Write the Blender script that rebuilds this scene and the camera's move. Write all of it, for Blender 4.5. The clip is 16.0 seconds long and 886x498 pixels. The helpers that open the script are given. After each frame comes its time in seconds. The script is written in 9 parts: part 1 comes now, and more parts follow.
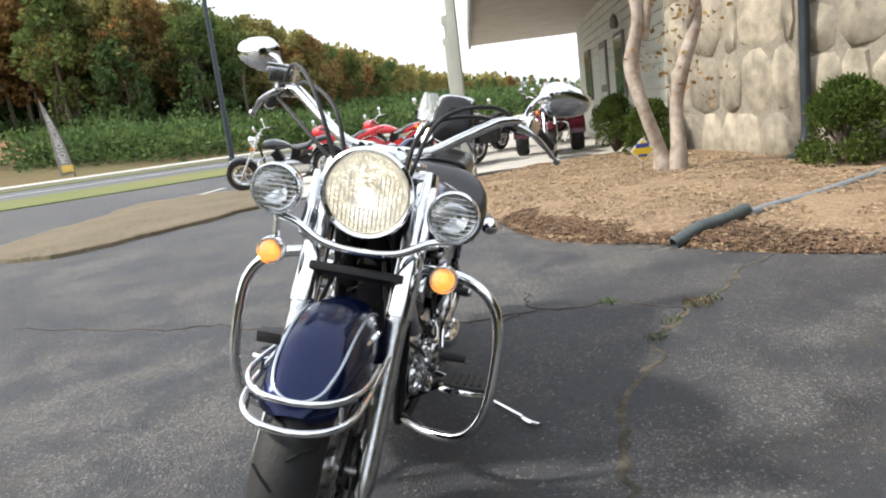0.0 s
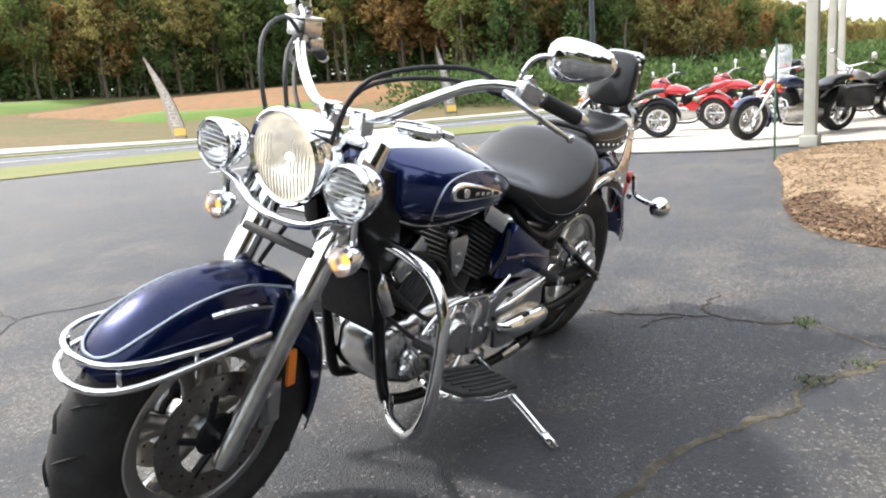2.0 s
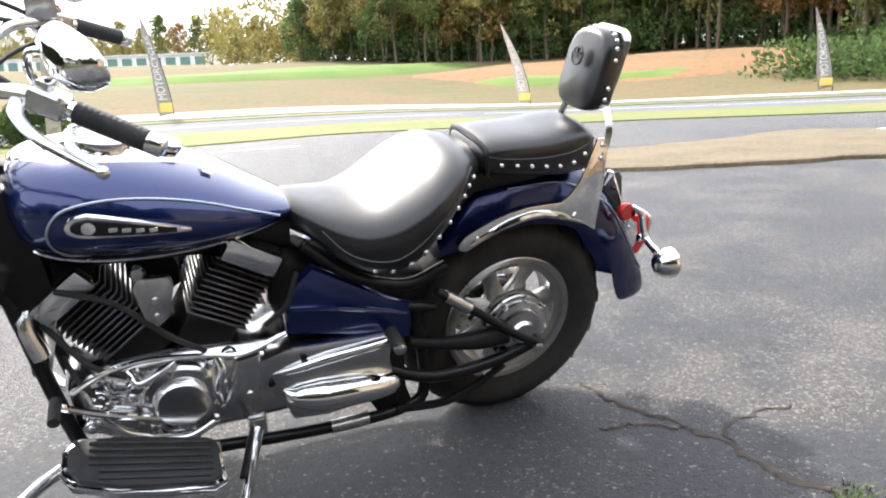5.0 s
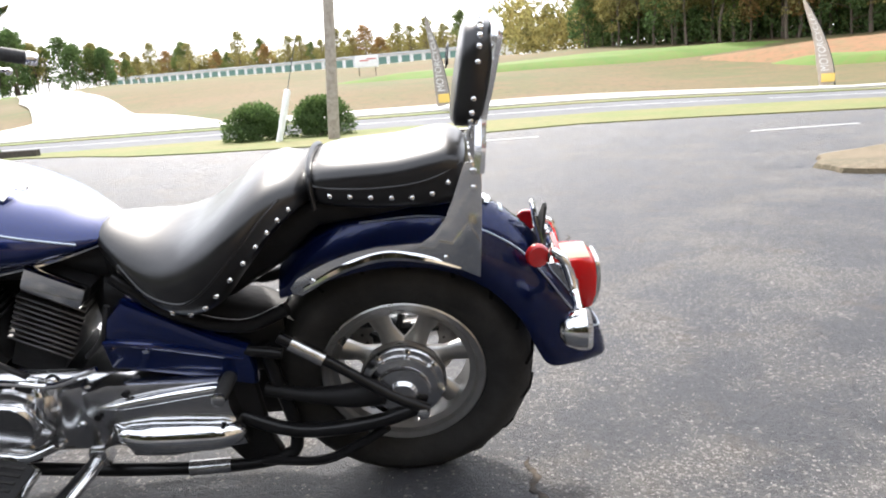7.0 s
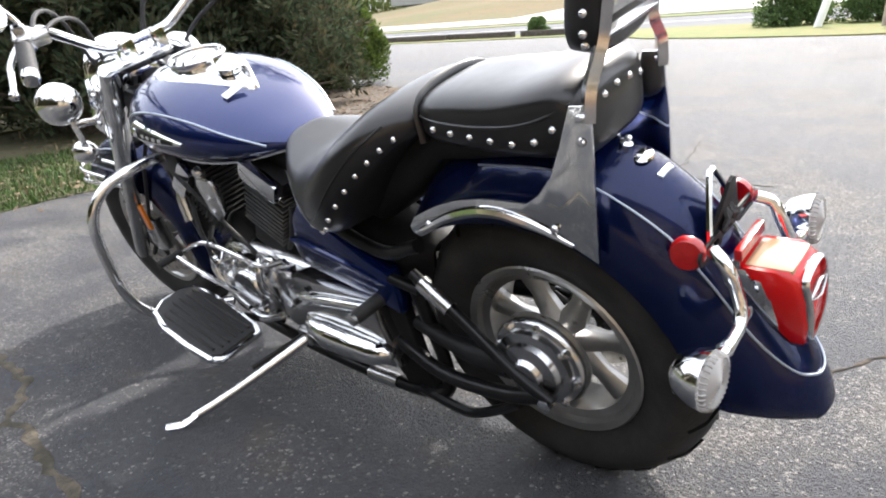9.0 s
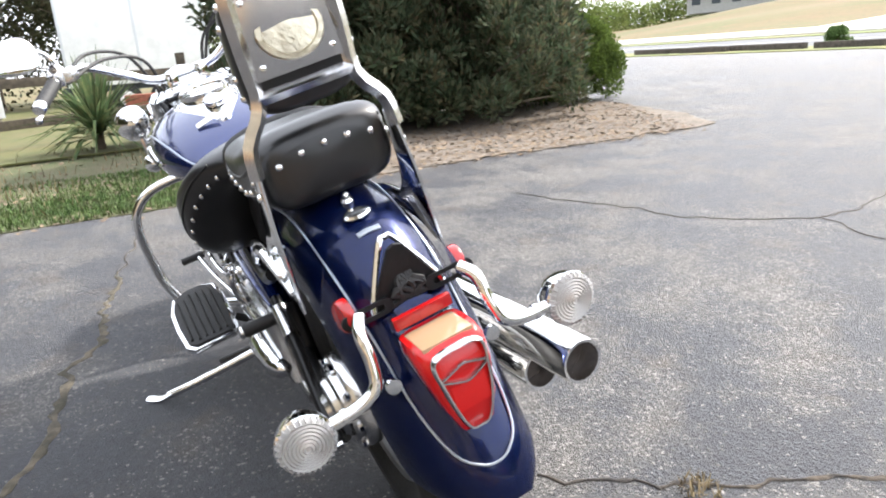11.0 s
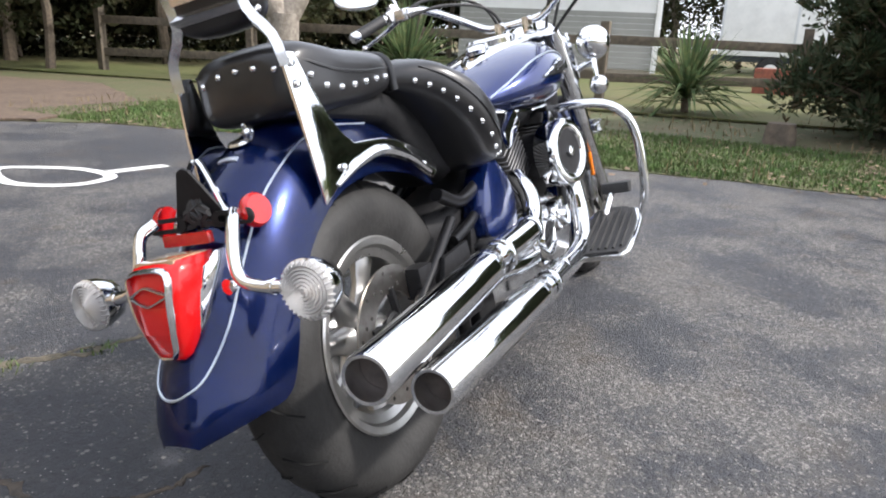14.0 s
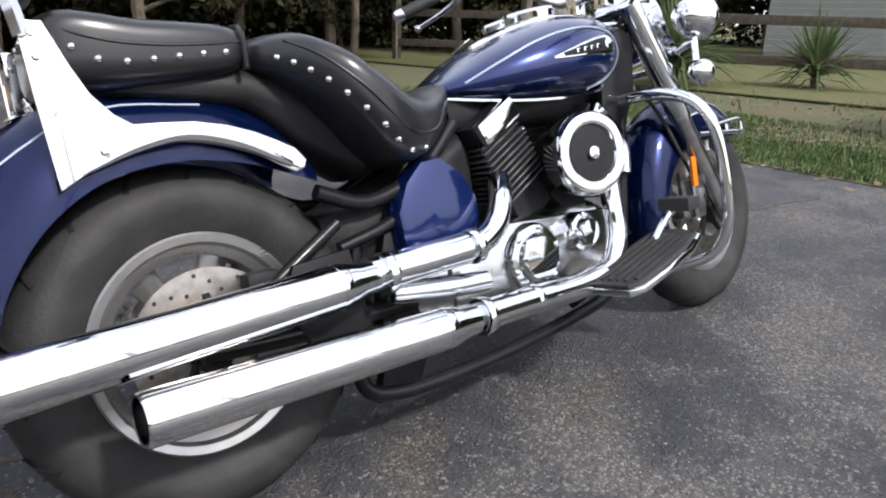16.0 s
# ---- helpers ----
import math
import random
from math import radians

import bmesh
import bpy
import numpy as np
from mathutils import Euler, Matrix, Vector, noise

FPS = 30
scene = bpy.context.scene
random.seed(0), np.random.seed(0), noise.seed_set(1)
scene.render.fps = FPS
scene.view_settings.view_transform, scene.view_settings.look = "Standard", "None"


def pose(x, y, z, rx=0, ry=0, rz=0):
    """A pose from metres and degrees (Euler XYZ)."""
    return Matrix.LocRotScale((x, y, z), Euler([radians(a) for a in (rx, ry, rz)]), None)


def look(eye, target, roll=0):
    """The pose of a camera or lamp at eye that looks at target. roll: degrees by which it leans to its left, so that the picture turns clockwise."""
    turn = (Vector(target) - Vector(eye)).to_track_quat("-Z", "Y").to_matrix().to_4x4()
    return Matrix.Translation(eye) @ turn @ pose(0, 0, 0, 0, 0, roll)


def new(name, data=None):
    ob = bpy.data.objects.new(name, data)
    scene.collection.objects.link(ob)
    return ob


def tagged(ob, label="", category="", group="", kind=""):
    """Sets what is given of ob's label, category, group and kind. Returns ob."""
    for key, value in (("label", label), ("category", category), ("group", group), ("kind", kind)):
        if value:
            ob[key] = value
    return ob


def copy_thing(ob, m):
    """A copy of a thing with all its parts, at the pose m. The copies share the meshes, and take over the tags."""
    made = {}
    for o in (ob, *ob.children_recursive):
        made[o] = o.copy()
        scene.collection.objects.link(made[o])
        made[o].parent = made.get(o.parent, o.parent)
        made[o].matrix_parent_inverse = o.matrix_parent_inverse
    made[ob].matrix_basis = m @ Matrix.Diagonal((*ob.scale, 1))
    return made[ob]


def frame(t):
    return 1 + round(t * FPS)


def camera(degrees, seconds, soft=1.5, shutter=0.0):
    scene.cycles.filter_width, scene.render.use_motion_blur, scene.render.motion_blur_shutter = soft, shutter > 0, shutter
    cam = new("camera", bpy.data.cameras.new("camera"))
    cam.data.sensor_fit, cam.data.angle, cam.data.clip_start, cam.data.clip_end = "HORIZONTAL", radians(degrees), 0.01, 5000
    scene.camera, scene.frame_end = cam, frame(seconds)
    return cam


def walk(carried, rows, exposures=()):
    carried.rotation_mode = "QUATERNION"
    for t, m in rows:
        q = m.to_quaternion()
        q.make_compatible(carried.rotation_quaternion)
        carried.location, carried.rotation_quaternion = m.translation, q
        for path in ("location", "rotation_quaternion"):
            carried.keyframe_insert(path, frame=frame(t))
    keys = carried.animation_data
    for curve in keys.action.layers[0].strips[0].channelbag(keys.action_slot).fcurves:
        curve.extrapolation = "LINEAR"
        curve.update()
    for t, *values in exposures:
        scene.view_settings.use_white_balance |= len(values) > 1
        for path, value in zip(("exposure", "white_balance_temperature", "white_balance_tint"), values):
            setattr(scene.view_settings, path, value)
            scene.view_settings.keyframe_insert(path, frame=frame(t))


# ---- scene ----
cam = camera(64.3, 16.0, 2.0)
PATH = [
    (0, (3.096, 0.778, 1.033), (1.170, 0.393, 0.656), -7.03),
    (0.5, (3.043, 1.050, 1.020), (1.191, 0.415, 0.612), -6.77),
    (1, (2.882, 1.239, 0.990), (1.138, 0.388, 0.507), -5.39),
    (1.5, (2.632, 1.400, 0.969), (1.019, 0.327, 0.474), -4.75),
    (2, (2.468, 1.572, 0.962), (0.996, 0.281, 0.554), -4.64),
    (2.5, (2.296, 1.722, 0.967), (1.094, 0.195, 0.498), -5.86),
    (3, (1.991, 1.776, 0.935), (0.872, 0.190, 0.454), -6.24),
    (3.5, (1.737, 1.842, 0.946), (0.671, 0.215, 0.481), -5.31),
    (4, (1.489, 1.989, 0.982), (0.603, 0.248, 0.553), -5.24),
    (4.5, (1.206, 1.984, 0.946), (0.464, 0.183, 0.489), -4.03),
    (5, (0.918, 1.934, 0.952), (0.253, 0.098, 0.518), -2.83),
    (5.2, (0.827, 1.937, 0.944), (0.204, 0.084, 0.519), -3.21),
    (7.3, (-0.263, 1.732, 0.950), (0.061, -0.198, 0.538), -5.26),
    (7.5, (-0.335, 1.712, 0.956), (0.139, -0.186, 0.543), -5.97),
    (8, (-0.485, 1.518, 0.931), (0.279, -0.278, 0.496), -4.48),
    (8.2, (-0.529, 1.456, 0.935), (0.377, -0.263, 0.463), -4.03),
    (10.3, (-1.008, 0.755, 0.952), (0.664, -0.139, 0.315), -7.29),
    (10.5, (-1.067, 0.705, 0.926), (0.616, -0.230, 0.385), -7.20),
    (11, (-1.217, 0.471, 0.959), (0.567, -0.250, 0.417), -4.58),
    (11.5, (-1.193, 0.204, 0.939), (0.630, -0.392, 0.372), -0.30),
    (12, (-1.229, 0.027, 0.905), (0.649, -0.417, 0.376), 0.92),
    (12.5, (-1.338, -0.199, 0.936), (0.583, -0.217, 0.381), 1.42),
    (13, (-1.232, -0.341, 0.893), (0.669, -0.064, 0.339), 1.27),
    (13.5, (-1.086, -0.494, 0.897), (0.737, 0.086, 0.315), 2.56),
    (14, (-1.040, -0.680, 0.906), (0.660, 0.203, 0.330), 2.41),
    (14.5, (-0.966, -0.830, 0.907), (0.527, 0.374, 0.340), 1.77),
    (15, (-0.735, -0.881, 0.876), (0.586, 0.488, 0.258), 2.98),
    (15.5, (-0.525, -0.965, 0.893), (0.767, 0.412, 0.234), 2.85),
    (16, (-0.289, -1.139, 0.892), (0.873, 0.365, 0.267), 1.42),
]
walk(cam, [(t, look(eye, target, roll)) for t, eye, target, roll in PATH],
     [(0, 0.72, 6400, 8), (1.5, 1.08, 6400, 9), (3.5, 1.37, 6400, 9), (5, 1.54, 6400, 10), (8, 1.25, 6400, 11), (10.5, 1.72, 6400, 10), (12, 1.15, 6300, 10), (13.5, 1.0, 6250, 11), (14.5, 1.05, 6200, 12), (15.1, 0.95, 6180, 12), (16, 0.58, 6150, 13)])

# ---- light ----
SUN_EL, SUN_AZ = radians(46), radians(284)      # azimuth counted from +x towards +y
sun_dir = Vector((math.cos(SUN_EL) * math.cos(SUN_AZ), math.cos(SUN_EL) * math.sin(SUN_AZ), math.sin(SUN_EL)))
world = bpy.data.worlds.new("sky")
scene.world = world
world.use_nodes = True
wn, wl = world.node_tree.nodes, world.node_tree.links
sky = wn.new("ShaderNodeTexSky")
sky.sky_type, sky.sun_disc = "NISHITA", False
sky.sun_elevation, sky.sun_rotation = SUN_EL, radians(90) - SUN_AZ
sky.air_density, sky.dust_density, sky.ozone_density = 1.0, 4.0, 0.6
haze = wn.new("ShaderNodeMix")
haze.data_type = "RGBA"
haze.inputs[0].default_value = 0.72
haze.inputs[7].default_value = (7.6, 7.8, 8.2, 1)   # thin bright cloud over the whole sky
wl.new(sky.outputs[0], haze.inputs[6])
wl.new(haze.outputs[2], wn["Background"].inputs[0])
wn["Background"].inputs[1].default_value = 0.15
sun = new("sun", bpy.data.lights.new("sun", "SUN"))
sun.data.energy, sun.data.angle, sun.data.color = 3.0, radians(4.0), (1.0, 0.94, 0.86)
sun.matrix_world = look((0, 0, 30), Vector((0, 0, 30)) - sun_dir)
scene.view_settings.exposure = 0.0


# ---- materials ----
def mat(name, color, rough=0.5, metal=0.0, coat=0.0, var=0.0, scale=8.0, bump=0.0, bscale=60.0, alt=None, mix=(0.4, 0.65),
        emit=None, power=0.0, trans=0.0, ior=1.45, object_space=True, rvar=0.0, tint=0.0, detail=6.0, alpha=1.0):
    m = bpy.data.materials.new(name)
    m.use_nodes = True
    n, l = m.node_tree.nodes, m.node_tree.links
    p = n["Principled BSDF"]
    p.inputs["Base Color"].default_value = (*color, 1)
    p.inputs["Roughness"].default_value = rough
    p.inputs["Metallic"].default_value = metal
    p.inputs["Coat Weight"].default_value = coat
    p.inputs["Coat Roughness"].default_value = 0.04
    p.inputs["Transmission Weight"].default_value = trans
    p.inputs["IOR"].default_value = ior
    p.inputs["Alpha"].default_value = alpha
    if emit:
        p.inputs["Emission Color"].default_value = (*emit, 1)
        p.inputs["Emission Strength"].default_value = power
    co = n.new("ShaderNodeTexCoord").outputs["Object"]
    if alt or var or rvar:
        t = n.new("ShaderNodeTexNoise")
        t.inputs["Scale"].default_value, t.inputs["Detail"].default_value, t.inputs["Roughness"].default_value = scale, detail, 0.62
        l.new(co, t.inputs["Vector"])
        r = n.new("ShaderNodeMapRange")
        r.inputs[1].default_value, r.inputs[2].default_value = mix
        l.new(t.outputs["Fac"], r.inputs[0])
        k = n.new("ShaderNodeMix")
        k.data_type = "RGBA"
        other = alt or tuple(c * (1 - var) for c in color)
        k.inputs[6].default_value, k.inputs[7].default_value = (*color, 1), (*other, 1)
        l.new(r.outputs[0], k.inputs[0])
        out = k.outputs[2]
        if tint:
            o = n.new("ShaderNodeObjectInfo")
            h = n.new("ShaderNodeHueSaturation")
            q = n.new("ShaderNodeMapRange")
            q.inputs[3].default_value, q.inputs[4].default_value = 1 - tint, 1 + tint
            l.new(o.outputs["Random"], q.inputs[0])
            l.new(q.outputs[0], h.inputs["Value"])
            l.new(out, h.inputs["Color"])
            out = h.outputs["Color"]
        l.new(out, p.inputs["Base Color"])
        if rvar:
            q = n.new("ShaderNodeMapRange")
            q.inputs[3].default_value, q.inputs[4].default_value = max(0.02, rough - rvar), rough + rvar
            l.new(t.outputs["Fac"], q.inputs[0])
            l.new(q.outputs[0], p.inputs["Roughness"])
    if bump:
        t = n.new("ShaderNodeTexNoise")
        t.inputs["Scale"].default_value, t.inputs["Detail"].default_value = bscale, 4
        l.new(co, t.inputs["Vector"])
        b = n.new("ShaderNodeBump")
        b.inputs["Strength"].default_value, b.inputs["Distance"].default_value = min(1, bump), 0.01
        l.new(t.outputs["Fac"], b.inputs["Height"])
        l.new(b.outputs[0], p.inputs["Normal"])
    return m


def ground_mat(name, a, b, c, s1, s2, rough=0.9, speck=None, sscale=120.0, sth=(0.68, 0.74), bump=0.4, bscale=90.0, island=False, patches=False):
    """Two-scale mottling of three colours, with fine specks."""
    m = bpy.data.materials.new(name)
    m.use_nodes = True
    n, l = m.node_tree.nodes, m.node_tree.links
    p = n["Principled BSDF"]
    p.inputs["Roughness"].default_value = rough
    co = n.new("ShaderNodeTexCoord").outputs["Object"]

    def noise_tex(s, d=6.0, r=0.6):
        t = n.new("ShaderNodeTexNoise")
        t.inputs["Scale"].default_value, t.inputs["Detail"].default_value, t.inputs["Roughness"].default_value = s, d, r
        l.new(co, t.inputs["Vector"])
        return t.outputs["Fac"]

    def mixed(fac, lo, hi, x, y):
        r = n.new("ShaderNodeMapRange")
        r.inputs[1].default_value, r.inputs[2].default_value = lo, hi
        l.new(fac, r.inputs[0])
        k = n.new("ShaderNodeMix")
        k.data_type = "RGBA"
        l.new(r.outputs[0], k.inputs[0])
        for i, v in ((6, x), (7, y)):
            if isinstance(v, tuple):
                k.inputs[i].default_value = (*v, 1)
            else:
                l.new(v, k.inputs[i])
        return k.outputs[2]

    out = mixed(noise_tex(s1), 0.38, 0.62, a, b)
    out = mixed(noise_tex(s2), 0.45, 0.75, out, c)
    if speck:
        plain = out
        out = mixed(noise_tex(sscale, 2.0), *sth, out, speck)
        if patches:       # bare stone shows only where the binder has worn off
            out = mixed(noise_tex(1.1, 8.0, 0.7), 0.42, 0.62, plain, out)
            grit = mixed(noise_tex(sscale * 0.45, 3.0), 0.60, 0.66, out, (0.045, 0.043, 0.042))
            out = mixed(noise_tex(0.8, 5.0), 0.35, 0.7, out, grit)
    if island:
        g = n.new("ShaderNodeNewGeometry")
        h = n.new("ShaderNodeHueSaturation")
        q = n.new("ShaderNodeMapRange")
        q.inputs[3].default_value, q.inputs[4].default_value = 0.55, 1.45
        l.new(g.outputs["Random Per Island"], q.inputs[0])
        l.new(q.outputs[0], h.inputs["Value"])
        l.new(out, h.inputs["Color"])
        out = h.outputs["Color"]
    l.new(out, p.inputs["Base Color"])
    if bump:
        bn = n.new("ShaderNodeBump")
        bn.inputs["Strength"].default_value, bn.inputs["Distance"].default_value = bump, 0.012
        l.new(noise_tex(bscale, 3.0), bn.inputs["Height"])
        l.new(bn.outputs[0], p.inputs["Normal"])
    return m


def asphalt_mat():
    """Single stones set in dark binder; worn light patches, darker sealed ones, rusty stains."""
    m = bpy.data.materials.new("asphalt")
    m.use_nodes = True
    n, l = m.node_tree.nodes, m.node_tree.links
    p = n["Principled BSDF"]
    co = n.new("ShaderNodeTexCoord").outputs["Object"]

    def noise_tex(s, d=6.0, r=0.6):
        t = n.new("ShaderNodeTexNoise")
        t.inputs["Scale"].default_value, t.inputs["Detail"].default_value, t.inputs["Roughness"].default_value = s, d, r
        l.new(co, t.inputs["Vector"])
        return t.outputs["Fac"]

    def ramp(v, lo, hi, a=0.0, b=1.0):
        r = n.new("ShaderNodeMapRange")
        for i, q in enumerate((lo, hi, a, b)):
            r.inputs[i + 1].default_value = q
        l.new(v, r.inputs[0])
        return r.outputs[0]

    def times(a, b, op="MULTIPLY"):
        k = n.new("ShaderNodeMath")
        k.operation = op
        l.new(a, k.inputs[0])
        l.new(b, k.inputs[1])
        return k.outputs[0]

    def blend(f, x, y):
        k = n.new("ShaderNodeMix")
        k.data_type = "RGBA"
        l.new(f, k.inputs[0])
        for i, v in ((6, x), (7, y)):
            if isinstance(v, tuple):
                k.inputs[i].default_value = (*v, 1)
            else:
                l.new(v, k.inputs[i])
        return k.outputs[2]

    def cells(scale):
        v = n.new("ShaderNodeTexVoronoi")
        v.inputs["Scale"].default_value = scale
        v.inputs["Randomness"].default_value = 1.0
        l.new(co, v.inputs["Vector"])
        sp = n.new("ShaderNodeSeparateColor")
        l.new(v.outputs["Color"], sp.inputs[0])
        return v.outputs["Distance"], sp.outputs[0], sp.outputs[1]

    big, mid = noise_tex(0.42, 4.0, 0.6), noise_tex(1.7, 9.0, 0.74)
    worn = times(ramp(mid, 0.44, 0.58), ramp(big, 0.40, 0.56, 0.12, 1.0))
    d1, r1, g1 = cells(88.0)
    d2, r2, g2 = cells(210.0)
    binder = blend(worn, (0.068, 0.071, 0.082), (0.142, 0.135, 0.127))
    binder = blend(ramp(noise_tex(3.1, 8.0, 0.7), 0.54, 0.68, 0, 0.75), binder, (0.125, 0.100, 0.078))
    binder = blend(ramp(noise_tex(38.0, 5.0, 0.7), 0.40, 0.62, 0, 0.45), binder, (0.030, 0.030, 0.032))
    stone = blend(g1, (0.10, 0.096, 0.090), (0.29, 0.275, 0.255))
    inside = ramp(d1, 0.62, 0.40)
    amount = ramp(worn, 0.0, 1.0, 0.975, 0.43)
    chosen = times(r1, amount, "GREATER_THAN")
    out = blend(times(inside, chosen), binder, stone)
    fine = blend(g2, (0.06, 0.057, 0.054), (0.42, 0.40, 0.375))
    out = blend(times(times(r2, ramp(worn, 0.0, 1.0, 0.985, 0.69), "GREATER_THAN"), ramp(d2, 0.6, 0.45)), out, fine)
    l.new(out, p.inputs["Base Color"])
    l.new(ramp(worn, 0.0, 1.0, 0.50, 0.72), p.inputs["Roughness"])
    bn = n.new("ShaderNodeBump")
    bn.inputs["Strength"].default_value, bn.inputs["Distance"].default_value = 1.0, 0.008
    l.new(times(ramp(d1, 0.0, 0.7, 1, 0), ramp(noise_tex(240.0, 2.0), 0.3, 0.7), "ADD"), bn.inputs["Height"])
    l.new(bn.outputs[0], p.inputs["Normal"])
    return m


M_asphalt = asphalt_mat()
M_road = ground_mat("road_asphalt", (0.10, 0.105, 0.115), (0.08, 0.083, 0.09), (0.13, 0.13, 0.13), 0.2, 2.0, 0.9, bump=0.2)
M_concrete = ground_mat("concrete", (0.50, 0.475, 0.43), (0.44, 0.42, 0.38), (0.38, 0.355, 0.31), 0.6, 3.0, 0.9, bump=0.25)
M_mulch = ground_mat("mulch", (0.26, 0.18, 0.105), (0.18, 0.12, 0.072), (0.36, 0.265, 0.165), 1.2, 22.0, 0.95,
                     speck=(0.11, 0.06, 0.035), sscale=60, sth=(0.58, 0.66), bump=1.0, bscale=55)
M_chips = ground_mat("bark_chips", (0.28, 0.20, 0.12), (0.19, 0.13, 0.078), (0.39, 0.30, 0.195), 2.0, 12.0, 0.95, bump=0.3, island=True)
M_gravelbed = ground_mat("bare_soil", (0.135, 0.112, 0.09), (0.085, 0.07, 0.057), (0.19, 0.158, 0.128), 1.0, 9.0, 0.95,
                         speck=(0.28, 0.24, 0.195), sscale=60, sth=(0.60, 0.66), bump=0.9, bscale=50)
M_island = ground_mat("island_straw", (0.165, 0.125, 0.08), (0.11, 0.092, 0.055), (0.21, 0.165, 0.11), 1.3, 14.0, 0.95, speck=(0.07, 0.062, 0.035), sscale=70, sth=(0.58, 0.66), bump=1.0, bscale=60)
M_field = ground_mat("field", (0.122, 0.082, 0.032), (0.070, 0.080, 0.018), (0.140, 0.082, 0.034), 0.07, 0.55, 0.95, speck=(0.075, 0.062, 0.020), sscale=2.6, sth=(0.50, 0.70), bump=0.8, bscale=3)
M_clay = ground_mat("bare_clay", (0.235, 0.105, 0.045), (0.19, 0.10, 0.045), (0.15, 0.115, 0.045), 0.2, 1.0, 0.95, speck=(0.11, 0.085, 0.03), sscale=1.8, sth=(0.52, 0.72), bump=0.6, bscale=3)
M_verge = ground_mat("verge_grass", (0.052, 0.068, 0.021), (0.082, 0.073, 0.033), (0.098, 0.078, 0.042), 0.9, 5.0, 0.95, bump=0.6, bscale=40)
M_lawn = ground_mat("lawn", (0.12, 0.145, 0.036), (0.175, 0.15, 0.055), (0.09, 0.118, 0.028), 0.3, 3.0, 0.95, bump=0.4, bscale=30)
# the lawn again, darkened so that its colour carries the trees' shade
M_lawn_shade = ground_mat("lawn_darkened_as_shade", (0.075, 0.085, 0.021), (0.10, 0.085, 0.033), (0.055, 0.066, 0.017), 0.3, 3.0, 0.95, bump=0.4, bscale=30)
M_blade = ground_mat("grass_blade", (0.050, 0.100, 0.018), (0.070, 0.115, 0.026), (0.085, 0.08, 0.032), 1.5, 6.0, 0.7, bump=0, island=True)
M_drygrass = ground_mat("dry_grass", (0.17, 0.125, 0.065), (0.11, 0.095, 0.04), (0.20, 0.15, 0.085), 3.0, 20.0, 0.8, bump=0, island=True)
M_crack = ground_mat("crack", (0.035, 0.03, 0.027), (0.09, 0.07, 0.05), (0.02, 0.02, 0.02), 6.0, 30.0, 0.95, bump=0.5)
M_moss = ground_mat("crack_moss", (0.040, 0.036, 0.023), (0.115, 0.095, 0.068), (0.024, 0.022, 0.018), 8.0, 30.0, 0.95, bump=0.6)
M_paint = mat("road_paint", (0.62, 0.62, 0.60), 0.8, alt=(0.30, 0.30, 0.30), scale=14, mix=(0.5, 0.7))
M_white = mat("white_paint", (0.8, 0.8, 0.78), 0.5, var=0.12, scale=3, bump=0.05)
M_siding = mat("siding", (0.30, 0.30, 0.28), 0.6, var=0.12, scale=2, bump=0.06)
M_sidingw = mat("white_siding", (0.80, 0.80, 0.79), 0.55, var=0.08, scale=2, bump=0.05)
M_porch = mat("porch_paint", (0.46, 0.46, 0.40), 0.7, var=0.15, scale=3, bump=0.1)
M_porchdark = mat("porch_trim", (0.16, 0.15, 0.13), 0.7, var=0.2, scale=4)
M_soffit = mat("porch_soffit", (0.34, 0.30, 0.25), 0.8, var=0.15, scale=2)
M_roof = mat("roof_shingle", (0.20, 0.18, 0.16), 0.9, var=0.3, scale=20, bump=0.4, bscale=40)
M_stone = mat("stone", (0.37, 0.325, 0.25), 0.85, alt=(0.20, 0.175, 0.135), scale=5, mix=(0.36, 0.64), bump=1.0, bscale=9, tint=0.35)
M_mortar = mat("mortar", (0.27, 0.24, 0.19), 0.95, var=0.25, scale=20, bump=0.6, bscale=50)
M_wood = mat("weathered_wood", (0.13, 0.105, 0.075), 0.85, alt=(0.075, 0.062, 0.048), scale=12, bump=0.5, bscale=35)
M_pole = mat("utility_pole_wood", (0.36, 0.32, 0.27), 0.9, alt=(0.25, 0.21, 0.17), scale=10, bump=0.6, bscale=30)
M_bark = mat("bark", (0.14, 0.11, 0.08), 0.95, alt=(0.08, 0.065, 0.05), scale=10, bump=0.9, bscale=24)
M_greybark = mat("grey_bark", (0.30, 0.265, 0.225), 0.95, alt=(0.17, 0.145, 0.12), scale=9, bump=1.0, bscale=20)
M_myrtle = mat("smooth_pale_bark", (0.40, 0.335, 0.275), 0.75, alt=(0.22, 0.16, 0.12), scale=11, mix=(0.42, 0.7), bump=0.6, bscale=26)
M_darkpipe = mat("dark_metal_pipe", (0.045, 0.055, 0.065), 0.45, 0.3, var=0.2, scale=10)
M_drain = mat("corrugated_plastic", (0.07, 0.085, 0.085), 0.55, var=0.3, scale=20)


def leaf_mat(name, a, b, c, s=0.5):
    m = ground_mat(name, a, b, c, s, s * 4, 0.8, bump=0, island=True)
    n, l = m.node_tree.nodes, m.node_tree.links
    p = n["Principled BSDF"]
    p.inputs["Specular IOR Level"].default_value = 0.2
    thin, both = n.new("ShaderNodeBsdfTranslucent"), n.new("ShaderNodeMixShader")
    both.inputs[0].default_value = 0.38      # a leaf passes part of the light
    l.new(p.inputs["Base Color"].links[0].from_socket, thin.inputs["Color"])
    l.new(p.outputs[0], both.inputs[1])
    l.new(thin.outputs[0], both.inputs[2])
    l.new(both.outputs[0], n["Material Output"].inputs["Surface"])
    return m


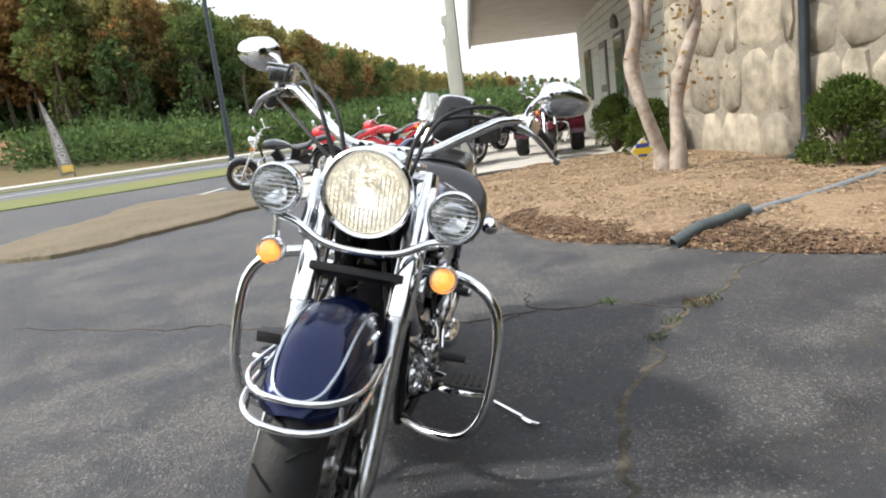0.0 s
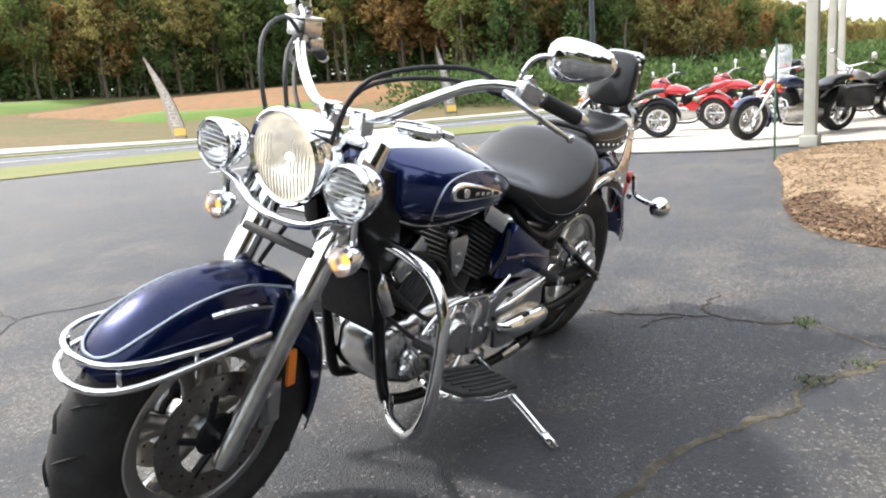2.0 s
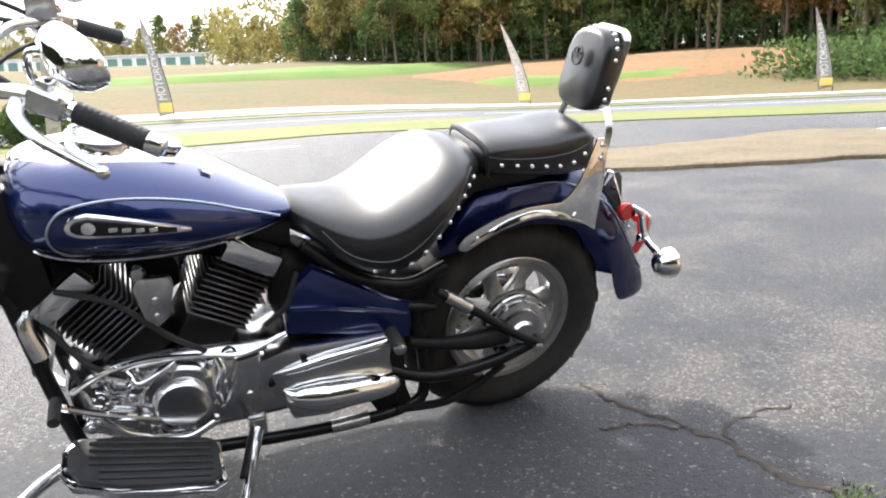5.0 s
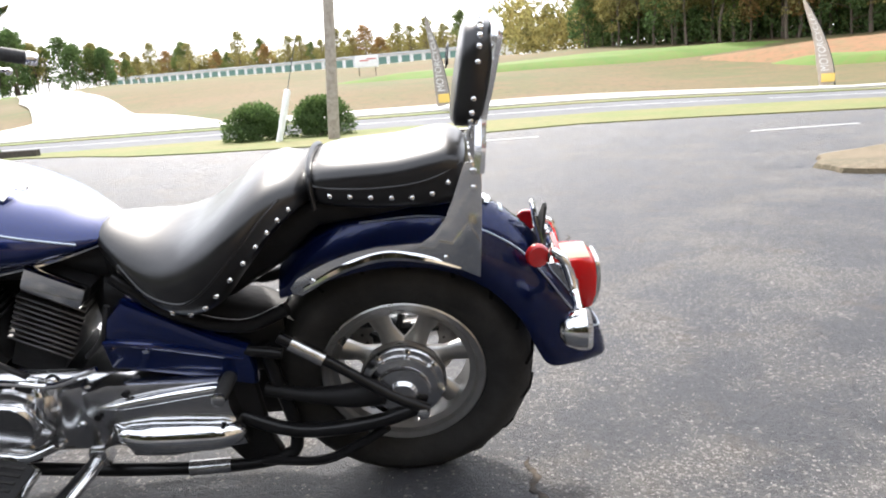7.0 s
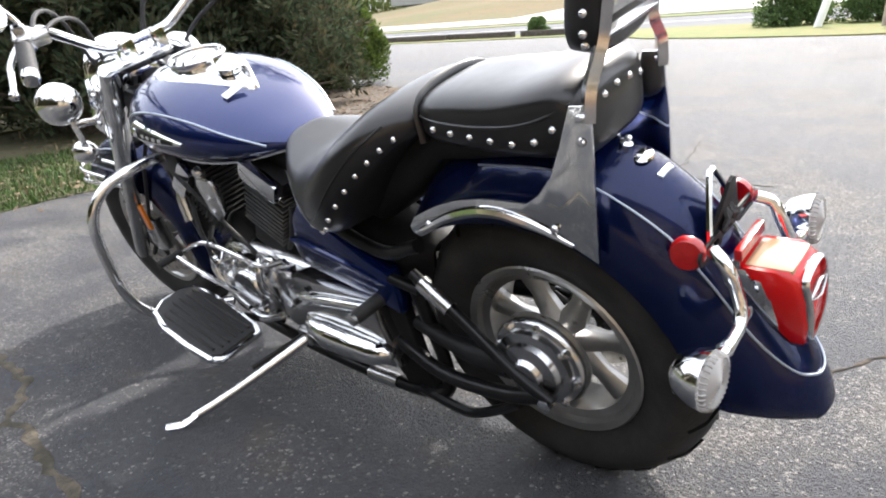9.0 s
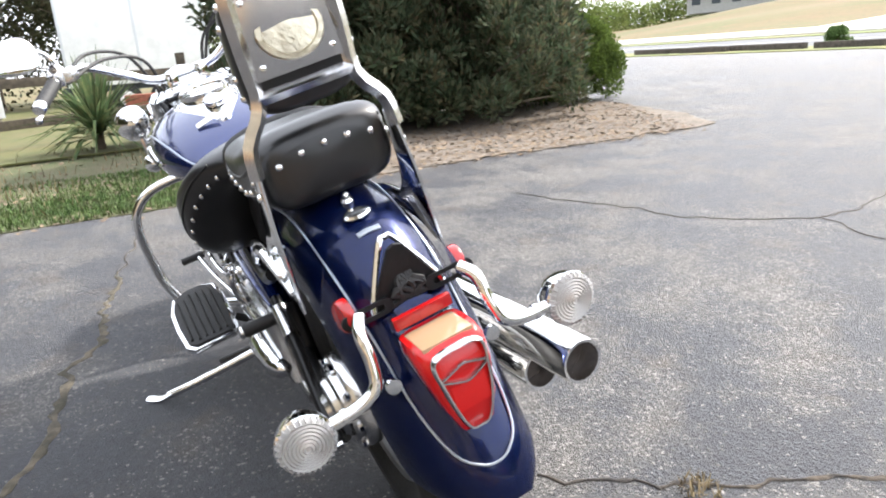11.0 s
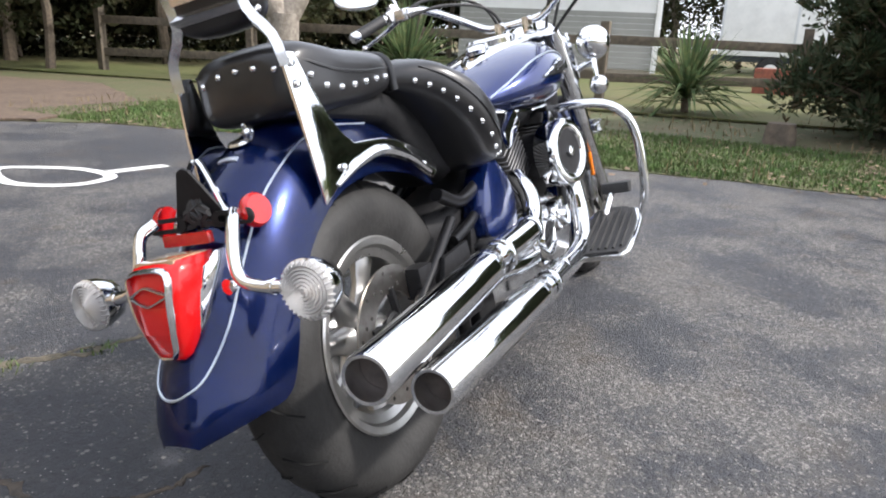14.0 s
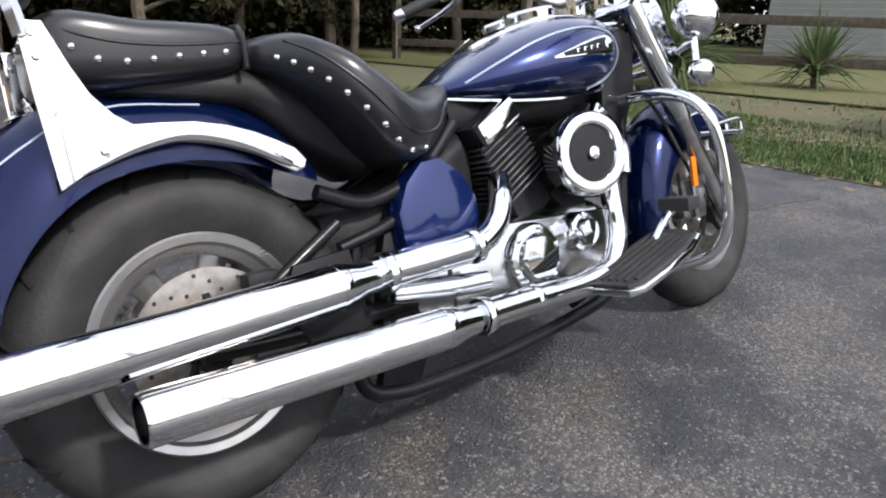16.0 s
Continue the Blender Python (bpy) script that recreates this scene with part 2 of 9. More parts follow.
M_leafg = leaf_mat("leaf_green", (0.115, 0.155, 0.045), (0.165, 0.19, 0.055), (0.08, 0.12, 0.04), 0.15)
M_leafy = leaf_mat("leaf_olive", (0.26, 0.235, 0.085), (0.31, 0.25, 0.09), (0.18, 0.19, 0.065), 0.12)
M_leafo = leaf_mat("leaf_autumn", (0.28, 0.15, 0.055), (0.24, 0.17, 0.065), (0.18, 0.145, 0.055), 0.12)
M_kudzu = leaf_mat("leaf_kudzu", (0.085, 0.14, 0.045), (0.12, 0.17, 0.055), (0.06, 0.10, 0.04), 0.3)
M_juniper = leaf_mat("juniper_needle", (0.030, 0.048, 0.022), (0.078, 0.105, 0.062), (0.105, 0.068, 0.036), 1.9)
# leaf colour darkened to hold the shade inside the woods
M_thicket_shade = leaf_mat("thicket_leaf_darkened_as_shade", (0.018, 0.026, 0.012), (0.034, 0.034, 0.018), (0.040, 0.028, 0.014), 0.5)
M_boxwood = leaf_mat("boxwood_leaf", (0.075, 0.11, 0.022), (0.10, 0.14, 0.03), (0.05, 0.08, 0.02), 2.0)
M_yucca = leaf_mat("yucca_leaf", (0.10, 0.15, 0.07), (0.075, 0.12, 0.05), (0.20, 0.20, 0.09), 2.0)


# ---- shaping helpers ----
def part(name, bm, material, parent=None, label="", smooth=True, flat_angle=40):
    """Links a bmesh as one mesh object, under a thing or a part."""
    me = bpy.data.meshes.new(name)
    bmesh.ops.recalc_face_normals(bm, faces=bm.faces)
    if smooth:
        for f in bm.faces:
            f.smooth = True
        lim = radians(flat_angle)
        for e in bm.edges:
            e.smooth = len(e.link_faces) == 2 and e.calc_face_angle(0) < lim
    bm.to_mesh(me)
    bm.free()
    me.materials.append(material)
    ob = new(name, me)
    if parent:
        ob.parent = parent
    if label:
        ob["label"] = label
    return ob


def thing(name, m, label, category, group="", kind=""):
    e = new(name)
    e.empty_display_size = 0.2
    e.matrix_world = m
    return tagged(e, label, category, group, kind)


def spline(pts, n=6, closed=False):
    """Catmull-Rom through the points."""
    p = [Vector(q) for q in pts]
    k = len(p)
    out = []
    for i in range(k if closed else k - 1):
        a, b = p[i], p[(i + 1) % k]
        z = p[(i - 1) % k] if closed or i > 0 else a + (a - b)
        d = p[(i + 2) % k] if closed or i < k - 2 else b + (b - a)
        for j in range(n):
            t = j / n
            out.append(0.5 * ((2 * a) + (b - z) * t + (2 * z - 5 * a + 4 * b - d) * t * t + (3 * a - z - 3 * b + d) * t ** 3))
    if not closed:
        out.append(p[-1])
    return out


def loft(rings, caps=True, closed=True, loop=False, bm=None):
    bm = bm or bmesh.new()
    vs = [[bm.verts.new(p) for p in r] for r in rings]
    k = len(vs[0])
    pairs = list(zip(vs, vs[1:])) + ([(vs[-1], vs[0])] if loop else [])
    for a, b in pairs:
        for i in range(k if closed else k - 1):
            j = (i + 1) % k
            bm.faces.new((a[i], a[j], b[j], b[i]))
    if caps and closed and not loop:
        for r in (vs[0], vs[-1]):
            c = bm.verts.new(sum((v.co for v in r), Vector()) / k)
            for i in range(k):
                bm.faces.new((r[i], r[(i + 1) % k], c))
    return bm


def tube(pts, r, seg=10, n=6, closed=False, smooth=True, bm=None, flat=1.0, up=(0, 0, 1)):
    """A round (or flattened) bar along a curve. r: one radius, or one per point."""
    rs = list(r) if isinstance(r, (list, tuple)) else [r] * len(pts)
    path = spline(pts, n, closed) if smooth and len(pts) > 2 else [Vector(p) for p in pts]
    m = len(path)
    rr = [np.interp(i / max(1, m - (0 if closed else 1)) * (len(rs) - 1), range(len(rs)), rs) for i in range(m)]
    rings = []
    last = None
    for i, p in enumerate(path):
        d = (path[(i + 1) % m] - path[i - 1]) if closed or 0 < i < m - 1 else (path[1] - path[0] if i == 0 else path[-1] - path[-2])
        d = d.normalized()
        if last is None:
            u = Vector(up)
            if abs(u.dot(d)) > 0.95:
                u = Vector((1, 0, 0))
            u = (u - d * u.dot(d)).normalized()
        else:
            u = (last - d * last.dot(d)).normalized()
        last = u
        s = d.cross(u)
        rings.append([p + (u * math.cos(a) * flat + s * math.sin(a)) * rr[i] for a in (2 * math.pi * k / seg for k in range(seg))])
    return loft(rings, True, True, closed, bm)


def lathe(profile, seg=32, bm=None, m=None, closed=False):
    """Turns (radius, height) pairs about the local z axis."""
    bm = bm or bmesh.new()
    m = m or Matrix()
    rings = [[m @ Vector((r * math.cos(a), r * math.sin(a), h)) for a in (2 * math.pi * k / seg for k in range(seg))] for r, h in profile]
    return loft(rings, caps=not closed, loop=closed, bm=bm)


def aim(p, d, roll=0):
    """A pose whose z axis points along d."""
    return Matrix.Translation(p) @ Vector(d).to_track_quat("Z", "Y").to_matrix().to_4x4() @ Matrix.Rotation(roll, 4, "Z")


def block(a, b, bevel=0.0, bm=None, m=None, seg=2):
    """A box between two corners, with rounded edges."""
    t = bmesh.new()
    bmesh.ops.create_cube(t, size=1)
    a, b = Vector(a), Vector(b)
    for v in t.verts:
        v.co = Vector(((a + b)[i] / 2 + v.co[i] * (b - a)[i] for i in range(3)))
    if bevel:
        bmesh.ops.bevel(t, geom=t.edges[:], offset=bevel, segments=seg, affect="EDGES", profile=0.7)
    if m:
        t.transform(m)
    if bm:
        me = bpy.data.meshes.new("tmp")
        t.to_mesh(me)
        bm.from_mesh(me)
        bpy.data.meshes.remove(me)
        t.free()
        return bm
    return t


def plate(outline, t, bevel=0.0, m=None, bm=None, holes=()):
    """A flat outline in x, y made t thick along z."""
    s = bmesh.new()
    v = [s.verts.new((p[0], p[1], 0)) for p in outline]
    s.faces.new(v)
    r = bmesh.ops.extrude_face_region(s, geom=s.faces[:])
    bmesh.ops.translate(s, verts=[g for g in r["geom"] if isinstance(g, bmesh.types.BMVert)], vec=(0, 0, t))
    if bevel:
        bmesh.ops.bevel(s, geom=[e for e in s.edges if abs(e.verts[0].co.z - e.verts[1].co.z) < 1e-6], offset=bevel, segments=2, affect="EDGES", profile=0.6)
    if m:
        s.transform(m)
    if bm:
        me = bpy.data.meshes.new("tmp")
        s.to_mesh(me)
        bm.from_mesh(me)
        bpy.data.meshes.remove(me)
        s.free()
        return bm
    return s


def sheet(name, outline, z, material, label, category="", rough=0.0):
    """A flat piece of the setting with a thin edge."""
    if rough:       # a ragged edge
        fine = []
        for a, b in zip(outline, outline[1:] + outline[:1]):
            a, b = Vector((*a, 0)), Vector((*b, 0))
            n = max(1, min(60, int((b - a).length / 0.09))) if (b - a).length < 6 else 1
            d = (b - a).normalized()
            for i in range(n):
                q = a.lerp(b, i / n)
                k = rough * (noise.noise(q * 2.3) + 0.6 * noise.noise(q * 9.1)) if i else 0
                fine.append((q.x - d.y * k, q.y + d.x * k))
        outline = fine
    bm = plate([(p[0], p[1]) for p in outline], 0.02)
    bmesh.ops.translate(bm, verts=bm.verts[:], vec=(0, 0, z - 0.02))
    bmesh.ops.triangulate(bm, faces=[f for f in bm.faces if len(f.verts) > 4])
    ob = part(name, bm, material, smooth=False)
    return tagged(ob, label, category, kind="structure")


def ball(r, seg=16, rings=10, m=None, bm=None, squash=1.0):
    return lathe([(max(1e-4, r * math.sin(math.pi * i / rings)), -r * squash * math.cos(math.pi * i / rings)) for i in range(rings + 1)], seg, bm, m)


# ---- ground and large structure ----
def beyond(x, y):
    """How far a point lies past the lot's road side."""
    return max(-20 - y, -0.625 * (x + 5) - 0.78 * (y + 20))


def height(x, y):
    d = beyond(x, y)
    az = math.degrees(math.atan2(y, x))
    k = np.interp(az, [-180, -150, -62, -48, -38, -20], [0.05, 0.105, 0.10, 0.075, 0.03, 0.012])
    h = (max(0.0, min(d, 60) - 15.5) + 0.45 * max(0.0, d - 60)) * k + np.interp(d, [3.4, 12.4, 15.4], [0, 0.22, 0.45]) * np.interp(az, [-118, -98], [0, 1])
    if d > 15.5:
        h += 0.35 * math.sin(x * 0.13 + 1) * math.sin(y * 0.11) * min(1, (d - 15.5) / 12)
    return min(h, 14)


def strip_point(d, s):
    """A point d past the road side, s metres along it (0 at the bend, growing to the right)."""
    cx, cy = -5 - 0.352 * d, -20 - d
    return (cx + s, cy) if s >= 0 else (cx + 0.78 * s, cy - 0.625 * s)


xs = sorted(set([-420, -300, -220, -160] + list(range(-130, 131, 4)) + [160, 220, 300, 420]))
ys = sorted(set([-420, -320] + list(range(-260, -200, 10)) + list(range(-200, -12, 4)) + list(range(-12, 41, 8)) + [60, 100, 180, 300]))
bm = bmesh.new()
rows = [[bm.verts.new((x, y, height(x, y) - 0.03)) for x in xs] for y in ys]
for a, b in zip(rows, rows[1:]):
    for i in range(len(xs) - 1):
        bm.faces.new((a[i], a[i + 1], b[i + 1], b[i]))
tagged(part("ground", bm, M_field), "dry grassy ground rising to the far woods", "ground", kind="structure")

lot = [(-0.1, 9.9), (2.1, 7.6), (3.7, 5.5), (4.45, 2.7), (4.6, 0.2), (4.8, -2.4), (4.75, -4.4), (7.6, -5.7), (14, -8), (60, -12), (60, -20.5),
       (30, -20.4), (-5, -20), (-11, -15.2), (-20, -8), (-44, 11), (-44, 14), (-20, 14), (-3, 14)]
sheet("pavement", lot, 0.0, M_asphalt, "grey worn asphalt parking lot with cracks", "parking lot")


def strip(name, d0, d1, z, material, label, s0=-110, s1=150, step=3, bulge=False):
    bm = bmesh.new()
    prev = None
    for s in list(range(s0, s1 + 1, step)):
        e = d0 + (np.interp(s, [-30, -8, 0, 6, 12, 18], [-1.2, -1.8, -3.2, -5.0, -4.0, 0.0]) + 0.25 * noise.noise(Vector((s * 0.4, 0, 0))) if bulge else 0)
        cur = [bm.verts.new((*strip_point(d, s), z + height(*strip_point(d, s)))) for d in (e, e + 0.001, d1 - 0.001, d1)]
        cur[0].co.z -= 0.12
        cur[3].co.z -= 0.12
        if prev:
            for i in range(3):
                bm.faces.new((prev[i], prev[i + 1], cur[i + 1], cur[i]))
        prev = cur
    return tagged(part(name, bm, material, smooth=False), label, name, kind="structure")


strip("verge", 0.0, 3.4, 0.03, M_lawn, "yellow-green grass strip beside the road", bulge=True)
strip("road", 3.4, 10.8, 0.02, M_road, "dark asphalt road past the parking lot")
strip("verge", 10.8, 12.6, 0.05, M_lawn, "mown grass strip between road and sidewalk")
strip("pavement", 12.4, 15.4, 0.14, M_concrete, "pale concrete sidewalk along the road")
strip("road_line", 6.9, 7.05, 0.03, M_paint, "worn painted line on the road")
for sx in range(-16, 6, 6):
    x, y = strip_point(-7.0, sx)
    bm = plate([(x - 0.9, y - 0.05), (x + 0.9, y + 0.03), (x + 0.9, y + 0.13), (x - 0.9, y + 0.05)], 0.006)
    bmesh.ops.translate(bm, verts=bm.verts[:], vec=(0, 0, 0.001))
    tagged(part("parking_line", bm, M_paint, smooth=False), "worn white parking line painted on the asphalt", "road marking", "parking lines", "structure")

# side road and clay bank on the far slope
bm = bmesh.new()
prev = None
for p in spline([(21, -35, 0), (24, -42, 0), (28.5, -49.5, 0), (34, -58, 0), (41.5, -68.5, 0), (50.5, -82.6, 0), (62, -98, 0), (80, -118, 0)], 8):
    w = 3.4 + 5.0 * max(0, (p.y + 46) / 11)
    cur = [bm.verts.new((p.x + k * w, p.y + k * 0.4, height(p.x + k * w, p.y) + 0.08)) for k in (-1, 1)]
    if prev:
        bm.faces.new((prev[0], prev[1], cur[1], cur[0]))
    prev = cur
tagged(part("side_road", bm, M_concrete), "pale side road climbing the far slope", "road", kind="structure")


def patch(name, cx, cy, rx, ry, material, label, z=0.06, turn=0.0):
    """An uneven patch that lies on the slope."""
    bm = bmesh.new()
    c, s = math.cos(turn), math.sin(turn)
    rings = []
    for k in (0.02, 0.35, 0.7, 1.0):
        ring = []
        for i in range(36):
            a = 2 * math.pi * i / 36
            r = k * (1 + 0.22 * noise.noise(Vector((cx + 2 * math.cos(a), cy + 2 * math.sin(a), 1))))
            x, y = rx * r * math.cos(a), ry * r * math.sin(a)
            px, py = cx + c * x - s * y, cy + s * x + c * y
            ring.append((px, py, height(px, py) + (z if k < 1 else -0.08)))
        rings.append(ring)
    loft(rings, caps=False, bm=bm)
    return tagged(part(name, bm, material), label, "ground", kind="structure")


patch("clay_bank", -31, -45, 17, 8, M_clay, "bare reddish clay bank below the woods", 0.45, radians(-50))
M_young = ground_mat("young_grass", (0.075, 0.145, 0.018), (0.105, 0.165, 0.025), (0.12, 0.13, 0.03), 0.3, 2.0, 0.95, bump=0.5, bscale=6)
patch("green_patch", -8, -60, 20, 4, M_young, "bright green grass patch on the slope", 0.42, radians(8))
patch("green_patch", -26, -42, 9, 2.2, M_young, "bright green grass patch below the bank", 0.40, radians(-50))
patch("green_patch", 64, -92, 9, 4, M_young, "bright green grass patch on the far slope", 0.15)

# planting bed before the building
bed = [(-6.2, -0.85), (-5.0, -0.45), (-3.6, -0.05), (-2.8, 0.2), (-2.2, 0.5), (-1.85, 0.95), (-1.72, 1.25), (-1.35, 1.65), (-1.05, 2.2), (-0.75, 3.2), (-0.4, 4.6),
       (-0.3, 6.2), (-3.0, 7.0), (-5.0, 4.2), (-9.0, 3.2), (-9.0, 1.5), (-8.3, 0.2), (-7.2, -0.7)]
bedc = Vector((sum(p[0] for p in bed) / len(bed), sum(p[1] for p in bed) / len(bed), 0))
ring0 = spline([(*p, 0) for p in bed], 4, True)
bm = bmesh.new()
rings = []
for k, z in ((1.0, -0.01), (0.985, 0.025), (0.93, 0.07), (0.8, 0.11), (0.55, 0.16), (0.25, 0.19), (0.02, 0.2)):
    rings.append([bedc + (p - bedc) * k + Vector((0, 0, z + (0.03 * noise.noise(p * k * 2.3) if z > 0.02 else 0))) for p in ring0])
loft(rings, caps=False, bm=bm)
tagged(part("mulch_bed", bm, M_mulch), "brown bark mulch planting bed beside the asphalt", "planting bed", kind="structure")


polar = sorted((math.atan2(p.y - bedc.y, p.x - bedc.x), (p - bedc).length) for p in ring0)


def bed_height(x, y):
    a, r = math.atan2(y - bedc.y, x - bedc.x), math.hypot(x - bedc.x, y - bedc.y)
    k = r / np.interp(a, [q[0] for q in polar], [q[1] for q in polar], period=2 * math.pi)
    z = float(np.interp(k, [0.02, 0.25, 0.55, 0.8, 0.93, 0.985, 1.0], [0.2, 0.19, 0.16, 0.11, 0.07, 0.025, -0.01]))
    return max(0.0, z + (0.03 * noise.noise(Vector((x, y, 0)) * 2.3) if z > 0.02 else 0))


def inside(x, y, poly):
    c = False
    for (x0, y0), (x1, y1) in zip(poly, poly[1:] + poly[:1]):
        if (y0 > y) != (y1 > y) and x < (x1 - x0) * (y - y0) / (y1 - y0) + x0:
            c = not c
    return c


M_forestfloor = ground_mat("forest_floor", (0.098, 0.068, 0.047), (0.066, 0.046, 0.034), (0.135, 0.096, 0.067), 1.5, 18.0, 0.95, speck=(0.26, 0.19, 0.12), sscale=50, sth=(0.62, 0.70), bump=0.8, bscale=45)
M_darkchips = ground_mat("damp_bark_chips", (0.13, 0.075, 0.042), (0.085, 0.05, 0.03), (0.17, 0.105, 0.06), 2.0, 12.0, 0.9, bump=0.3, island=True)
M_litter = ground_mat("dry_leaves", (0.16, 0.11, 0.07), (0.105, 0.072, 0.048), (0.215, 0.165, 0.105), 2.0, 12.0, 0.9, bump=0, island=True)

# loose chips of bark, with a darker band along the asphalt
rng = random.Random(4)
poly = [(p.x, p.y) for p in ring0]


def chips(name, n, box, material, label, band):
    verts, faces, count = [], [], 0
    while count < n:
        x, y = rng.uniform(box[0], box[2]), rng.uniform(box[1], box[3])
        if band and (inside(x + (k := 0.22 * rng.random() + 0.12 * noise.noise(Vector((x, y, 0)) * 2)), y - 1.2 * k, poly) or not inside(x, y, poly)):
            continue
        if not inside(x, y, poly):
            if rng.random() > 0.03 or not inside(x - 0.1, y + 0.1, poly):
                continue
            z = 0.004
        else:
            z = bed_height(x, y) + (0.012 if band else 0.008)
        a, ln, w, tl = rng.uniform(0, 6.28), rng.uniform(0.010, 0.034), rng.uniform(0.002, 0.006), rng.uniform(-0.5, 0.5)
        u, v = Vector((math.cos(a), math.sin(a), tl * 0.6)) * ln, Vector((-math.sin(a), math.cos(a), tl)) * w * (1.6 if band else 1)
        o, n0 = Vector((x, y, z)), len(verts)
        verts += [o - u - v, o + u - v * 0.6, o + u * 0.9 + v, o - u * 0.8 + v * 0.7, o + Vector((0, 0, 0.008))]
        faces += [(n0, n0 + 1, n0 + 4), (n0 + 1, n0 + 2, n0 + 4), (n0 + 2, n0 + 3, n0 + 4), (n0 + 3, n0, n0 + 4)]
        count += 1
    me = bpy.data.meshes.new(name)
    me.from_pydata(verts, [], faces)
    me.materials.append(material)
    tagged(new(name, me), label, "mulch", kind="stuff")


chips("bark_chips", 30000, (-8.5, -0.9, -0.3, 6.5), M_chips, "loose brown bark chips scattered over the bed", False)
chips("damp_bark_chips", 4200, (-3.2, 0.0, -0.3, 3.6), M_darkchips, "dark bark chips along the bed's edge", True)

# fallen leaves over the verge and under the shrubs
verts, faces = [], []
for i in range(17000):
    x, y = (rng.uniform(3.3, 9.0), rng.uniform(-6.0, 7.5)) if i < 10000 else (rng.uniform(4.2, 8.0), rng.uniform(-6.0, -1.0))
    edge_x = np.interp(y, [-6, -4.6, -2.4, 0.2, 2.6, 5.3, 7.3], [7.4, 4.35, 4.42, 4.22, 4.05, 3.3, 1.7])
    if x < edge_x - abs(rng.gauss(0, 0.12)) or (x > edge_x + 2.4 and rng.random() < 0.6):
        continue
    a, ln = rng.uniform(0, 6.28), rng.uniform(0.012, 0.04)
    w = ln * rng.uniform(0.2, 0.7)
    u, v = Vector((math.cos(a), math.sin(a), rng.uniform(-0.2, 0.2))) * ln, Vector((-math.sin(a), math.cos(a), rng.uniform(-0.4, 0.4))) * w
    o, n0 = Vector((x, y, (0.014 if x > edge_x else 0.005) + rng.uniform(0, 0.012))), len(verts)
    verts += [o - u, o + v, o + u, o - v]
    faces += [(n0, n0 + 1, n0 + 2, n0 + 3)]
me = bpy.data.meshes.new("leaf_litter")
me.from_pydata(verts, [], faces)
me.materials.append(M_litter)
tagged(new("leaf_litter", me), "dry brown leaves and straw fallen on the ground", "leaf litter", kind="stuff")

# dry grass island by the road
isl = [(-3.4, -5.2), (-3.6, -4.65), (-4.7, -4.25), (-6.0, -3.85), (-7.0, -3.75), (-9.5, -5.2), (-9.0, -7.2), (-6.8, -6.8), (-5.0, -6.6), (-3.8, -5.9)]
bm = bmesh.new()
r0 = spline([(*p, 0) for p in isl], 4, True)
ic = sum(r0, Vector()) / len(r0)
loft([[ic + (p - ic) * k + Vector((0, 0, z)) for p in r0] for k, z in ((1, -0.01), (0.995, 0.045), (0.97, 0.06), (0.9, 0.06), (0.4, 0.08), (0.02, 0.09))], caps=False, bm=bm)
for v in bm.verts:
    q = v.co * 2.1
    v.co += Vector((noise.noise(q), noise.noise(q + Vector((7, 0, 0))), 0)) * 0.16
tagged(part("traffic_island", bm, M_island), "low kerbed island of dry soil and gravel", "island", kind="structure")

# concrete walk where the other motorcycles stand
sheet("concrete_walk", [(-7.0, -3.9), (-7.3, -1.8), (-7.7, -1.2), (-8.2, -0.3), (-8.3, 0.3), (-9.2, 1.4), (-9.3, 3.2), (-40, 10), (-40, -2), (-24, -8.5), (-9.3, -5.6)], 0.035, M_concrete,
      "pale concrete apron before the building", "walkway")

# grass side, with its mulch under the shrubs
verge = [(-0.4, 9.4), (1.75, 7.3), (3.35, 5.3), (4.1, 2.6), (4.27, 0.2), (4.4, -1.3), (6.0, -2.0), (9, -2.6), (40, -6), (40, 40), (-4, 40)]
sheet("lawn", verge, 0.007, M_verge, "patchy autumn grass with fallen leaves", "lawn", 0.05)
sheet("far_lawn", [(9.0, -2.4), (40, -4), (40, 36), (6, 36), (6.6, 14), (8.2, 6)], 0.045, M_lawn_shade, "green lawn behind the fence, tree shade painted into its colour", "lawn")
sheet("shrub_bed", [(4.36, -1.2), (4.45, -2.4), (4.42, -4.3), (4.55, -5.05), (5.6, -5.55), (7.5, -6.0), (11, -6.8), (12, -3.5), (8.8, -2.0), (6.0, -1.6)], 0.012, M_gravelbed,
      "bare ground with pine straw and gravel under shrubs", "planting bed", 0.10)
sheet("leaf_bed", [(-0.3, 9.2), (1.8, 7.2), (3.0, 5.7), (4.6, 6.2), (6.2, 9), (5, 14), (-2, 16)], 0.03, M_forestfloor, "brown leaf litter under the trees", "planting bed", 0.10)


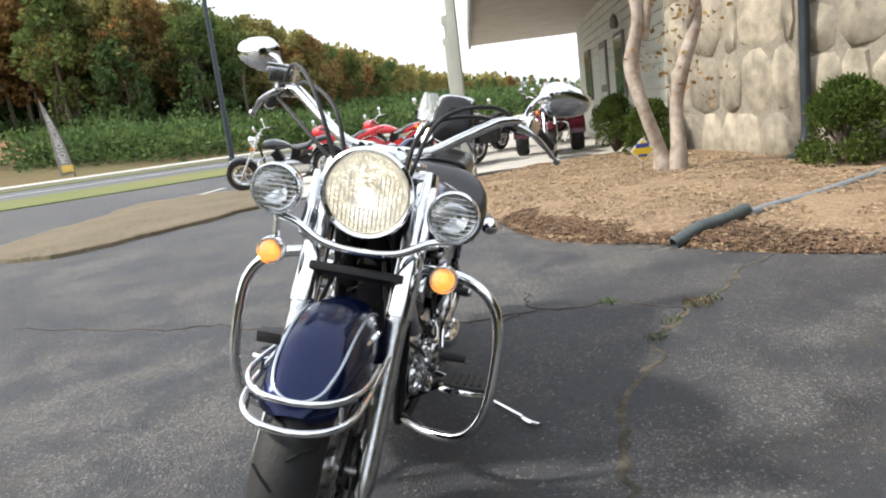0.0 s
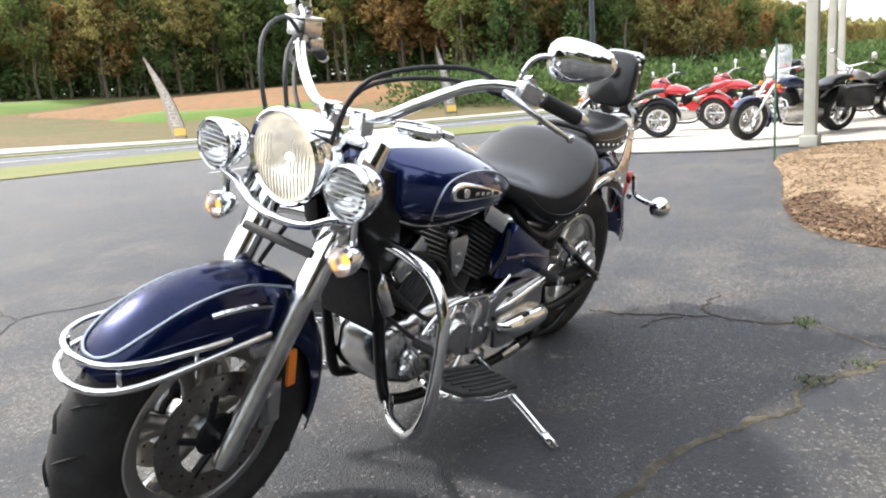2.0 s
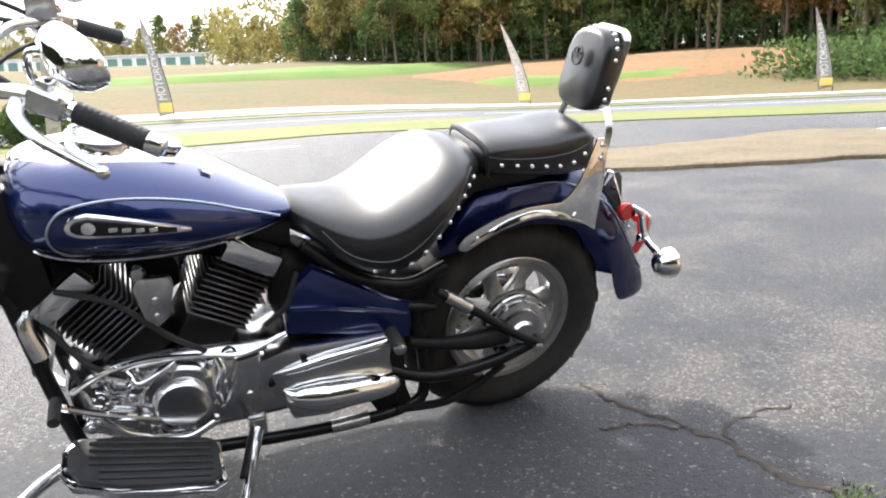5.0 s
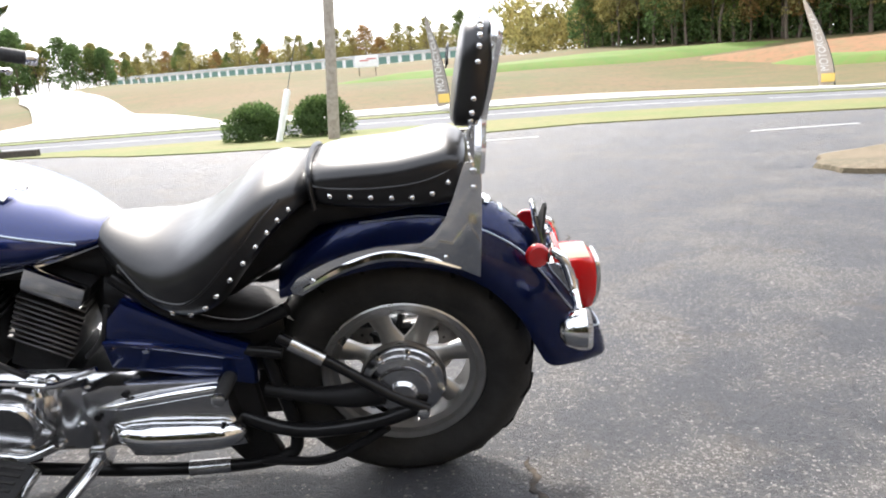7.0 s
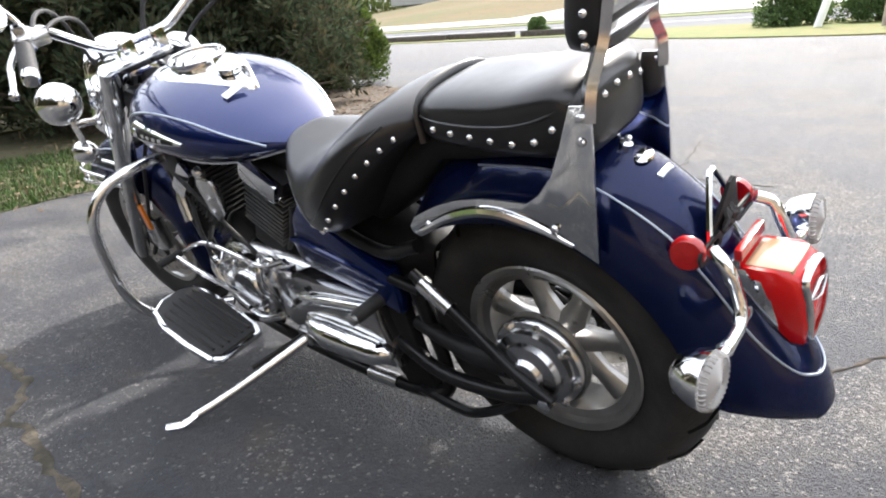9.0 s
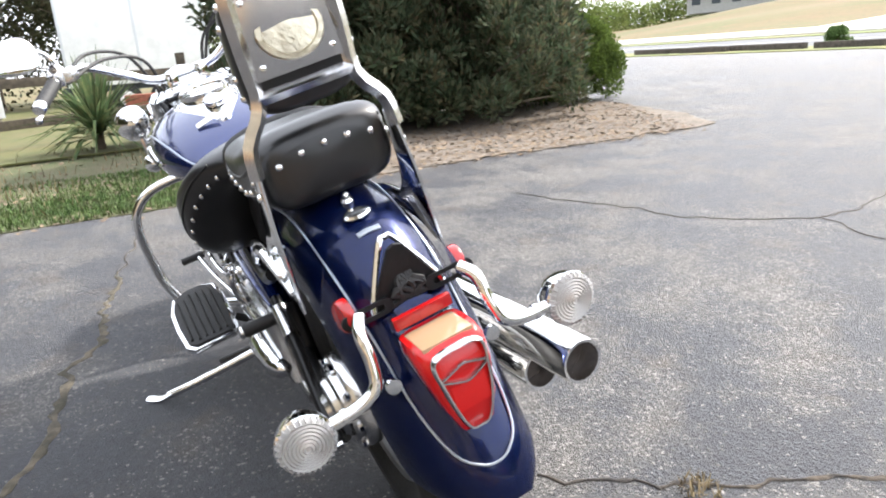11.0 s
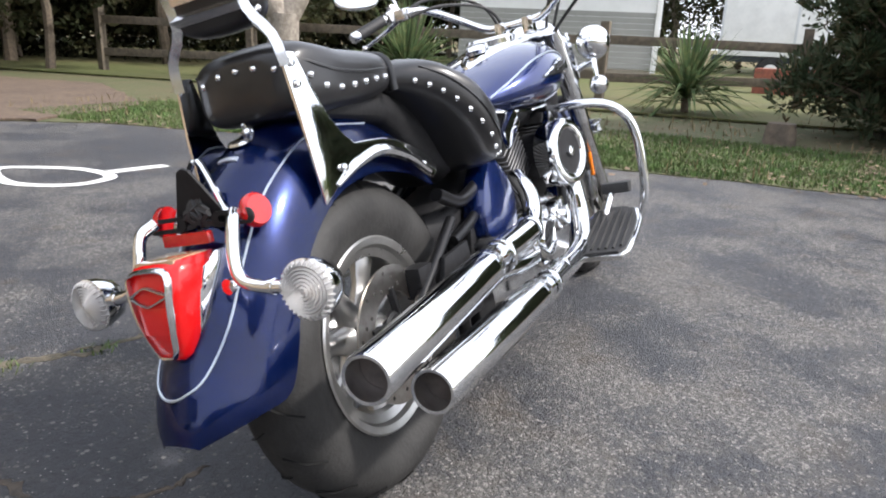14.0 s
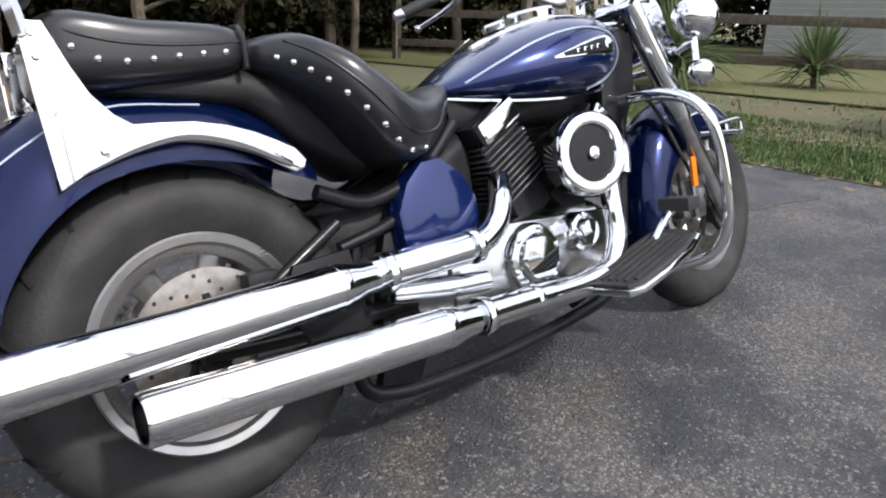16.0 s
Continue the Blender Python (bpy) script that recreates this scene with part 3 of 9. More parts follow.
def blades(name, n, box, keep, lo, hi, material, label, seed, z=0.005, w=0.006, lean=0.6):
    rng = random.Random(seed)
    verts, faces = [], []
    c = 0
    while c < n:
        x, y = rng.uniform(box[0], box[2]), rng.uniform(box[1], box[3])
        if not keep(x, y, rng):
            continue
        a, h = rng.uniform(0, 6.28), rng.uniform(lo, hi)
        d = Vector((math.cos(a), math.sin(a), 0))
        s = Vector((-d.y, d.x, 0)) * w
        o, k = Vector((x, y, z)), len(verts)
        q = lean * rng.random()
        verts += [o - s, o + s, o + d * h * q * 0.5 + s * 0.6 + Vector((0, 0, h * 0.6)), o + d * h * q + Vector((0, 0, h))]
        faces += [(k, k + 1, k + 2), (k, k + 2, k + 3)]
        c += 1
    me = bpy.data.meshes.new(name)
    me.from_pydata(verts, [], faces)
    me.materials.append(material)
    return tagged(new(name, me), label, "grass", kind="stuff")


blades("grass", 64000, (3.3, -1.6, 6.6, 6.5), lambda x, y, r: inside(x, y, verge) and (x < 5.2 or r.random() < 0.5) and noise.noise(Vector((x * 0.9, y * 0.9, 2))) > r.uniform(-0.9, 0.35),
       0.015, 0.05, M_blade, "short green grass along the asphalt edge", 5)
blades("grass", 800, (3.2, -1.8, 9.5, 7.5), lambda x, y, r: inside(x, y, verge) and noise.noise(Vector((x, y, 8))) > r.uniform(-0.2, 0.6),
       0.04, 0.13, M_drygrass, "taller dry grass in the verge", 6, w=0.008)

# cracks in the asphalt
def crack(pts, w, material, label, seed, name="asphalt_crack"):
    rng = random.Random(seed)
    bm = bmesh.new()
    path = spline([(x, y, 0) for x, y in pts], 9)
    prev = None
    for i, p in enumerate(path):
        d = (path[min(i + 1, len(path) - 1)] - path[max(i - 1, 0)]).normalized()
        s = Vector((-d.y, d.x, 0))
        e = min(1, i / 3, (len(path) - 1 - i) / 3)
        c = p + s * (0.045 * noise.noise(p * 4.0) + 0.03 * noise.noise(p * 13.0) + rng.uniform(-1, 1) * 0.006)
        k = w * (0.35 + 0.9 * rng.random()) * (0.25 + 0.75 * e)
        cur = [bm.verts.new(c + s * k * q + Vector((0, 0, z))) for q, z in ((-1, 0.001), (-0.5, 0.004), (0.5, 0.004), (1, 0.001))]
        if prev:
            for j in range(3):
                bm.faces.new((prev[j], prev[j + 1], cur[j + 1], cur[j]))
        prev = cur
    return tagged(part(name, bm, material), label, "crack", "cracks in the asphalt", "structure")


LC = "dark open crack across the worn asphalt"
LM = "crack in the asphalt filled with moss and grass"
crack([(2.62, 0.70), (2.2, 0.74), (1.91, 0.76), (1.56, 0.76), (1.34, 0.85), (0.97, 0.86), (0.64, 0.93), (0.42, 1.02), (0.16, 1.05), (-0.05, 1.14), (-0.22, 1.24), (-0.37, 1.39), (-0.74, 1.56), (-1.19, 1.84)], 0.017, M_moss, LM, 1)
crack([(3.6, 0.58), (3.1, 0.66), (2.62, 0.70)], 0.006, M_crack, LC, 2)
crack([(-0.22, 1.24), (-0.34, 1.06), (-0.43, 0.88), (-0.38, 0.72), (-0.36, 0.58), (-0.29, 0.40), (-0.25, 0.22), (-0.22, 0.05)], 0.014, M_crack, LC, 3)
crack([(-0.22, 1.24), (-0.05, 1.19), (0.08, 1.10), (0.2, 1.06)], 0.011, M_moss, LM, 4)
crack([(0.03, -0.22), (-0.10, -0.37), (-0.19, -0.50), (-0.25, -0.67), (-0.31, -0.87), (-0.36, -1.07), (-0.47, -1.25), (-0.44, -1.50), (-0.50, -1.75), (-0.52, -2.05), (-0.58, -2.30), (-0.72, -2.87)], 0.008, M_crack, LC, 5)
crack([(2.9, -1.75), (2.5, -1.86), (2.0, -2.05), (1.66, -2.08), (1.36, -2.42), (1.24, -2.60), (1.30, -3.05), (1.5, -3.6)], 0.004, M_crack, LC, 6)
crack([(1.24, -2.58), (1.08, -2.55), (0.88, -2.45), (0.6, -2.5)], 0.004, M_crack, LC, 7)
crack([(-0.32, 0.46), (-0.24, 0.42), (-0.18, 0.36), (-0.10, 0.34)], 0.009, M_crack, LC, 8)
crack([(-0.36, 0.58), (-0.44, 0.50), (-0.55, 0.46), (-0.70, 0.44)], 0.010, M_crack, LC, 9)


def tuft(x, y, n, h, material, label, seed, r=0.05):
    return blades("grass_tuft", n, (x - r, y - r, x + r, y + r), lambda a, b, q: (a - x) ** 2 + (b - y) ** 2 < r * r, h * 0.4, h, material, label, seed, 0.0, 0.0025, 1.6)


tuft(-0.19, -0.50, 60, 0.032, M_drygrass, "dry grass tuft growing in a crack", 11)
tuft(-0.30, 1.30, 150, 0.035, M_drygrass, "dry grass tuft at a crack junction", 12, 0.08)
tuft(-0.44, 0.88, 60, 0.022, M_blade, "green weeds growing in a crack", 13)
for i, (x, y) in enumerate(((0.16, 1.05), (-0.05, 1.14), (-0.36, 1.38), (-0.41, 0.90))):
    tuft(x, y, 40, 0.025, M_blade, "small weeds growing in a crack", 20 + i)

# white painted mark
bm = tube([(1.45, 3.75, 0.004), (1.32, 3.35, 0.004), (1.5, 3.06, 0.004), (1.78, 3.1, 0.004), (1.82, 3.45, 0.004), (1.6, 3.8, 0.004)], 0.045, 6, 6, True, flat=0.06)
for v in bm.verts:
    v.co.z = 0.004 if v.co.z > 0.002 else 0.001
tagged(part("painted_mark", bm, M_paint), "white painted ring mark on the asphalt", "road marking", kind="structure")
bm = plate([(1.85, 3.2), (2.25, 3.12), (2.25, 3.2), (1.86, 3.29)], 0.004)
tagged(part("painted_mark", bm, M_paint, smooth=False), "white painted stroke on the asphalt", "road marking", kind="structure")


# ---- plants ----
def leaf_cloud(centres, n, size, seed, up=0.3, aspect=0.6, bm=None, core=0.55):
    """Many small leaf quads, folded, on ellipsoidal clumps (centre, radii)."""
    rng = random.Random(seed)
    verts, faces = [], []
    for c, r in centres:
        for _ in range(n):
            v = Vector((rng.gauss(0, 1), rng.gauss(0, 1), rng.gauss(0, 1))).normalized()
            k = core + (1.05 - core) * rng.random()
            o = Vector((c[0] + v.x * r[0] * k, c[1] + v.y * r[1] * k, c[2] + v.z * r[2] * k))
            d = (v + Vector((rng.uniform(-1, 1), rng.uniform(-1, 1), rng.uniform(-1, 1) + up))).normalized()
            s = d.cross(Vector((rng.uniform(-1, 1), rng.uniform(-1, 1), rng.uniform(-1, 1)))).normalized()
            h = size * rng.uniform(0.6, 1.4)
            k = len(verts)
            verts += [o, o + d * h * 0.5 + s * h * aspect * 0.5, o + d * h, o + d * h * 0.5 - s * h * aspect * 0.5]
            faces += [(k, k + 1, k + 2, k + 3)]
    me = bpy.data.meshes.new("leaves")
    me.from_pydata(verts, [], faces)
    return me


def tree(h, crown_r, crown_lo, material, seed, size=0.42, clumps=46, n=60, conifer=False):
    rng = random.Random(seed)
    root = thing("tree", Matrix(), "", "tree", "trees of the far woods")
    bend = [(rng.uniform(-0.2, 0.2) * i, rng.uniform(-0.2, 0.2) * i, h * 0.9 * i / 4 - 0.3) for i in range(5)]
    part("trunk", tube(bend, [h * 0.016, h * 0.014, h * 0.011, h * 0.007, 0.03], 8, 3), M_bark, root)
    bm = bmesh.new()
    cs = []
    for i in range(clumps):
        t = rng.random() ** 0.8
        z = h * (crown_lo + (1 - crown_lo) * t)
        rr = crown_r * (math.sin(math.pi * min(1, 0.22 + 0.74 * t)) if not conifer else 1.1 - t) * rng.uniform(0.35, 1.1)
        a = rng.uniform(0, 6.28)
        c = (rr * math.cos(a), rr * math.sin(a), z)
        s = rng.uniform(0.35, 0.7) * crown_r * 0.5
        cs.append((c, (s, s, s * 0.8)))
        if i % 5 == 0:
            tube([(0, 0, z * 0.75), (c[0] * 0.5, c[1] * 0.5, z * 0.9), c], [h * 0.006, h * 0.004, 0.02], 5, 2, bm=bm)
    tagged(part("branchwork", bm, M_bark, root), kind="stuff")
    me = leaf_cloud(cs, n, size, seed + 50)
    me.materials.append(material)
    o = new("crown", me)
    o.parent = root
    return root


kinds = [("tall olive-leaved autumn tree at the wood's edge", tree(13, 3.2, 0.22, M_leafy, 1)),
         ("rust-brown autumn tree among the woods", tree(12, 3.4, 0.25, M_leafo, 2)),
         ("green leafy tree at the wood's edge", tree(12.5, 3.0, 0.15, M_leafg, 3)),
         ("slender yellow-green tree with a thin crown", tree(14, 2.3, 0.40, M_leafy, 4, clumps=34)),
         ("tall pine with a bare trunk and high crown", tree(16, 2.6, 0.62, M_leafg, 5, 0.36, 30)),
         ("vine-covered tree, dark green to the ground", tree(9, 3.0, 0.02, M_kudzu, 6, 0.34, 60))]
for lab, t in kinds:
    tagged(t, lab)
    t.matrix_world = Matrix.Translation((-60, -90, height(-60, -90)))
rng = random.Random(9)
edge = spline([(-13, -82, 0), (-18, -73, 0), (-27, -66, 0), (-41, -58, 0), (-47, -42, 0), (-46, -30, 0), (-52, -21, 0), (-66, -15, 0), (-84, -9, 0), (-110, 2, 0)], 12)
TALL = [13, 12, 12.5, 14, 16, 9]


def skyline(x, y):
    """Height of the tree tops over the lot, by direction."""
    az = math.degrees(math.atan2(y - 1.0, x - 1.5))
    az = az if az < 0 else -180
    el = np.interp(az, [-180, -170, -165, -160, -154, -147, -138, -110, -100, -92, -85], [1.6, 2.6, 4.4, 6.2, 8.4, 10.5, 13, 9.2, 7.4, 6.6, 6.0])
    return 0.95 + math.tan(radians(el)) * math.hypot(x - 1.5, y - 1.0)


for i, p in enumerate(edge):
    for depth in range(3):
        if depth == 2 and i % 2:
            continue
        out = Vector((-0.7, -0.7, 0)) * (depth * 5.5 + rng.uniform(0, 3))
        q = p + out + Vector((rng.uniform(-1.5, 1.5), rng.uniform(-1.5, 1.5), 0))
        k = rng.choice([0, 0, 1, 2, 2, 3, 4, 0, 5] if depth else [0, 1, 2, 5, 3, 0, 4])
        s = min(rng.uniform(0.75, 1.2), rng.uniform(0.85, 1.15) * (skyline(q.x, q.y) - height(q.x, q.y)) / TALL[k])
        copy_thing(kinds[k][1], Matrix.Translation((q.x, q.y, height(q.x, q.y))) @ Matrix.Rotation(rng.uniform(0, 6.28), 4, "Z") @ Matrix.Scale(s, 4))
for i in range(36):       # lower far trees behind the storage sheds
    x = -30 + i * 4.6
    y = -186 - 1.9 * i + rng.uniform(-8, 8)
    k = rng.choice([0, 2, 2, 0, 1, 0])
    copy_thing(kinds[k][1], Matrix.Translation((x, y, height(x, y))) @ Matrix.Rotation(rng.uniform(0, 6.28), 4, "Z") @ Matrix.Scale(rng.uniform(0.65, 1.05), 4))


for i in range(26):       # the copse beside the side road
    x, y = 96 - 1.35 * i + rng.uniform(-2, 2), -124 - 5 * (i % 3) + rng.uniform(-2, 2)
    copy_thing(kinds[(5, 2, 5, 0)[i % 4]][1], Matrix.Translation((x, y, height(x, y))) @ Matrix.Rotation(i * 2.1, 4, "Z") @ Matrix.Scale(np.interp(i, [0, 8, 16, 26], [0.55, 0.95, 0.8, 0.5]) * rng.uniform(0.85, 1.1) * (1.3 if i % 2 == 0 else 0.8), 4))

# dense woods behind, and kudzu undergrowth along the edge
cs, ks = [], []
for i, p in enumerate(edge):
    for j in range(4):
        q = p + Vector((-0.7, -0.7, 0)) * (16 + rng.uniform(0, 14)) + Vector((rng.uniform(-3, 3), rng.uniform(-3, 3), 0))
        z = height(q.x, q.y)
        cs.append(((q.x, q.y, min(z + rng.uniform(1, 10), skyline(q.x, q.y) - 2.2)), (3.2, 3.2, 2.8)))
    for j in range(3):
        q = p + Vector((0.7, 0.7, 0)) * rng.uniform(-2.5, 1.0)
        if p.y > -36 or j == 0:
            ks.append(((q.x, q.y, height(q.x, q.y) + 0.4), (2.2, 2.2, 1.2 if p.y > -36 else 0.8)))
for i in range(330):       # the overgrown bank close to the road
    s = rng.uniform(-70, -19)
    x, y = strip_point(rng.uniform(17.2 + 11 * max(0, (s + 27) / 8), 31), s)
    ks.append(((x, y, height(x, y) + 0.5), (2.0, 2.0, rng.uniform(0.9, 1.7))))
for i in range(108):
    x = -36 + 1.6 * i + rng.uniform(-2, 2)
    y = -202 - 0.70 * i + rng.uniform(-5, 5)
    for z in (2.0, 5.5):
        cs.append(((x, y, height(x, y) + z + rng.uniform(-1.5, 2)), (3.6, 3.6, 2.6)))
for i in range(60):       # the woods close behind the field's far corner
    az, d = radians(rng.uniform(-108, -93)), rng.uniform(125, 160)
    x, y = d * math.cos(az), d * math.sin(az)
    cs.append(((x, y, height(x, y) + rng.uniform(1.0, 8.5)), (3.2, 3.2, 2.6)))
me = leaf_cloud(cs, 170, 0.8, 3)
me.materials.append(M_leafy)
tagged(new("far_woods", me), "dense autumn woods behind the field", "woods", kind="stuff")
fs = []
for i in range(90):       # the far tree line past the road's end
    az, d = radians(-46 + 0.47 * i + rng.uniform(-0.4, 0.4)), rng.uniform(140, 175)
    x, y = d * math.cos(az), d * math.sin(az)
    for z in (1.0, 2.6, 4.2 + rng.uniform(-1.2, 2.5)):
        fs.append(((x, y, height(x, y) + z), (2.2, 2.2, 1.6)))
me = leaf_cloud(fs, 200, 0.55, 12)
me.materials.append(M_leafg)
tagged(new("far_tree_line", me), "low green trees far down the road", "woods", kind="stuff")
ks = [q for q in ks if not -137.5 + 4 * noise.noise(Vector(q[0]) * 0.2) < math.degrees(math.atan2(q[0][1] - 1.5, q[0][0] - 2.0)) < 0]
for p in edge:       # low brush between the trunks
    for j in range(3):
        q = p + Vector((-0.7, -0.7, 0)) * rng.uniform(1.5, 7.0) + Vector((rng.uniform(-1.5, 1.5), rng.uniform(-1.5, 1.5), 0))
        if p.y < -40:
            ks.append(((q.x, q.y, height(q.x, q.y) + rng.uniform(0.6, 2.2)), (1.9, 1.9, 1.5)))
me = leaf_cloud(ks, 170, 0.30, 4)
me.materials.append(M_kudzu)
tagged(new("undergrowth", me), "dark green vines and brush below the woods", "undergrowth", kind="stuff")


def shrub(name, x, y, r, h, material, seed, label, clumps=26, n=420, size=0.05, z=0.0, shell=False):
    rng = random.Random(seed)
    root = thing(name, Matrix.Translation((x, y, z)), label, "shrub")
    bm = bmesh.new()
    cs = []
    for i in range(clumps):
        a, t = rng.uniform(0, 6.28), rng.random()
        if shell:
            ph = rng.uniform(0.0, 1.35)
            rr, zz = r * math.cos(ph) * 0.78, h * (0.12 + 0.78 * math.sin(ph)) * 0.9
            s = r * 0.34
        else:
            rr, zz = r * rng.uniform(0.2, 0.95) * math.sqrt(max(0.1, 1 - (t * 0.9) ** 2)), h * (0.08 + 0.85 * t)
            s = r * (rng.uniform(0.2, 0.38) if clumps < 150 else rng.uniform(0.09, 0.21))
        c = (rr * math.cos(a), rr * math.sin(a), max(zz, s * 0.55))
        cs.append((c, (s, s, s * 0.9)))
        if i % 2 == 0:
            tube([(0, 0, 0), (c[0] * 0.4, c[1] * 0.4, c[2] * 0.6), c], [0.03, 0.02, 0.006], 5, 2, bm=bm)
    tagged(part("branchwork", bm, M_bark, root), kind="stuff")
    me = leaf_cloud(cs, n, size, seed + 7, *((0.5, 0.5) if shell or clumps < 150 else (0.8, 0.30)))
    me.materials.append(material)
    o = new("foliage", me)
    o.parent = root
    return root


# shrubs beyond the grass
JL = "large dark green juniper shrub with ragged branches"
shrub("juniper", 7.7, -1.7, 1.55, 3.3, M_juniper, 31, JL, 300, 250, 0.105, 0.02)
shrub("juniper", 7.7, -3.6, 1.7, 3.5, M_juniper, 32, JL, 300, 250, 0.105, 0.02)
shrub("juniper", 8.6, -4.6, 1.35, 3.0, M_juniper, 30, JL, 300, 250, 0.105, 0.02)
shrub("juniper", 9.6, -2.6, 1.8, 3.6, M_juniper, 33, JL, 300, 250, 0.105, 0.02)
shrub("hedge", 8.75, -6.1, 0.75, 1.35, M_boxwood, 34, "rounded clipped green hedge beside the juniper", 80, 700, 0.05, 0.04, True)
shrub("boxwood", -6.85, 1.82, 0.34, 0.8, M_boxwood, 35, "small clipped green boxwood by the stone wall", 30, 420, 0.035, 0.14, True)
shrub("boxwood", -8.2, 1.42, 0.36, 0.95, M_boxwood, 36, "small clipped green boxwood beside the porch", 30, 420, 0.035, 0.14, True)
shrub("boxwood", -3.6, 3.12, 0.38, 0.85, M_boxwood, 37, "small clipped green boxwood below the wall", 30, 480, 0.035, 0.14, True)
shrub("round_bush", 6.8, -20.6, 1.0, 1.15, M_kudzu, 38, "dark rounded bush beside the utility pole", 40, 340, 0.08, 0.02, True)
shrub("round_bush", 4.7, -21.0, 1.0, 1.25, M_kudzu, 39, "dark rounded bush on the grass strip", 40, 340, 0.08, 0.02, True)
shrub("round_bush", 17.0, -22.4, 0.45, 0.7, M_kudzu, 40, "small dark bush at the lot's edge", 24, 260, 0.07, 0.02, True)


def yucca(x, y, r, n, seed):
    rng = random.Random(seed)
    root = thing("yucca", Matrix.Translation((x, y, 0.03)), "spiky green yucca plant with long narrow leaves", "yucca", "yucca plants by the fence")
    part("stem", tube([(0, 0, 0), (0.02, 0.01, r * 0.4)], 0.05, 8, smooth=False), M_bark, root)
    verts, faces = [], []
    for i in range(n):
        a, e = rng.uniform(0, 6.28), rng.uniform(-0.15, 1.4)
        d = Vector((math.cos(a) * math.cos(e), math.sin(a) * math.cos(e), math.sin(e)))
        s = Vector((-math.sin(a), math.cos(a), 0)) * 0.022
        o, k = Vector((0, 0, r * 0.38 * rng.uniform(0.4, 1))), len(verts)
        ln = r * rng.uniform(0.75, 1.1)
        drop = Vector((0, 0, -ln * 0.28 * max(0, 1 - e)))
        verts += [o - s * 0.7, o + s * 0.7, o + d * ln * 0.5 + s, o + d * ln * 0.5 - s, o + d * ln + drop, o + d * ln * 0.5 + Vector((0, 0, -0.012))]
        faces += [(k, k + 1, k + 2, k + 5), (k, k + 5, k + 3), (k + 3, k + 5, k + 4), (k + 5, k + 2, k + 4)]
    me = bpy.data.meshes.new("leaves")
    me.from_pydata(verts, [], faces)
    me.materials.append(M_yucca)
    o = new("leaves", me)
    o.parent = root


yucca(8.8, 5.2, 1.15, 230, 41)
yucca(9.2, 1.0, 1.0, 210, 42)
yucca(10.3, 3.9, 0.9, 170, 43)

# woods behind the lawn, their shade put into a darker leaf colour
M_leaf_shade = leaf_mat("tree_leaf_darkened_as_shade", (0.030, 0.040, 0.017), (0.048, 0.050, 0.024), (0.052, 0.036, 0.020), 0.5)
wk = [tree(9, 2.6, 0.1, M_leaf_shade, 61, 0.2, 60, 110), tree(10, 2.8, 0.2, M_leaf_shade, 62, 0.2, 60, 110), tree(8, 3.0, 0.05, M_leaf_shade, 63, 0.18, 70, 130)]
for i, t in enumerate(wk):
    tagged(t, ("green tree behind the lawn, leaves darkened as in shade", "tall tree behind the lawn, leaves darkened as in shade", "dense tree behind the lawn, leaves darkened as in shade")[i], "tree", "trees behind the lawn")
spots = [(5.5, 13.5), (8.5, 15), (11, 13), (3.0, 15.5), (0.5, 17), (13.5, 16), (6.5, 18.5), (10, 19), (2, 20), (15.5, 21), (-2, 15), (-2.5, 20), (5, 23), (12.5, 23), (19, 22), (22, 18.5), (24, 22), (27, 14), (28, 9.5), (29, 5), (28, 1.5), (30, -2), (29, -5.5), (33, 12), (34, 3), (34, -4), (31, -9), (36, -8), (13, 12.2), (15.5, 13.5), (7.5, 12.2), (9.6, 16.5), (3.5, 12.8), (-1, 12.6), (1.2, 14.2)]
for i, (x, y) in enumerate(spots):
    m = Matrix.Translation((x, y, 0)) @ Matrix.Rotation(i * 1.7, 4, "Z") @ Matrix.Scale(0.8 + 0.09 * (i % 5), 4)
    if i < 3:
        wk[i].matrix_world = m
    else:
        copy_thing(wk[i % 3 if i % 4 else 2], m)
# bare forked tree behind the fence
root = thing("forked_tree", Matrix.Translation((8.6, 7.5, 0)), "grey forked tree trunk standing in leaf litter", "tree")
part("trunk", tube([(0, 0, -0.1), (0.03, 0.05, 0.6), (0.0, 0.0, 1.2)], [0.36, 0.27, 0.26], 12, 4), M_greybark, root)
part("limb", tube([(0, 0, 1.0), (0.3, -0.35, 1.9), (0.6, -0.6, 3.2), (0.8, -0.7, 5)], [0.2, 0.17, 0.13, 0.06], 10, 4), M_greybark, root)
part("limb", tube([(0, 0, 1.0), (-0.3, 0.3, 1.9), (-0.4, 0.6, 3.2), (-0.6, 0.7, 5)], [0.2, 0.16, 0.12, 0.06], 10, 4), M_greybark, root)


# ---- fence ----
def fence(pts):
    root = thing("rail_fence", Matrix(), "weathered dark wooden post-and-rail fence", "fence")
    for (x, y) in pts:
        part("post", block((x - 0.07, y - 0.07, -0.2), (x + 0.07, y + 0.07, 1.25), 0.012), M_wood, root)
    for (a, b) in zip(pts, pts[1:]):
        for z in (0.42, 0.95):
            u = Vector((b[0] - a[0], b[1] - a[1], 0))
            m = Matrix.Translation((a[0], a[1], z)) @ Matrix.Rotation(math.atan2(u.y, u.x), 4, "Z") @ Matrix.Rotation(0.012 if z < 0.5 else -0.008, 4, "Y")
            part("rail", block((0, -0.035, -0.07), (u.length, 0.035, 0.07), 0.01, m=m), M_wood, root)


fence([(12.6, -2.6), (11.6, -0.3), (10.6, 2.6), (9.8, 5.6), (9.0, 8.6), (8.2, 11.6)])


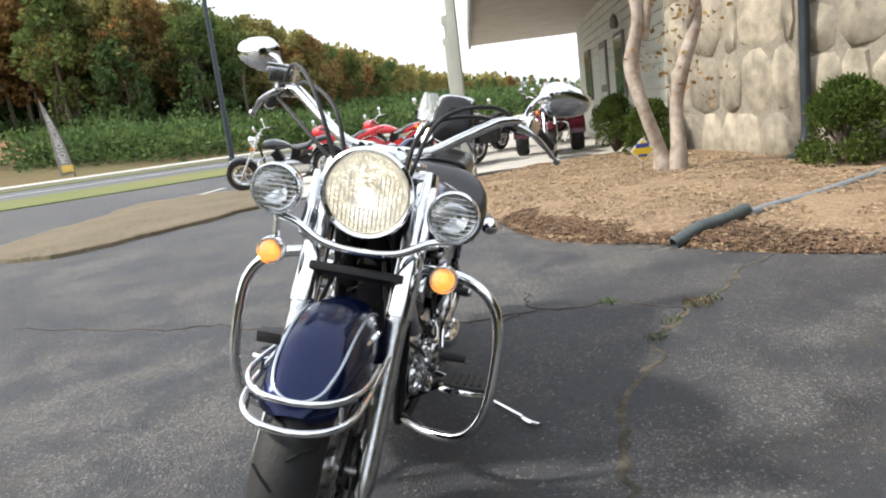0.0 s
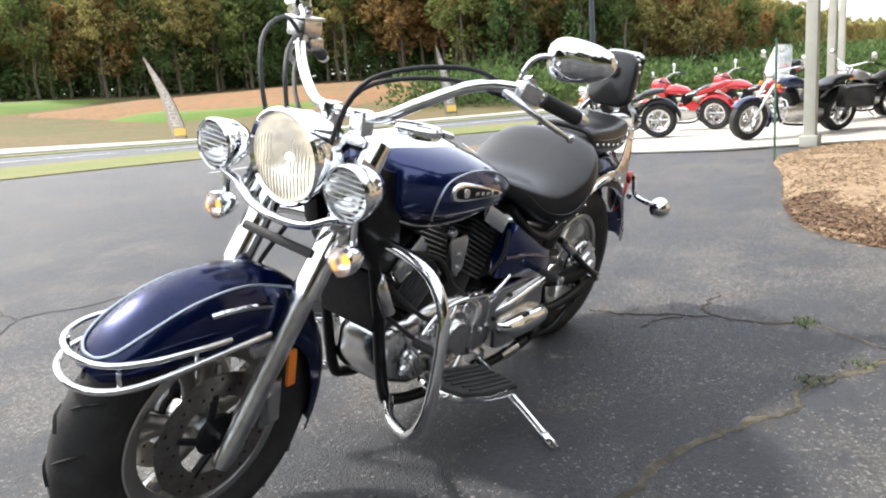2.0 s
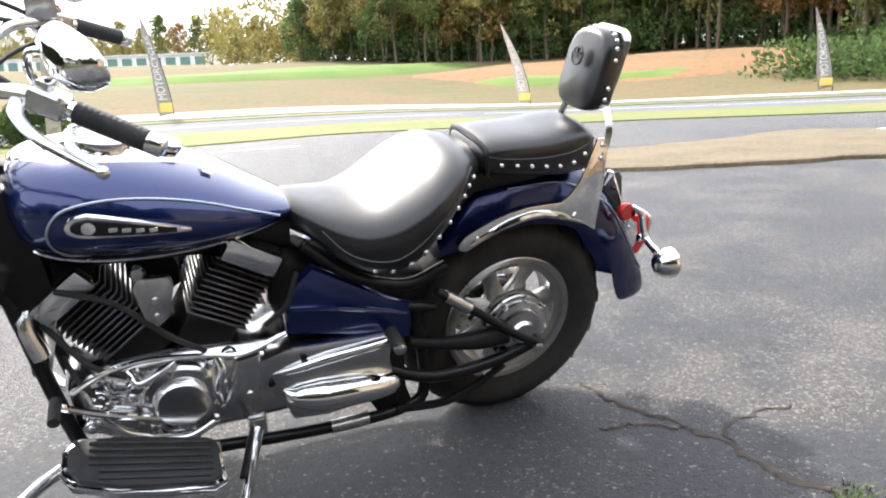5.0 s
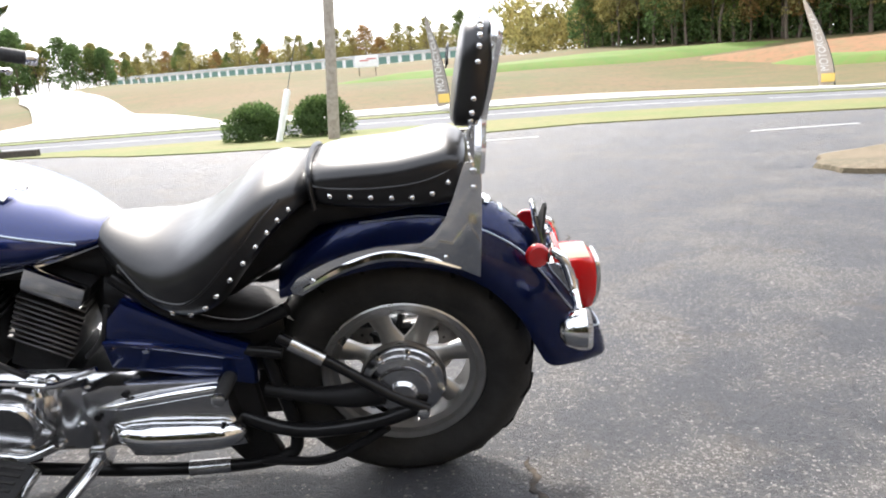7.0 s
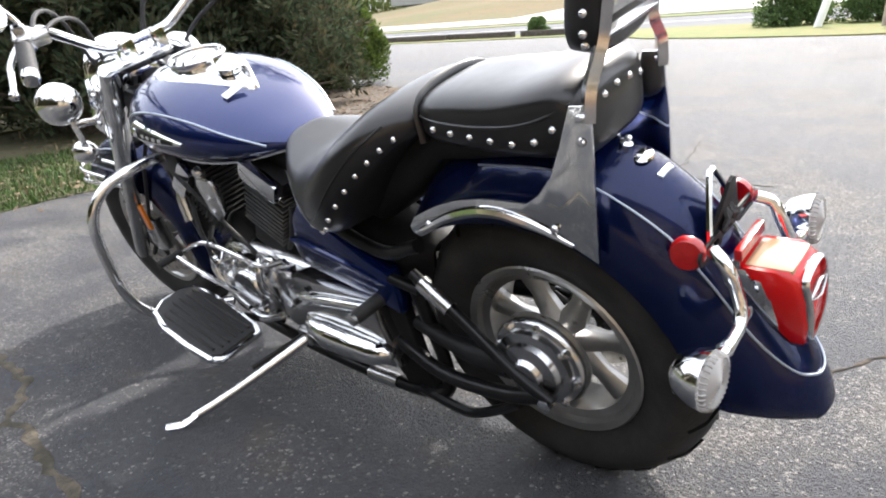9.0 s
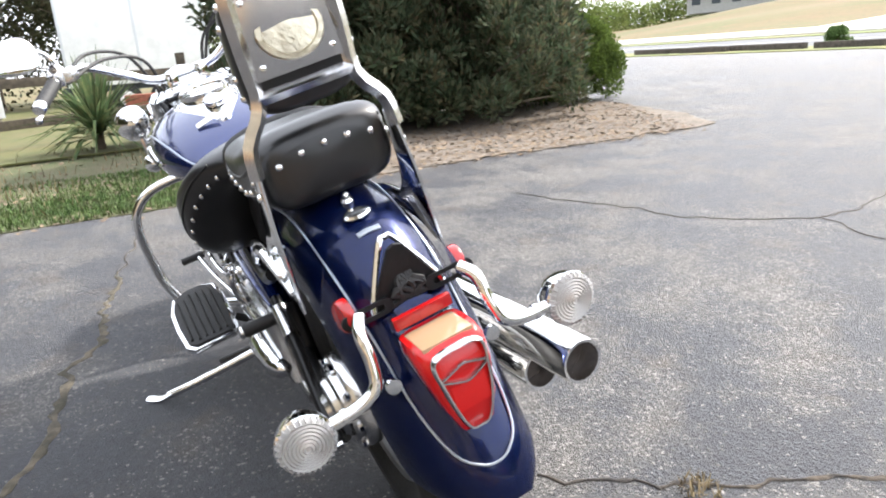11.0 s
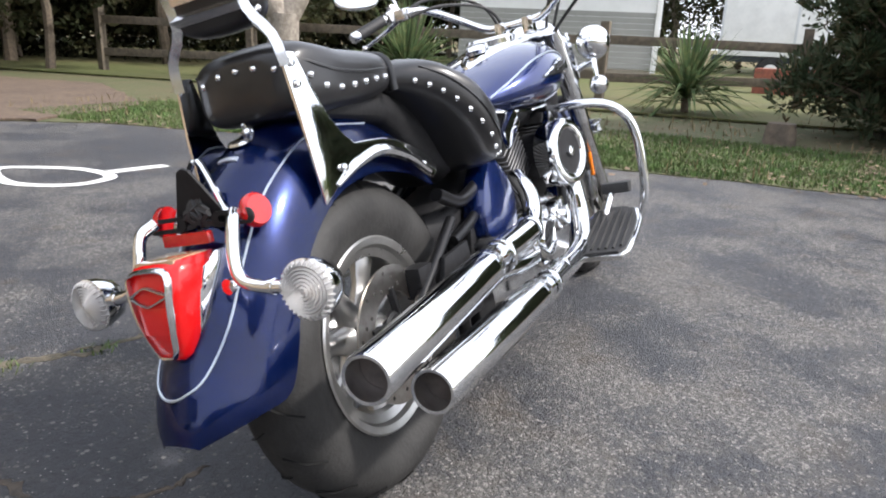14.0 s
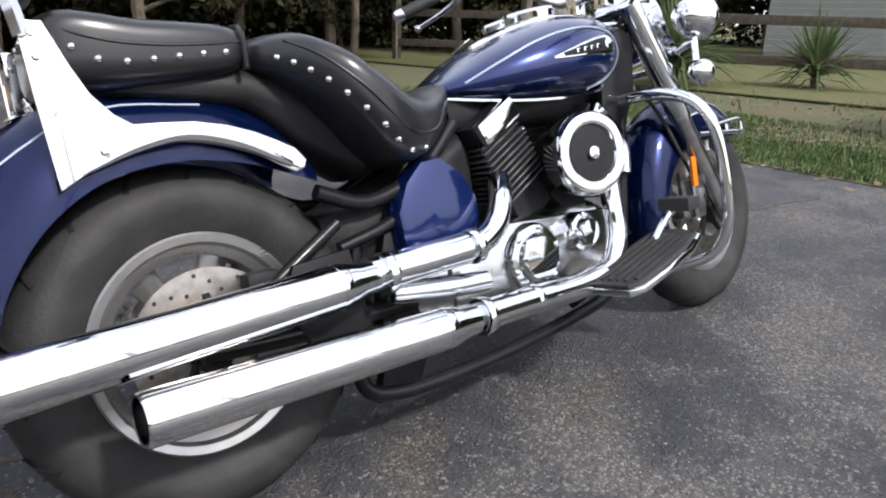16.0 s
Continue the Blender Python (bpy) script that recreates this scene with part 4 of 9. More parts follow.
# ---- building with stone wall and porch ----
def wall_between(root, a, b, z0, z1, t, material, name="wall", out=0.0):
    u = Vector((b[0] - a[0], b[1] - a[1], 0))
    m = Matrix.Translation((a[0], a[1], 0)) @ Matrix.Rotation(math.atan2(u.y, u.x), 4, "Z")
    return part(name, block((0, out, z0), (u.length, out + t, z1), 0.0, m=m), material, root, smooth=False), m, u.length


shop = thing("shop_building", Matrix(), "low shop with a rough stone wall and covered porch", "building")
A, B, C, D = (-7.4, 2.15), (-4.65, 3.02), (-1.5, 5.9), (-17.5, 1.15)
wall_between(shop, A, B, 0, 3.4, 0.3, M_mortar)
wall_between(shop, B, (-1.5, 4.9), 0, 3.4, 0.3, M_mortar)
w, m_sid, sid_len = wall_between(shop, D, A, 0, 3.2, 0.25, M_porch)
wall_between(shop, (-17.5, 1.95), (-17.5, 9), 0, 3.2, 0.25, M_porch)
part("roof", block((-20, -2.9, 2.95), (-7.25, 2.9, 3.1), 0.02, m=Matrix.Translation((0, 2.2, 0)) @ Matrix.Rotation(0.14, 4, "Z") @ Matrix.Translation((0, 1.4, 0))), M_soffit, shop)
part("wing_roof", plate([(-7.6, 1.95), (-4.55, 2.85), (-1.3, 4.7), (-1.3, 9.0), (-7.6, 9.0)], 0.18, 0.0, Matrix.Translation((0, 0, 3.4))), M_roof, shop, smooth=False)
part("fascia", block((-20, -2.98, 2.85), (-7.25, -2.9, 3.25), 0.01, m=Matrix.Translation((0, 3.6, 0)) @ Matrix.Rotation(0.14, 4, "Z")), M_porchdark, shop)
for (x, y) in ((-7.65, -0.82), (-12.8, -1.7), (-17.5, -2.5)):
    bm = block((x - 0.07, y - 0.07, 0), (x + 0.07, y + 0.07, 3.1), 0.012)
    block((x - 0.11, y - 0.11, 0.02), (x + 0.11, y + 0.11, 0.16), 0.01, bm)
    block((x - 0.11, y - 0.11, 2.9), (x + 0.11, y + 0.11, 3.08), 0.01, bm)
    part("porch_post", bm, M_porch, shop)
# door, windows, siding boards and a wall lamp under the porch
for i in range(17):
    z = 0.1 + i * 0.18
    part("board", block((0.0, -0.022, z), (sid_len - 0.05, -0.002, z + 0.165), 0.004, m=m_sid), M_porch, shop, smooth=False)
dr = part("door", block((4.2, -0.06, 0.05), (5.15, -0.025, 2.1), 0.01, m=m_sid), M_porchdark, shop)
for k in (0, 1):
    part("panel", block((4.33, -0.075, 0.25 + k * 0.95), (5.02, -0.06, 1.05 + k * 0.9), 0.012, m=m_sid), M_porch, dr)
for x in (1.6, 6.2):
    wd = part("window", block((x, -0.07, 0.9), (x + 1.0, -0.03, 2.1), 0.01, m=m_sid), M_porchdark, shop)
    part("pane", block((x + 0.08, -0.075, 0.98), (x + 0.92, -0.07, 2.02), 0.0, m=m_sid), mat("window_glass", (0.05, 0.06, 0.07), 0.05), wd)
lm = part("wall_lamp", lathe([(0.001, 0), (0.06, 0.0), (0.085, 0.06), (0.06, 0.2), (0.02, 0.24), (0.001, 0.28)], 10, m=m_sid @ Matrix.Translation((6.95, -0.15, 2.15))), M_porchdark, shop)
# rough stones on the wall
rng = random.Random(17)


def stones(m, length, z1, n):
    cells = []
    z = 0.02
    while z < z1:
        h = rng.uniform(0.34, 0.85)
        x = rng.uniform(-0.2, 0)
        while x < length:
            w = rng.uniform(0.25, 1.0)
            cells.append((max(0, x), z, min(length, x + w), min(z1, z + h)))
            x += w
        z += h
    for (x0, z0, x1, zz) in cells:
        if x1 - x0 < 0.08:
            continue
        cx, cz = (x0 + x1) / 2, (z0 + zz) / 2
        k = 11
        ring, top = [], []
        for j in range(k):
            a = 2 * math.pi * j / k + rng.uniform(-0.3, 0.3)
            e = 1 / max(abs(math.cos(a)), abs(math.sin(a))) ** 0.94
            px, pz = cx + math.cos(a) * (x1 - x0) * 0.505 * min(e, 1.2) * rng.uniform(0.9, 1.02), cz + math.sin(a) * (zz - z0) * 0.505 * min(e, 1.2) * rng.uniform(0.9, 1.02)
            ring.append((px, 0.0, pz))
            top.append((cx + (px - cx) * rng.uniform(0.86, 0.97), -rng.uniform(0.006, 0.045), cz + (pz - cz) * rng.uniform(0.86, 0.97)))
        bm = loft([ring, top], caps=False)
        vs = [v for v in bm.verts if v.co.y < -0.003]
        c = bm.verts.new((cx + rng.uniform(-0.05, 0.05), -rng.uniform(0.025, 0.045), cz + rng.uniform(-0.04, 0.04)))
        for j in range(k):
            bm.faces.new((vs[j], vs[(j + 1) % k], c))
        bm.transform(m)
        part("stone", bm, M_stone, shop, flat_angle=60)


for (a, b) in ((A, B), (B, (-1.5, 4.9))):
    u = Vector((b[0] - a[0], b[1] - a[1], 0))
    stones(Matrix.Translation((a[0], a[1], 0)) @ Matrix.Rotation(math.atan2(u.y, u.x), 4, "Z"), u.length, 3.3, 170)
bm = tube([(-4.42, 3.03, 3.3), (-4.42, 3.03, 1.0), (-4.42, 3.03, 0.42), (-4.36, 2.95, 0.24), (-4.22, 2.80, 0.17)], 0.05, 10, 4)
part("downspout", bm, M_darkpipe, shop, "dark metal downspout")


# ---- the blue cruiser ----
M_blue = mat("blue_metallic_paint", (0.003, 0.015, 0.100), 0.24, 0.6, coat=1.0, var=0.15, scale=900, bump=0.0)
M_chrome = mat("chrome", (0.80, 0.81, 0.82), 0.06, 1.0, rvar=0.04, scale=5)
M_alu = mat("cast_aluminium", (0.66, 0.66, 0.66), 0.22, 1.0, var=0.25, scale=30, bump=0.08, bscale=250)
M_polished = mat("polished_aluminium", (0.70, 0.70, 0.705), 0.19, 1.0, var=0.15, scale=12, rvar=0.08)
M_rim = mat("satin_silver_casting", (0.50, 0.495, 0.48), 0.30, 0.9, var=0.2, scale=9, rvar=0.10, bump=0.04, bscale=200)
M_black = mat("black_paint", (0.010, 0.010, 0.011), 0.28, coat=0.1, var=0.3, scale=20)
M_satin = mat("satin_black_metal", (0.012, 0.012, 0.013), 0.5, 0.0, var=0.3, scale=30, bump=0.1)
for m_ in (M_black, M_satin):
    m_.node_tree.nodes["Principled BSDF"].inputs["Specular IOR Level"].default_value = 0.25
M_tyre = mat("tyre_rubber", (0.019, 0.0187, 0.0183), 0.62, alt=(0.034, 0.033, 0.032), scale=10, bump=0.15, bscale=120)
M_tyre.node_tree.nodes["Principled BSDF"].inputs["Specular IOR Level"].default_value = 0.35
M_rubber = mat("black_rubber", (0.022, 0.022, 0.023), 0.62, var=0.3, scale=40, bump=0.2, bscale=200)
M_leather = mat("black_leather", (0.010, 0.010, 0.011), 0.45, coat=0.7, var=0.2, scale=20, bump=0.035, bscale=260, rvar=0.06)
M_leather.node_tree.nodes["Principled BSDF"].inputs["Coat Roughness"].default_value = 0.24
M_leather.node_tree.nodes["Principled BSDF"].inputs["Specular IOR Level"].default_value = 0.25
M_beam = mat("lamp_reflector_lit", (0.86, 0.83, 0.75), 0.22, 1.0, var=0.35, scale=38, bump=0.35, bscale=55, emit=(1.0, 0.90, 0.74), power=0.2)
M_mirrorref = mat("lamp_reflector", (0.85, 0.85, 0.85), 0.1, 1.0)
M_amberlit = mat("amber_bulb_lit", (0.9, 0.3, 0.03), 0.3, emit=(1.0, 0.34, 0.04), power=1.3)
M_amber = mat("amber_lens", (0.75, 0.20, 0.015), 0.15, coat=0.5)
M_red = mat("red_lens", (0.40, 0.006, 0.006), 0.12, coat=0.8, var=0.2, scale=60, bump=0.1, bscale=220)
M_tail = mat("tail_lens_lit", (0.42, 0.004, 0.004), 0.15, coat=0.25, emit=(1.0, 0.01, 0.008), power=0.03, bump=0.1, bscale=220)
M_redlit = mat("red_lens_lit", (0.48, 0.006, 0.005), 0.2, coat=0.5, emit=(1.0, 0.02, 0.01), power=0.03)
M_mirror = mat("mirror_glass", (0.75, 0.76, 0.78), 0.02, 1.0)
M_stripe = mat("silver_pinstripe", (0.42, 0.47, 0.54), 0.3, 0.6)
M_label_glare = mat("paper_label_and_glass_glare", (0.75, 0.75, 0.72), 0.6)
M_disc = mat("brake_disc_steel", (0.42, 0.40, 0.37), 0.28, 1.0, alt=(0.30, 0.27, 0.24), scale=40)
M_groove = mat("tread_groove", (0.003, 0.003, 0.003), 0.9)
M_soot = mat("sooty_steel", (0.085, 0.070, 0.062), 0.6, 0.4, var=0.4, scale=30)
M_drywell = mat("dark_opening", (0.02, 0.018, 0.016), 0.8)

LEAN, YAW = 14.5, 2.5
BIKE = pose(0.048, 0.02, 0, 0, 0, YAW) @ Matrix.Rotation(radians(-LEAN), 4, "X") @ Matrix.Translation((0, -0.015, 0))
bike = thing("motorcycle", BIKE, "blue metallic cruiser motorcycle leaning on its side stand", "motorcycle")
HEAD, AXIS = Vector((1.33, 0, 0.92)), Vector((-0.531, 0, 0.847))
STEER = Matrix.Translation(HEAD) @ Matrix.Rotation(radians(2.2), 4, AXIS) @ Matrix.Translation(-HEAD)


def bp(name, bm, material, label="", parent=None, **kw):
    return part(name, bm, material, parent or bike, label, **kw)


def fp(name, bm, material, label="", parent=None, **kw):
    bm.transform(STEER)
    return part(name, bm, material, parent or bike, label, **kw)


def super_ring(c, hy, up, dn, k=24, e=2.6, axis="x"):
    """A rounded ring in a plane x = const."""
    out = []
    for i in range(k):
        a = 2 * math.pi * i / k
        ca, sa = math.cos(a), math.sin(a)
        y = hy * math.copysign(abs(ca) ** (2 / e), ca)
        z = (up if sa > 0 else dn) * math.copysign(abs(sa) ** (2 / e), sa)
        out.append(Vector((c[0], c[1] + y, c[2] + z)))
    return out


def stations(rows, n=4):
    """Smooths rows of numbers along their length."""
    rows = [list(map(float, r)) for r in rows]
    out = []
    k = len(rows)
    for i in range(k - 1):
        for j in range(n):
            t = j / n
            r = []
            for q in range(len(rows[0])):
                a, b = rows[i][q], rows[i + 1][q]
                z = rows[i - 1][q] if i else 2 * a - b
                d = rows[i + 2][q] if i < k - 2 else 2 * b - a
                r.append(0.5 * (2 * a + (b - z) * t + (2 * z - 5 * a + 4 * b - d) * t * t + (3 * a - z - 3 * b + d) * t ** 3))
            out.append(r)
    out.append(rows[-1])
    return out


# wheels
def wheel(name, centre, radius, width, rim_r, m, spokes, label, front):
    # sub-parts are built about the wheel's own centre, with its axle along y
    w = new(name)
    w.parent = bike
    w.matrix_local = m @ Matrix.Translation(centre)
    w["label"] = label
    turn = Matrix.Rotation(radians(-90), 4, "X")
    hw = width / 2
    prof = [(rim_r - 0.004, -hw * 0.62), (rim_r + 0.012, -hw * 0.72), (rim_r + (radius - rim_r) * 0.35, -hw * 0.97), (rim_r + (radius - rim_r) * 0.6, -hw),
            (radius - 0.028, -hw * 0.82), (radius - 0.009, -hw * 0.5), (radius, 0)]
    prof = prof + [(r, -h) for r, h in prof[-2::-1]]
    bm = lathe(prof, 72, m=turn)
    bmesh.ops.delete(bm, geom=[f for f in bm.faces if len(f.verts) == 3], context="FACES")
    part("tyre", bm, M_tyre, w, "black road tyre with worn tread", flat_angle=60)
    gm = bmesh.new()       # tread grooves, as shallow dark ribs
    for i in range(36):
        a = 2 * math.pi * i / 36
        s = 1 if i % 2 else -1
        pts = []
        for j in range(6):
            u = 0.08 + 0.75 * j / 5
            rr = np.interp(u, [0, 0.5, 0.82, 1], [radius, radius - 0.009, radius - 0.028, radius - 0.05]) + 0.0006
            aa = a + 0.16 * u
            pts.append(Vector((rr * math.cos(aa), s * u * hw, rr * math.sin(aa))))
        tube(pts, 0.0060, 5, 2, bm=gm, flat=0.25)
    tagged(part("tread", gm, M_groove, w), kind="stuff")
    bm = bmesh.new()
    lip = [(rim_r - 0.014, 0.60), (rim_r - 0.002, 0.66), (rim_r + 0.006, 0.72), (rim_r + 0.002, 0.76), (rim_r - 0.012, 0.71), (rim_r - 0.022, 0.5), (rim_r - 0.026, 0.0)]
    pr = [(r, -h * hw) for r, h in lip] + [(r, h * hw) for r, h in lip[-2::-1]] + [(rim_r - 0.034, 0.5 * hw), (rim_r - 0.036, -0.5 * hw)]
    lathe(pr, 56, bm, turn, True)
    part("rim", bm, M_rim, w, "silver cast aluminium rim with a polished lip")
    hub = lathe([(0.001, -0.07), (0.03, -0.07), (0.045, -0.05), (0.05, 0), (0.045, 0.05), (0.03, 0.07), (0.001, 0.07)], 24, m=turn)
    part("hub", hub, M_alu, w)
    for i in range(spokes):
        bm = bmesh.new()
        for s in (-1, 1) if front else (0,):
            a0 = 2 * math.pi * i / spokes + 0.3
            p0 = Vector((0.045 * math.cos(a0), s * 0.012, 0.045 * math.sin(a0)))
            a1 = a0 + s * 0.17
            p1 = Vector(((rim_r - 0.03) * math.cos(a1), s * 0.004, (rim_r - 0.03) * math.sin(a1)))
            mid = (p0 + p1) / 2
            tube([p0, mid, p1], [0.024, 0.017, 0.026] if front else [0.034, 0.022, 0.032], 10, 3, bm=bm, flat=0.75, up=(0, 1, 0))
        part("spoke", bm, M_rim, w)

    def disc(side, r, y):
        bm = lathe([(r * 0.62, y - 0.0025), (r, y - 0.0025), (r, y + 0.0025), (r * 0.62, y + 0.0025)], 48, m=turn, closed=True)
        d = part("brake_disc", bm, M_disc, w, "drilled steel brake disc")
        hb = bmesh.new()
        for i in range(30):
            a = 2 * math.pi * i / 30
            rr = r * (0.72 + 0.1 * (i % 3))
            tube([(rr * math.cos(a), y - 0.0032, rr * math.sin(a)), (rr * math.cos(a), y + 0.0032, rr * math.sin(a))], 0.0042, 6, smooth=False, bm=hb)
        tagged(part("drilling", hb, M_drywell, d), kind="stuff")
        bm = lathe([(0.001, y - 0.004), (r * 0.3, y - 0.006), (r * 0.34, y), (r * 0.3, y + 0.006), (0.001, y + 0.004)], 28, m=turn)
        for i in range(5):
            a = 2 * math.pi * i / 5
            tube([(r * 0.3 * math.cos(a), y, r * 0.3 * math.sin(a)), (r * 0.68 * math.cos(a + 0.3), y, r * 0.68 * math.sin(a + 0.3))], 0.009, 6, smooth=False, bm=bm)
        part("disc_carrier", bm, M_satin, d)

    if front:
        disc(1, 0.148, 0.068)
        disc(-1, 0.148, -0.068)
    else:
        disc(-1, 0.14, -0.092)
    bm = lathe([(0.001, -0.115), (0.012, -0.115), (0.012, 0.115), (0.001, 0.115)], 12, m=turn)
    part("axle", bm, M_alu, w)
    return w


wheel("rear_wheel", (0.033, 0, 0.315), 0.325, 0.165, 0.196, Matrix(), 7, "rear wheel with cast aluminium spokes", False)
wheel("front_wheel", (1.697, 0, 0.315), 0.322, 0.13, 0.20, STEER, 5, "front wheel with twin aluminium spokes", True)


# fenders
def fender(rows, n=5, k=26, e=2.7):
    rings = []
    for tx, tz, sx, sz, w in stations(rows, n):
        ring = []
        for i in range(k):
            a = -math.pi / 2 + math.pi * i / (k - 1)
            y = w * math.copysign(abs(math.sin(a)) ** (2 / e), math.sin(a))
            h = abs(math.cos(a)) ** (2 / e)
            ring.append(Vector((sx + (tx - sx) * h, y, sz + (tz - sz) * h)))
        rings.append(ring)
    return rings


REAR = [(0.285, 0.635, 0.285, 0.575, 0.10), (0.21, 0.72, 0.24, 0.59, 0.108), (0.1, 0.765, 0.14, 0.625, 0.112), (0, 0.778, 0.02, 0.64, 0.114), (-0.1, 0.771, -0.095, 0.62, 0.115),
        (-0.19, 0.736, -0.19, 0.56, 0.115), (-0.27, 0.673, -0.255, 0.475, 0.113), (-0.335, 0.588, -0.285, 0.40, 0.11), (-0.405, 0.472, -0.318, 0.345, 0.104),
        (-0.442, 0.408, -0.372, 0.335, 0.09), (-0.460, 0.362, -0.42, 0.327, 0.066), (-0.468, 0.328, -0.456, 0.317, 0.035)]
FRONT = [(1.385, 0.195, 1.425, 0.185, 0.068), (1.358, 0.285, 1.425, 0.25, 0.080), (1.352, 0.38, 1.43, 0.335, 0.088), (1.374, 0.475, 1.455, 0.42, 0.092), (1.432, 0.585, 1.512, 0.49, 0.094), (1.522, 0.652, 1.582, 0.533, 0.096),
         (1.612, 0.678, 1.652, 0.54, 0.096), (1.70, 0.682, 1.72, 0.54, 0.095), (1.79, 0.664, 1.80, 0.543, 0.092), (1.862, 0.628, 1.862, 0.545, 0.086),
         (1.917, 0.588, 1.907, 0.542, 0.072), (1.945, 0.55, 1.932, 0.532, 0.036)]


def shell(bm, t=0.0035):
    r = bmesh.ops.solidify(bm, geom=bm.faces[:], thickness=t)
    return bm


rr_rings, fr_rings = fender(REAR, k=36, e=2.08), fender(FRONT, k=30, e=2.4)
rear_fender = bp("rear_fender", shell(loft(rr_rings, caps=False, closed=False)), M_blue, "deep blue metallic rear fender", flat_angle=55)
front_fender = fp("front_fender", shell(loft(fr_rings, caps=False, closed=False)), M_blue, "deep blue metallic front fender", flat_angle=55)


def on_fender(rings, s, a):
    """A point on a fender: s from 0 to 1 along it, a from -1 to 1 across it."""
    f = s * (len(rings) - 1)
    i = min(int(f), len(rings) - 2)
    g = (a + 1) / 2 * (len(rings[0]) - 1)
    j = min(int(g), len(rings[0]) - 2)
    u, v = f - i, g - j
    p = (rings[i][j] * (1 - u) + rings[i + 1][j] * u) * (1 - v) + (rings[i][j + 1] * (1 - u) + rings[i + 1][j + 1] * u) * v
    nrm = (rings[i + 1][j] - rings[i][j]).cross(rings[i][j + 1] - rings[i][j]).normalized()
    return p, nrm


def fender_line(rings, pts, r, out):
    path = []
    mid = sum((q for ring in rings for q in ring), Vector()) / (len(rings) * len(rings[0]))
    for s, a in pts:
        p, nrm = on_fender(rings, s, a)
        if nrm.dot(p - mid) < 0:
            nrm = -nrm
        path.append(p + nrm * out)
    return tube(path, r, 6, 4)


loopf = [(0.42, 0.42), (0.55, 0.44), (0.68, 0.45), (0.8, 0.45), (0.89, 0.38), (0.935, 0.2), (0.945, 0)]
fp("pinstripe", fender_line(fr_rings, loopf + [(s, -a) for s, a in loopf[-2::-1]], 0.0032, 0.003), M_stripe, "silver pinstripe", None)
loopr = [(0.2, 0.47), (0.35, 0.47), (0.5, 0.46), (0.6, 0.44), (0.70, 0.41), (0.785, 0.33), (0.835, 0.17), (0.85, 0)]
bp("pinstripe", fender_line(rr_rings, loopr + [(s, -a) for s, a in loopr[-2::-1]], 0.0021, 0.002), M_stripe, "silver pinstripe")
# plain badge shapes on the fenders
for s in (1, -1):
    bm = fender_line(fr_rings, [(0.48, 0.72 * s), (0.53, 0.7 * s), (0.6, 0.68 * s), (0.655, 0.665 * s)], 0.0065, 0.002)
    fp("side_badge", bm, M_chrome, "slim chrome badge")
p, nrm = on_fender(rr_rings, 0.452, 0.0)
bp("fender_badge", lathe([(0.001, 0.005), (0.016, 0.004), (0.02, 0.0), (0.001, -0.002)], 20, m=Matrix.Translation(p) @ pose(0, 0, 0, 0, -22, 0) @ Matrix.Diagonal((0.7, 1.2, 1, 1)) @ Matrix.Translation((0, 0, 0.002))), M_chrome, "small oval chrome badge")
for j in range(6):
    p, nrm = on_fender(rr_rings, 0.488, -0.085 + 0.034 * j)
    m = Matrix.Translation(p) @ pose(0, 0, 0, 0, -28, 0)
    bp("badge_bar", block((-0.005, -0.0035, -0.002), (0.005, 0.0035, 0.0022), 0.0008, m=m), M_stripe)


# front fender guard rails
def mirror_pts(pts):
    return pts + [(x, -y, z) for x, y, z in pts[::-1] if abs(y) > 1e-6]


low = [(1.60, 0.118, 0.552), (1.72, 0.116, 0.548), (1.82, 0.114, 0.545), (1.91, 0.102, 0.541), (1.96, 0.062, 0.537), (1.976, 0.0, 0.535)]
upp = [(1.70, 0.115, 0.572), (1.79, 0.116, 0.580), (1.88, 0.107, 0.586), (1.942, 0.068, 0.586), (1.962, 0.0, 0.586)]
rail = fp("fender_rail", tube(mirror_pts(low), 0.0075, 10, 5), M_chrome, "chrome fender guard rail")
fp("fender_rail", tube(mirror_pts(upp), 0.0065, 10, 5), M_chrome, "chrome fender guard rail")
for x, y, z in ((1.78, 0.115, 0.545), (1.78, -0.115, 0.545), (1.925, 0.09, 0.539), (1.925, -0.09, 0.539)):
    fp("rail_strut", tube([(x, y, z), (x, y * 0.97, z + 0.035)], 0.005, 8, smooth=False), M_chrome)

